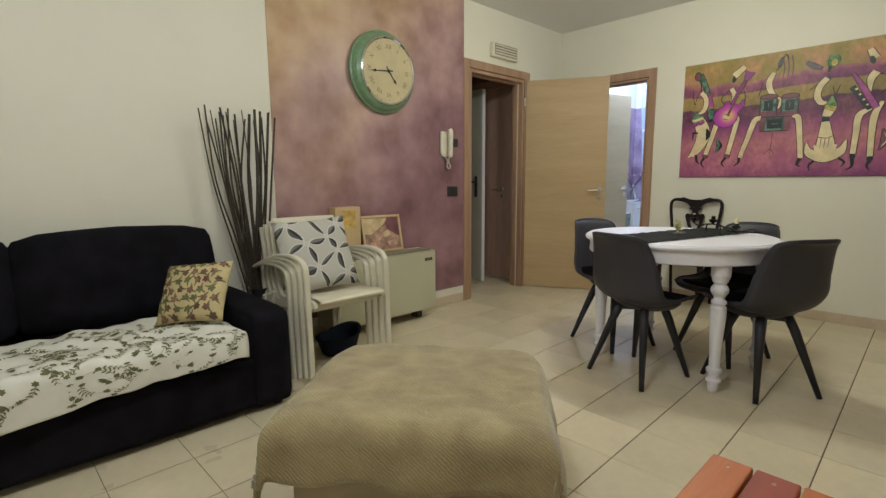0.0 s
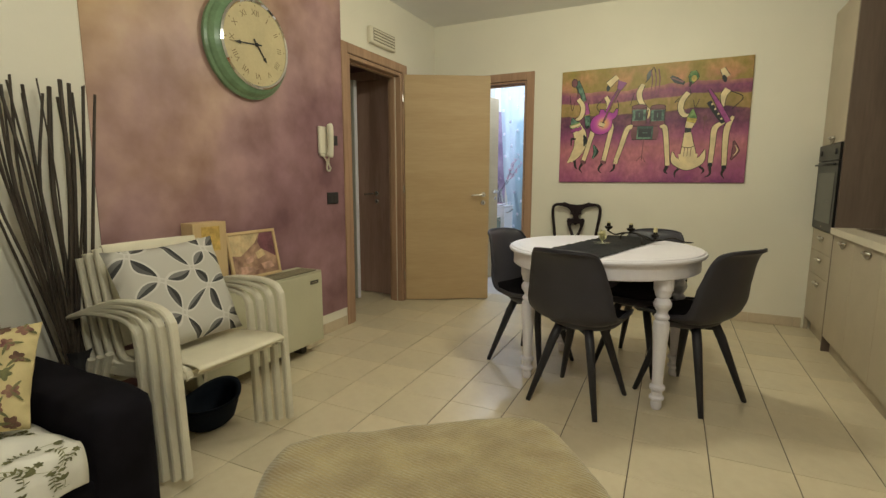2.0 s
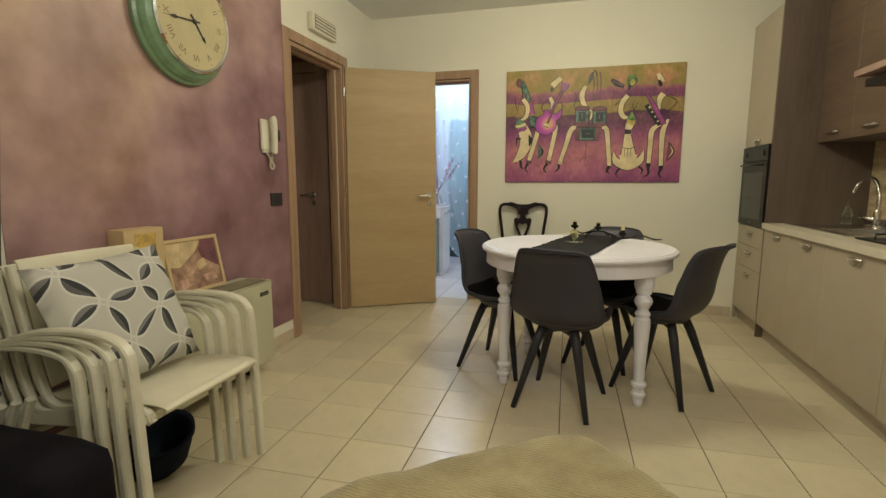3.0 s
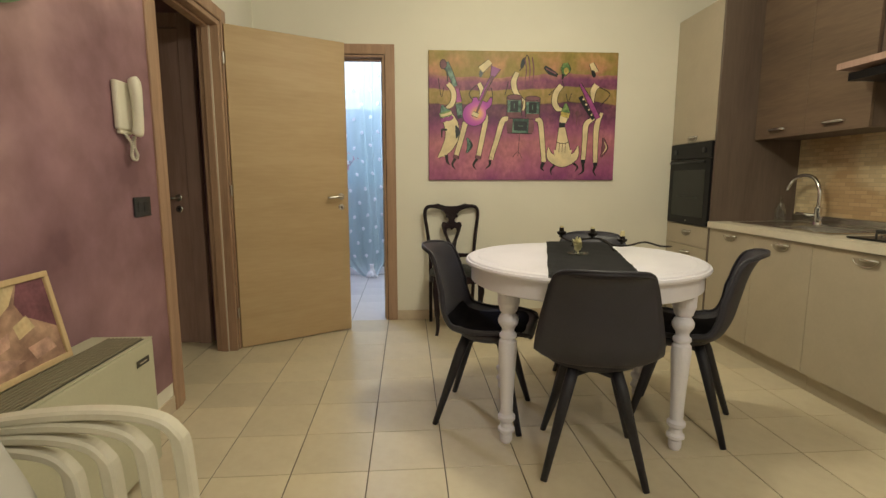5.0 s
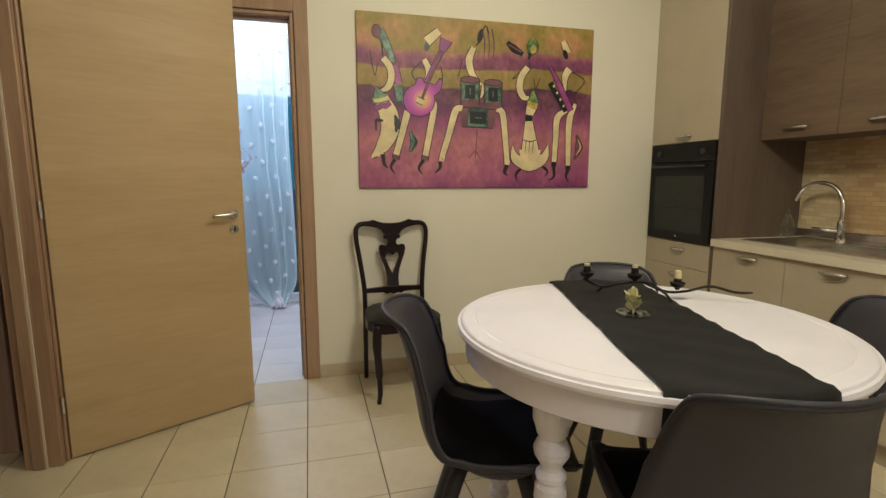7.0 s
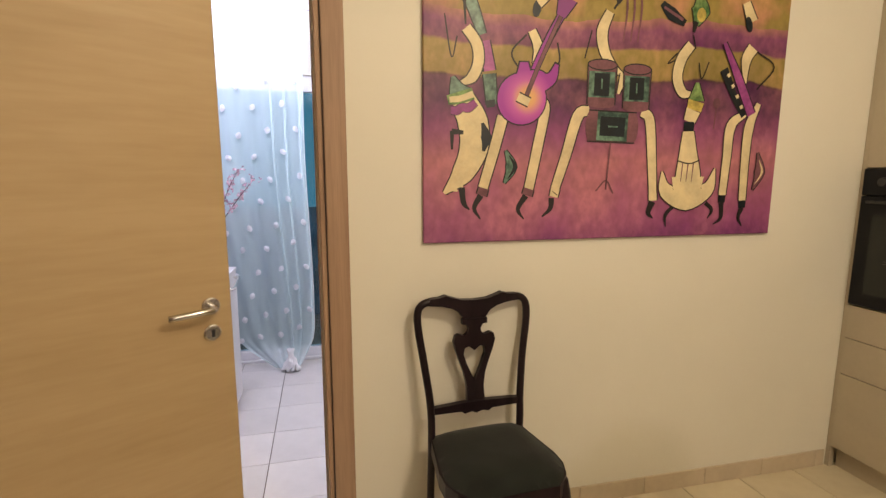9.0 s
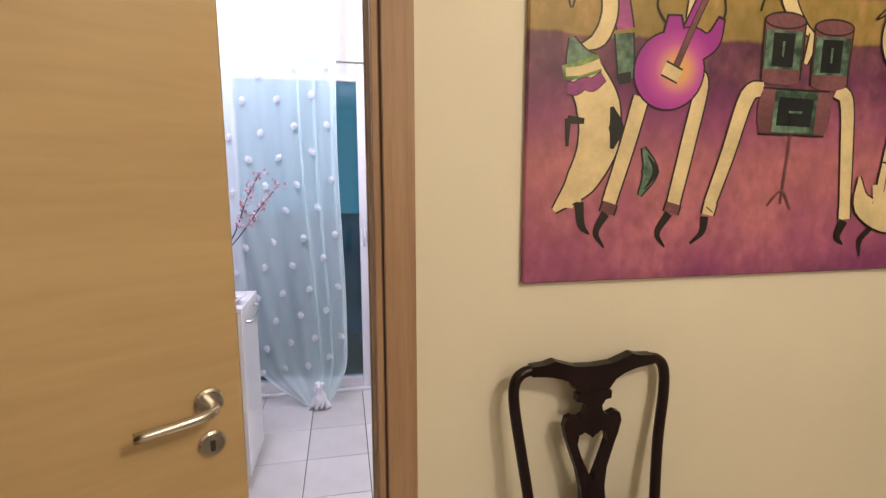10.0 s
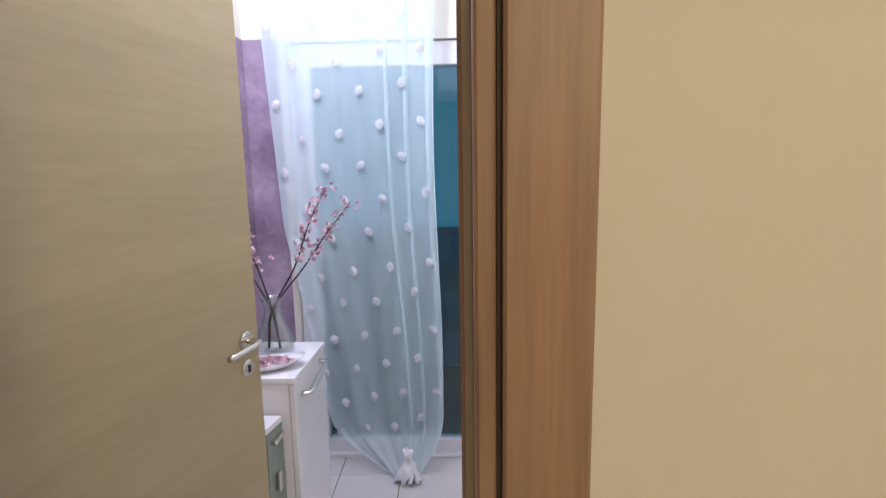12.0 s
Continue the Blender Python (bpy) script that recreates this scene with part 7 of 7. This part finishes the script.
d = part("door", box((BCX - 0.018, 5.932, 0.062), (BCX, 6.248, BCZ - 0.022), 0.002, 1), M_GLOSSWHITE, cab)
part("handle", tube(arc([(BCX, 5.99, BCZ - 0.075), (BCX + 0.026, 6.0, BCZ - 0.075), (BCX + 0.028, 6.09, BCZ - 0.062), (BCX + 0.026, 6.18, BCZ - 0.05), (BCX, 6.19, BCZ - 0.05)], 4), 0.007, 8, 1.6), M_STEEL, d, "grey bar handle", True)
part("plinth", box((BX0 + 0.03, 5.94, 0.0), (BCX - 0.03, 6.24, 0.059)), M_GLOSSWHITE, cab)
M_FROST = material("grey_green_glass", (0.20, 0.25, 0.22), 0.12, spread=0.15, scale=3, grain=30, bump=0.0)
unit = thing("vanity_unit", "grey-green glass fronted bathroom unit with pale rim", "cabinet")
VAN = [(BX0 + 0.02, 5.40), (-2.775, 5.40), (-2.672, 5.82), (-2.606, 5.832), (-2.592, 5.915), (BX0 + 0.02, 5.915)]
part("body", prism(VAN, 0.06, 0.694, "z", 0.003), M_FROST, unit)
part("rim", prism(VAN, 0.695, 0.712, "z", 0.003), M_GLOSSWHITE, unit, "white top rim")
part("lip", box((-2.600, 5.845, 0.655), (-2.583, 5.912, 0.669), 0.003, 1), M_STEEL, unit, "steel edge strip")
part("latch", box((-2.599, 5.86, 0.50), (-2.586, 5.88, 0.56), 0.003, 1), M_STEEL, unit)
part("foot", box((BX0 + 0.05, 5.42, 0.0), (-2.80, 5.90, 0.059)), M_GLOSSWHITE, unit)
vase = thing("glass_vase", "clear glass vase with pink blossom branches", "vase", (-2.685, 6.13, BCZ + 0.001))
part("glass", lathe([(0.045, 0.0), (0.062, 0.012), (0.066, 0.04), (0.050, 0.085), (0.030, 0.13), (0.028, 0.17), (0.036, 0.20), (0.032, 0.20), (0.0245, 0.17), (0.0265, 0.13), (0.046, 0.085), (0.061, 0.04), (0.057, 0.016), (0.04, 0.006)], 32), M_CLEAR, vase, smooth=True)
M_TWIG = material("plum_branch", (0.05, 0.03, 0.035), 0.7, spread=0.3, grain=60)
M_BLOSSOM = material("pink_blossom", (0.42, 0.20, 0.27), 0.7, spread=0.25, scale=40, grain=120, other=(0.66, 0.44, 0.50))
rnd = random.Random(5)
for k, (tx, ty, tz) in enumerate(((0.285, -0.02, 0.51), (0.20, 0.02, 0.56), (-0.17, -0.03, 0.50), (-0.11, 0.03, 0.44))):
    s = -1 if tx > 0 else 1
    p = arc([(s * 0.02, 0, 0.02), (0.0, 0, 0.15), (tx * 0.42, ty * 0.4, 0.30), (tx * 0.7, ty * 0.7, tz * 0.80), (tx, ty, tz)], 6)
    br = part("branch", tube(p, [0.0042 * (1 - 0.65 * i / (len(p) - 1)) for i in range(len(p))], 6), M_TWIG, vase, "dark blossom branch", True)
    bm = bmesh.new()
    for q in p[13:]:
        for _ in range(5):
            c = q + Vector((rnd.gauss(0, 0.012), rnd.gauss(0, 0.012), rnd.gauss(0, 0.012)))
            r = rnd.uniform(0.006, 0.0125)
            for _p in range(5):
                d = Vector((rnd.gauss(0, 1), rnd.gauss(0, 1), rnd.gauss(0, 1))).normalized()
                e = d.orthogonal().normalized()
                vs = [bm.verts.new(c + d * r * a + e * r * b) for a, b in ((0, 0), (0.6, 0.5), (1.2, 0), (0.6, -0.5))]
                bm.faces.new(vs)
    part("blossom", bm, M_BLOSSOM, br, "small pink blossoms")
dish = thing("petal_dish", "white leaf-shaped dish filled with pink petals", "dish", (-2.66, 6.00, BCZ + 0.001), 18)
bm = lathe([(0.05, 0.0), (0.075, 0.008), (0.10, 0.022), (0.102, 0.025), (0.075, 0.014), (0.045, 0.006)], 32)
for v in bm.verts:
    v.co.x *= 1.15
    v.co.y *= 0.55
    v.co.z += 0.9 * max(0.0, v.co.x) ** 2
part("bowl", bm, M_GLOSSWHITE, dish, smooth=True)
bm = bmesh.new()
for _ in range(120):
    a, r = rnd.uniform(0, 6.28), rnd.uniform(0, 1) ** 0.5
    c = Vector((0.085 * r * math.cos(a), 0.04 * r * math.sin(a), 0.012 + 0.02 * (1 - r) + rnd.uniform(0, 0.008)))
    d = Vector((rnd.gauss(0, 1), rnd.gauss(0, 1), rnd.gauss(0, 0.6))).normalized()
    e = d.orthogonal().normalized()
    bm.faces.new([bm.verts.new(c + d * 0.010 * x + e * 0.010 * y) for x, y in ((-1, 0), (0, 0.7), (1, 0), (0, -0.7))])
part("petals", bm, M_BLOSSOM, dish, "pink petals")

# ---- floor tiles ----


def tile_material(name="cream_floor_tile", base=(0.67, 0.585, 0.42)):
    m = material(name, base, 0.28, spread=0.07, scale=3.0, grain=28, bump=0.015)
    t = m.node_tree
    n, l = t.nodes, t.links
    b = n["Principled BSDF"]
    info, hsv = n.new("ShaderNodeObjectInfo"), n.new("ShaderNodeHueSaturation")
    mr = n.new("ShaderNodeMapRange")
    mr.inputs["To Min"].default_value, mr.inputs["To Max"].default_value = 0.93, 1.06
    l.new(info.outputs["Random"], mr.inputs["Value"])
    l.new(mr.outputs[0], hsv.inputs["Value"])
    src = b.inputs["Base Color"].links[0].from_socket
    l.new(src, hsv.inputs["Color"])
    l.new(hsv.outputs[0], b.inputs["Base Color"])
    rg, rm = n.new("ShaderNodeTexNoise"), n.new("ShaderNodeMapRange")
    rg.inputs["Scale"].default_value = 5.0
    rm.inputs["To Min"].default_value, rm.inputs["To Max"].default_value = 0.2, 0.42
    co = n.new("ShaderNodeTexCoord")
    l.new(co.outputs["Object"], rg.inputs["Vector"])
    l.new(rg.outputs["Fac"], rm.inputs["Value"])
    l.new(rm.outputs[0], b.inputs["Roughness"])
    return m


M_TILE = tile_material()
# the tiles are laid one degree off the walls; the joints along the room are the wider ones
PX, PY, TX0, TY0, SKEW = 0.2962, 0.2958, -2.283, 3.161, 1.03
LAID = pose(TX0, TY0, 0, 0, 0, SKEW)
tile_mesh = bpy.data.meshes.new("tile")
bm = bmesh.new()
add_box(bm, (0.0022, 0.0014, -0.0035), (PX - 0.0022, PY - 0.0014, 0.0))
bmesh.ops.bevel(bm, geom=[e for e in bm.edges if all(v.co.z > -0.001 for v in e.verts)], offset=0.0012, segments=1, affect="EDGES")
bm.to_mesh(tile_mesh)
bm.free()
tile_mesh.materials.append(M_TILE)
# Tiles past the bathroom doorway use a paler colour than the room's.
bath_mesh = tile_mesh.copy()
bath_mesh.materials[0] = tile_material("paler_bathroom_tile", (0.74, 0.71, 0.68))
rest = bmesh.new()
for i in range(-9, 12):
    for j in range(-18, 14):
        x, y = (LAID @ Vector((i * PX, j * PY, 0)))[:2]
        hall = 2.9 < y < 4.9
        if x > EX - 0.12 or x < -4.75 or y > BY1 - 0.10 or y < SY - 0.3 or (x + PX < WX and not hall) or (y > NY + T and x > BX1):
            continue
        near = -3.3 < x < 0.25 and 1.0 < y < 6.75 and not (y > NY + 0.05 and x > -1.2)
        if near:
            ob = new("tile", bath_mesh if y > NY - 0.06 else tile_mesh)
            ob.matrix_world = pose(x, y, 0, 0, 0, SKEW)
            ob.parent = floor_slab
        else:
            add_box(rest, (0.0022, 0.0014, -0.0035), (PX - 0.0022, PY - 0.0014, 0.0), m=pose(x, y, 0, 0, 0, SKEW))
tagged(part("outer_tiles", rest, M_TILE, floor_slab), kind="stuff")
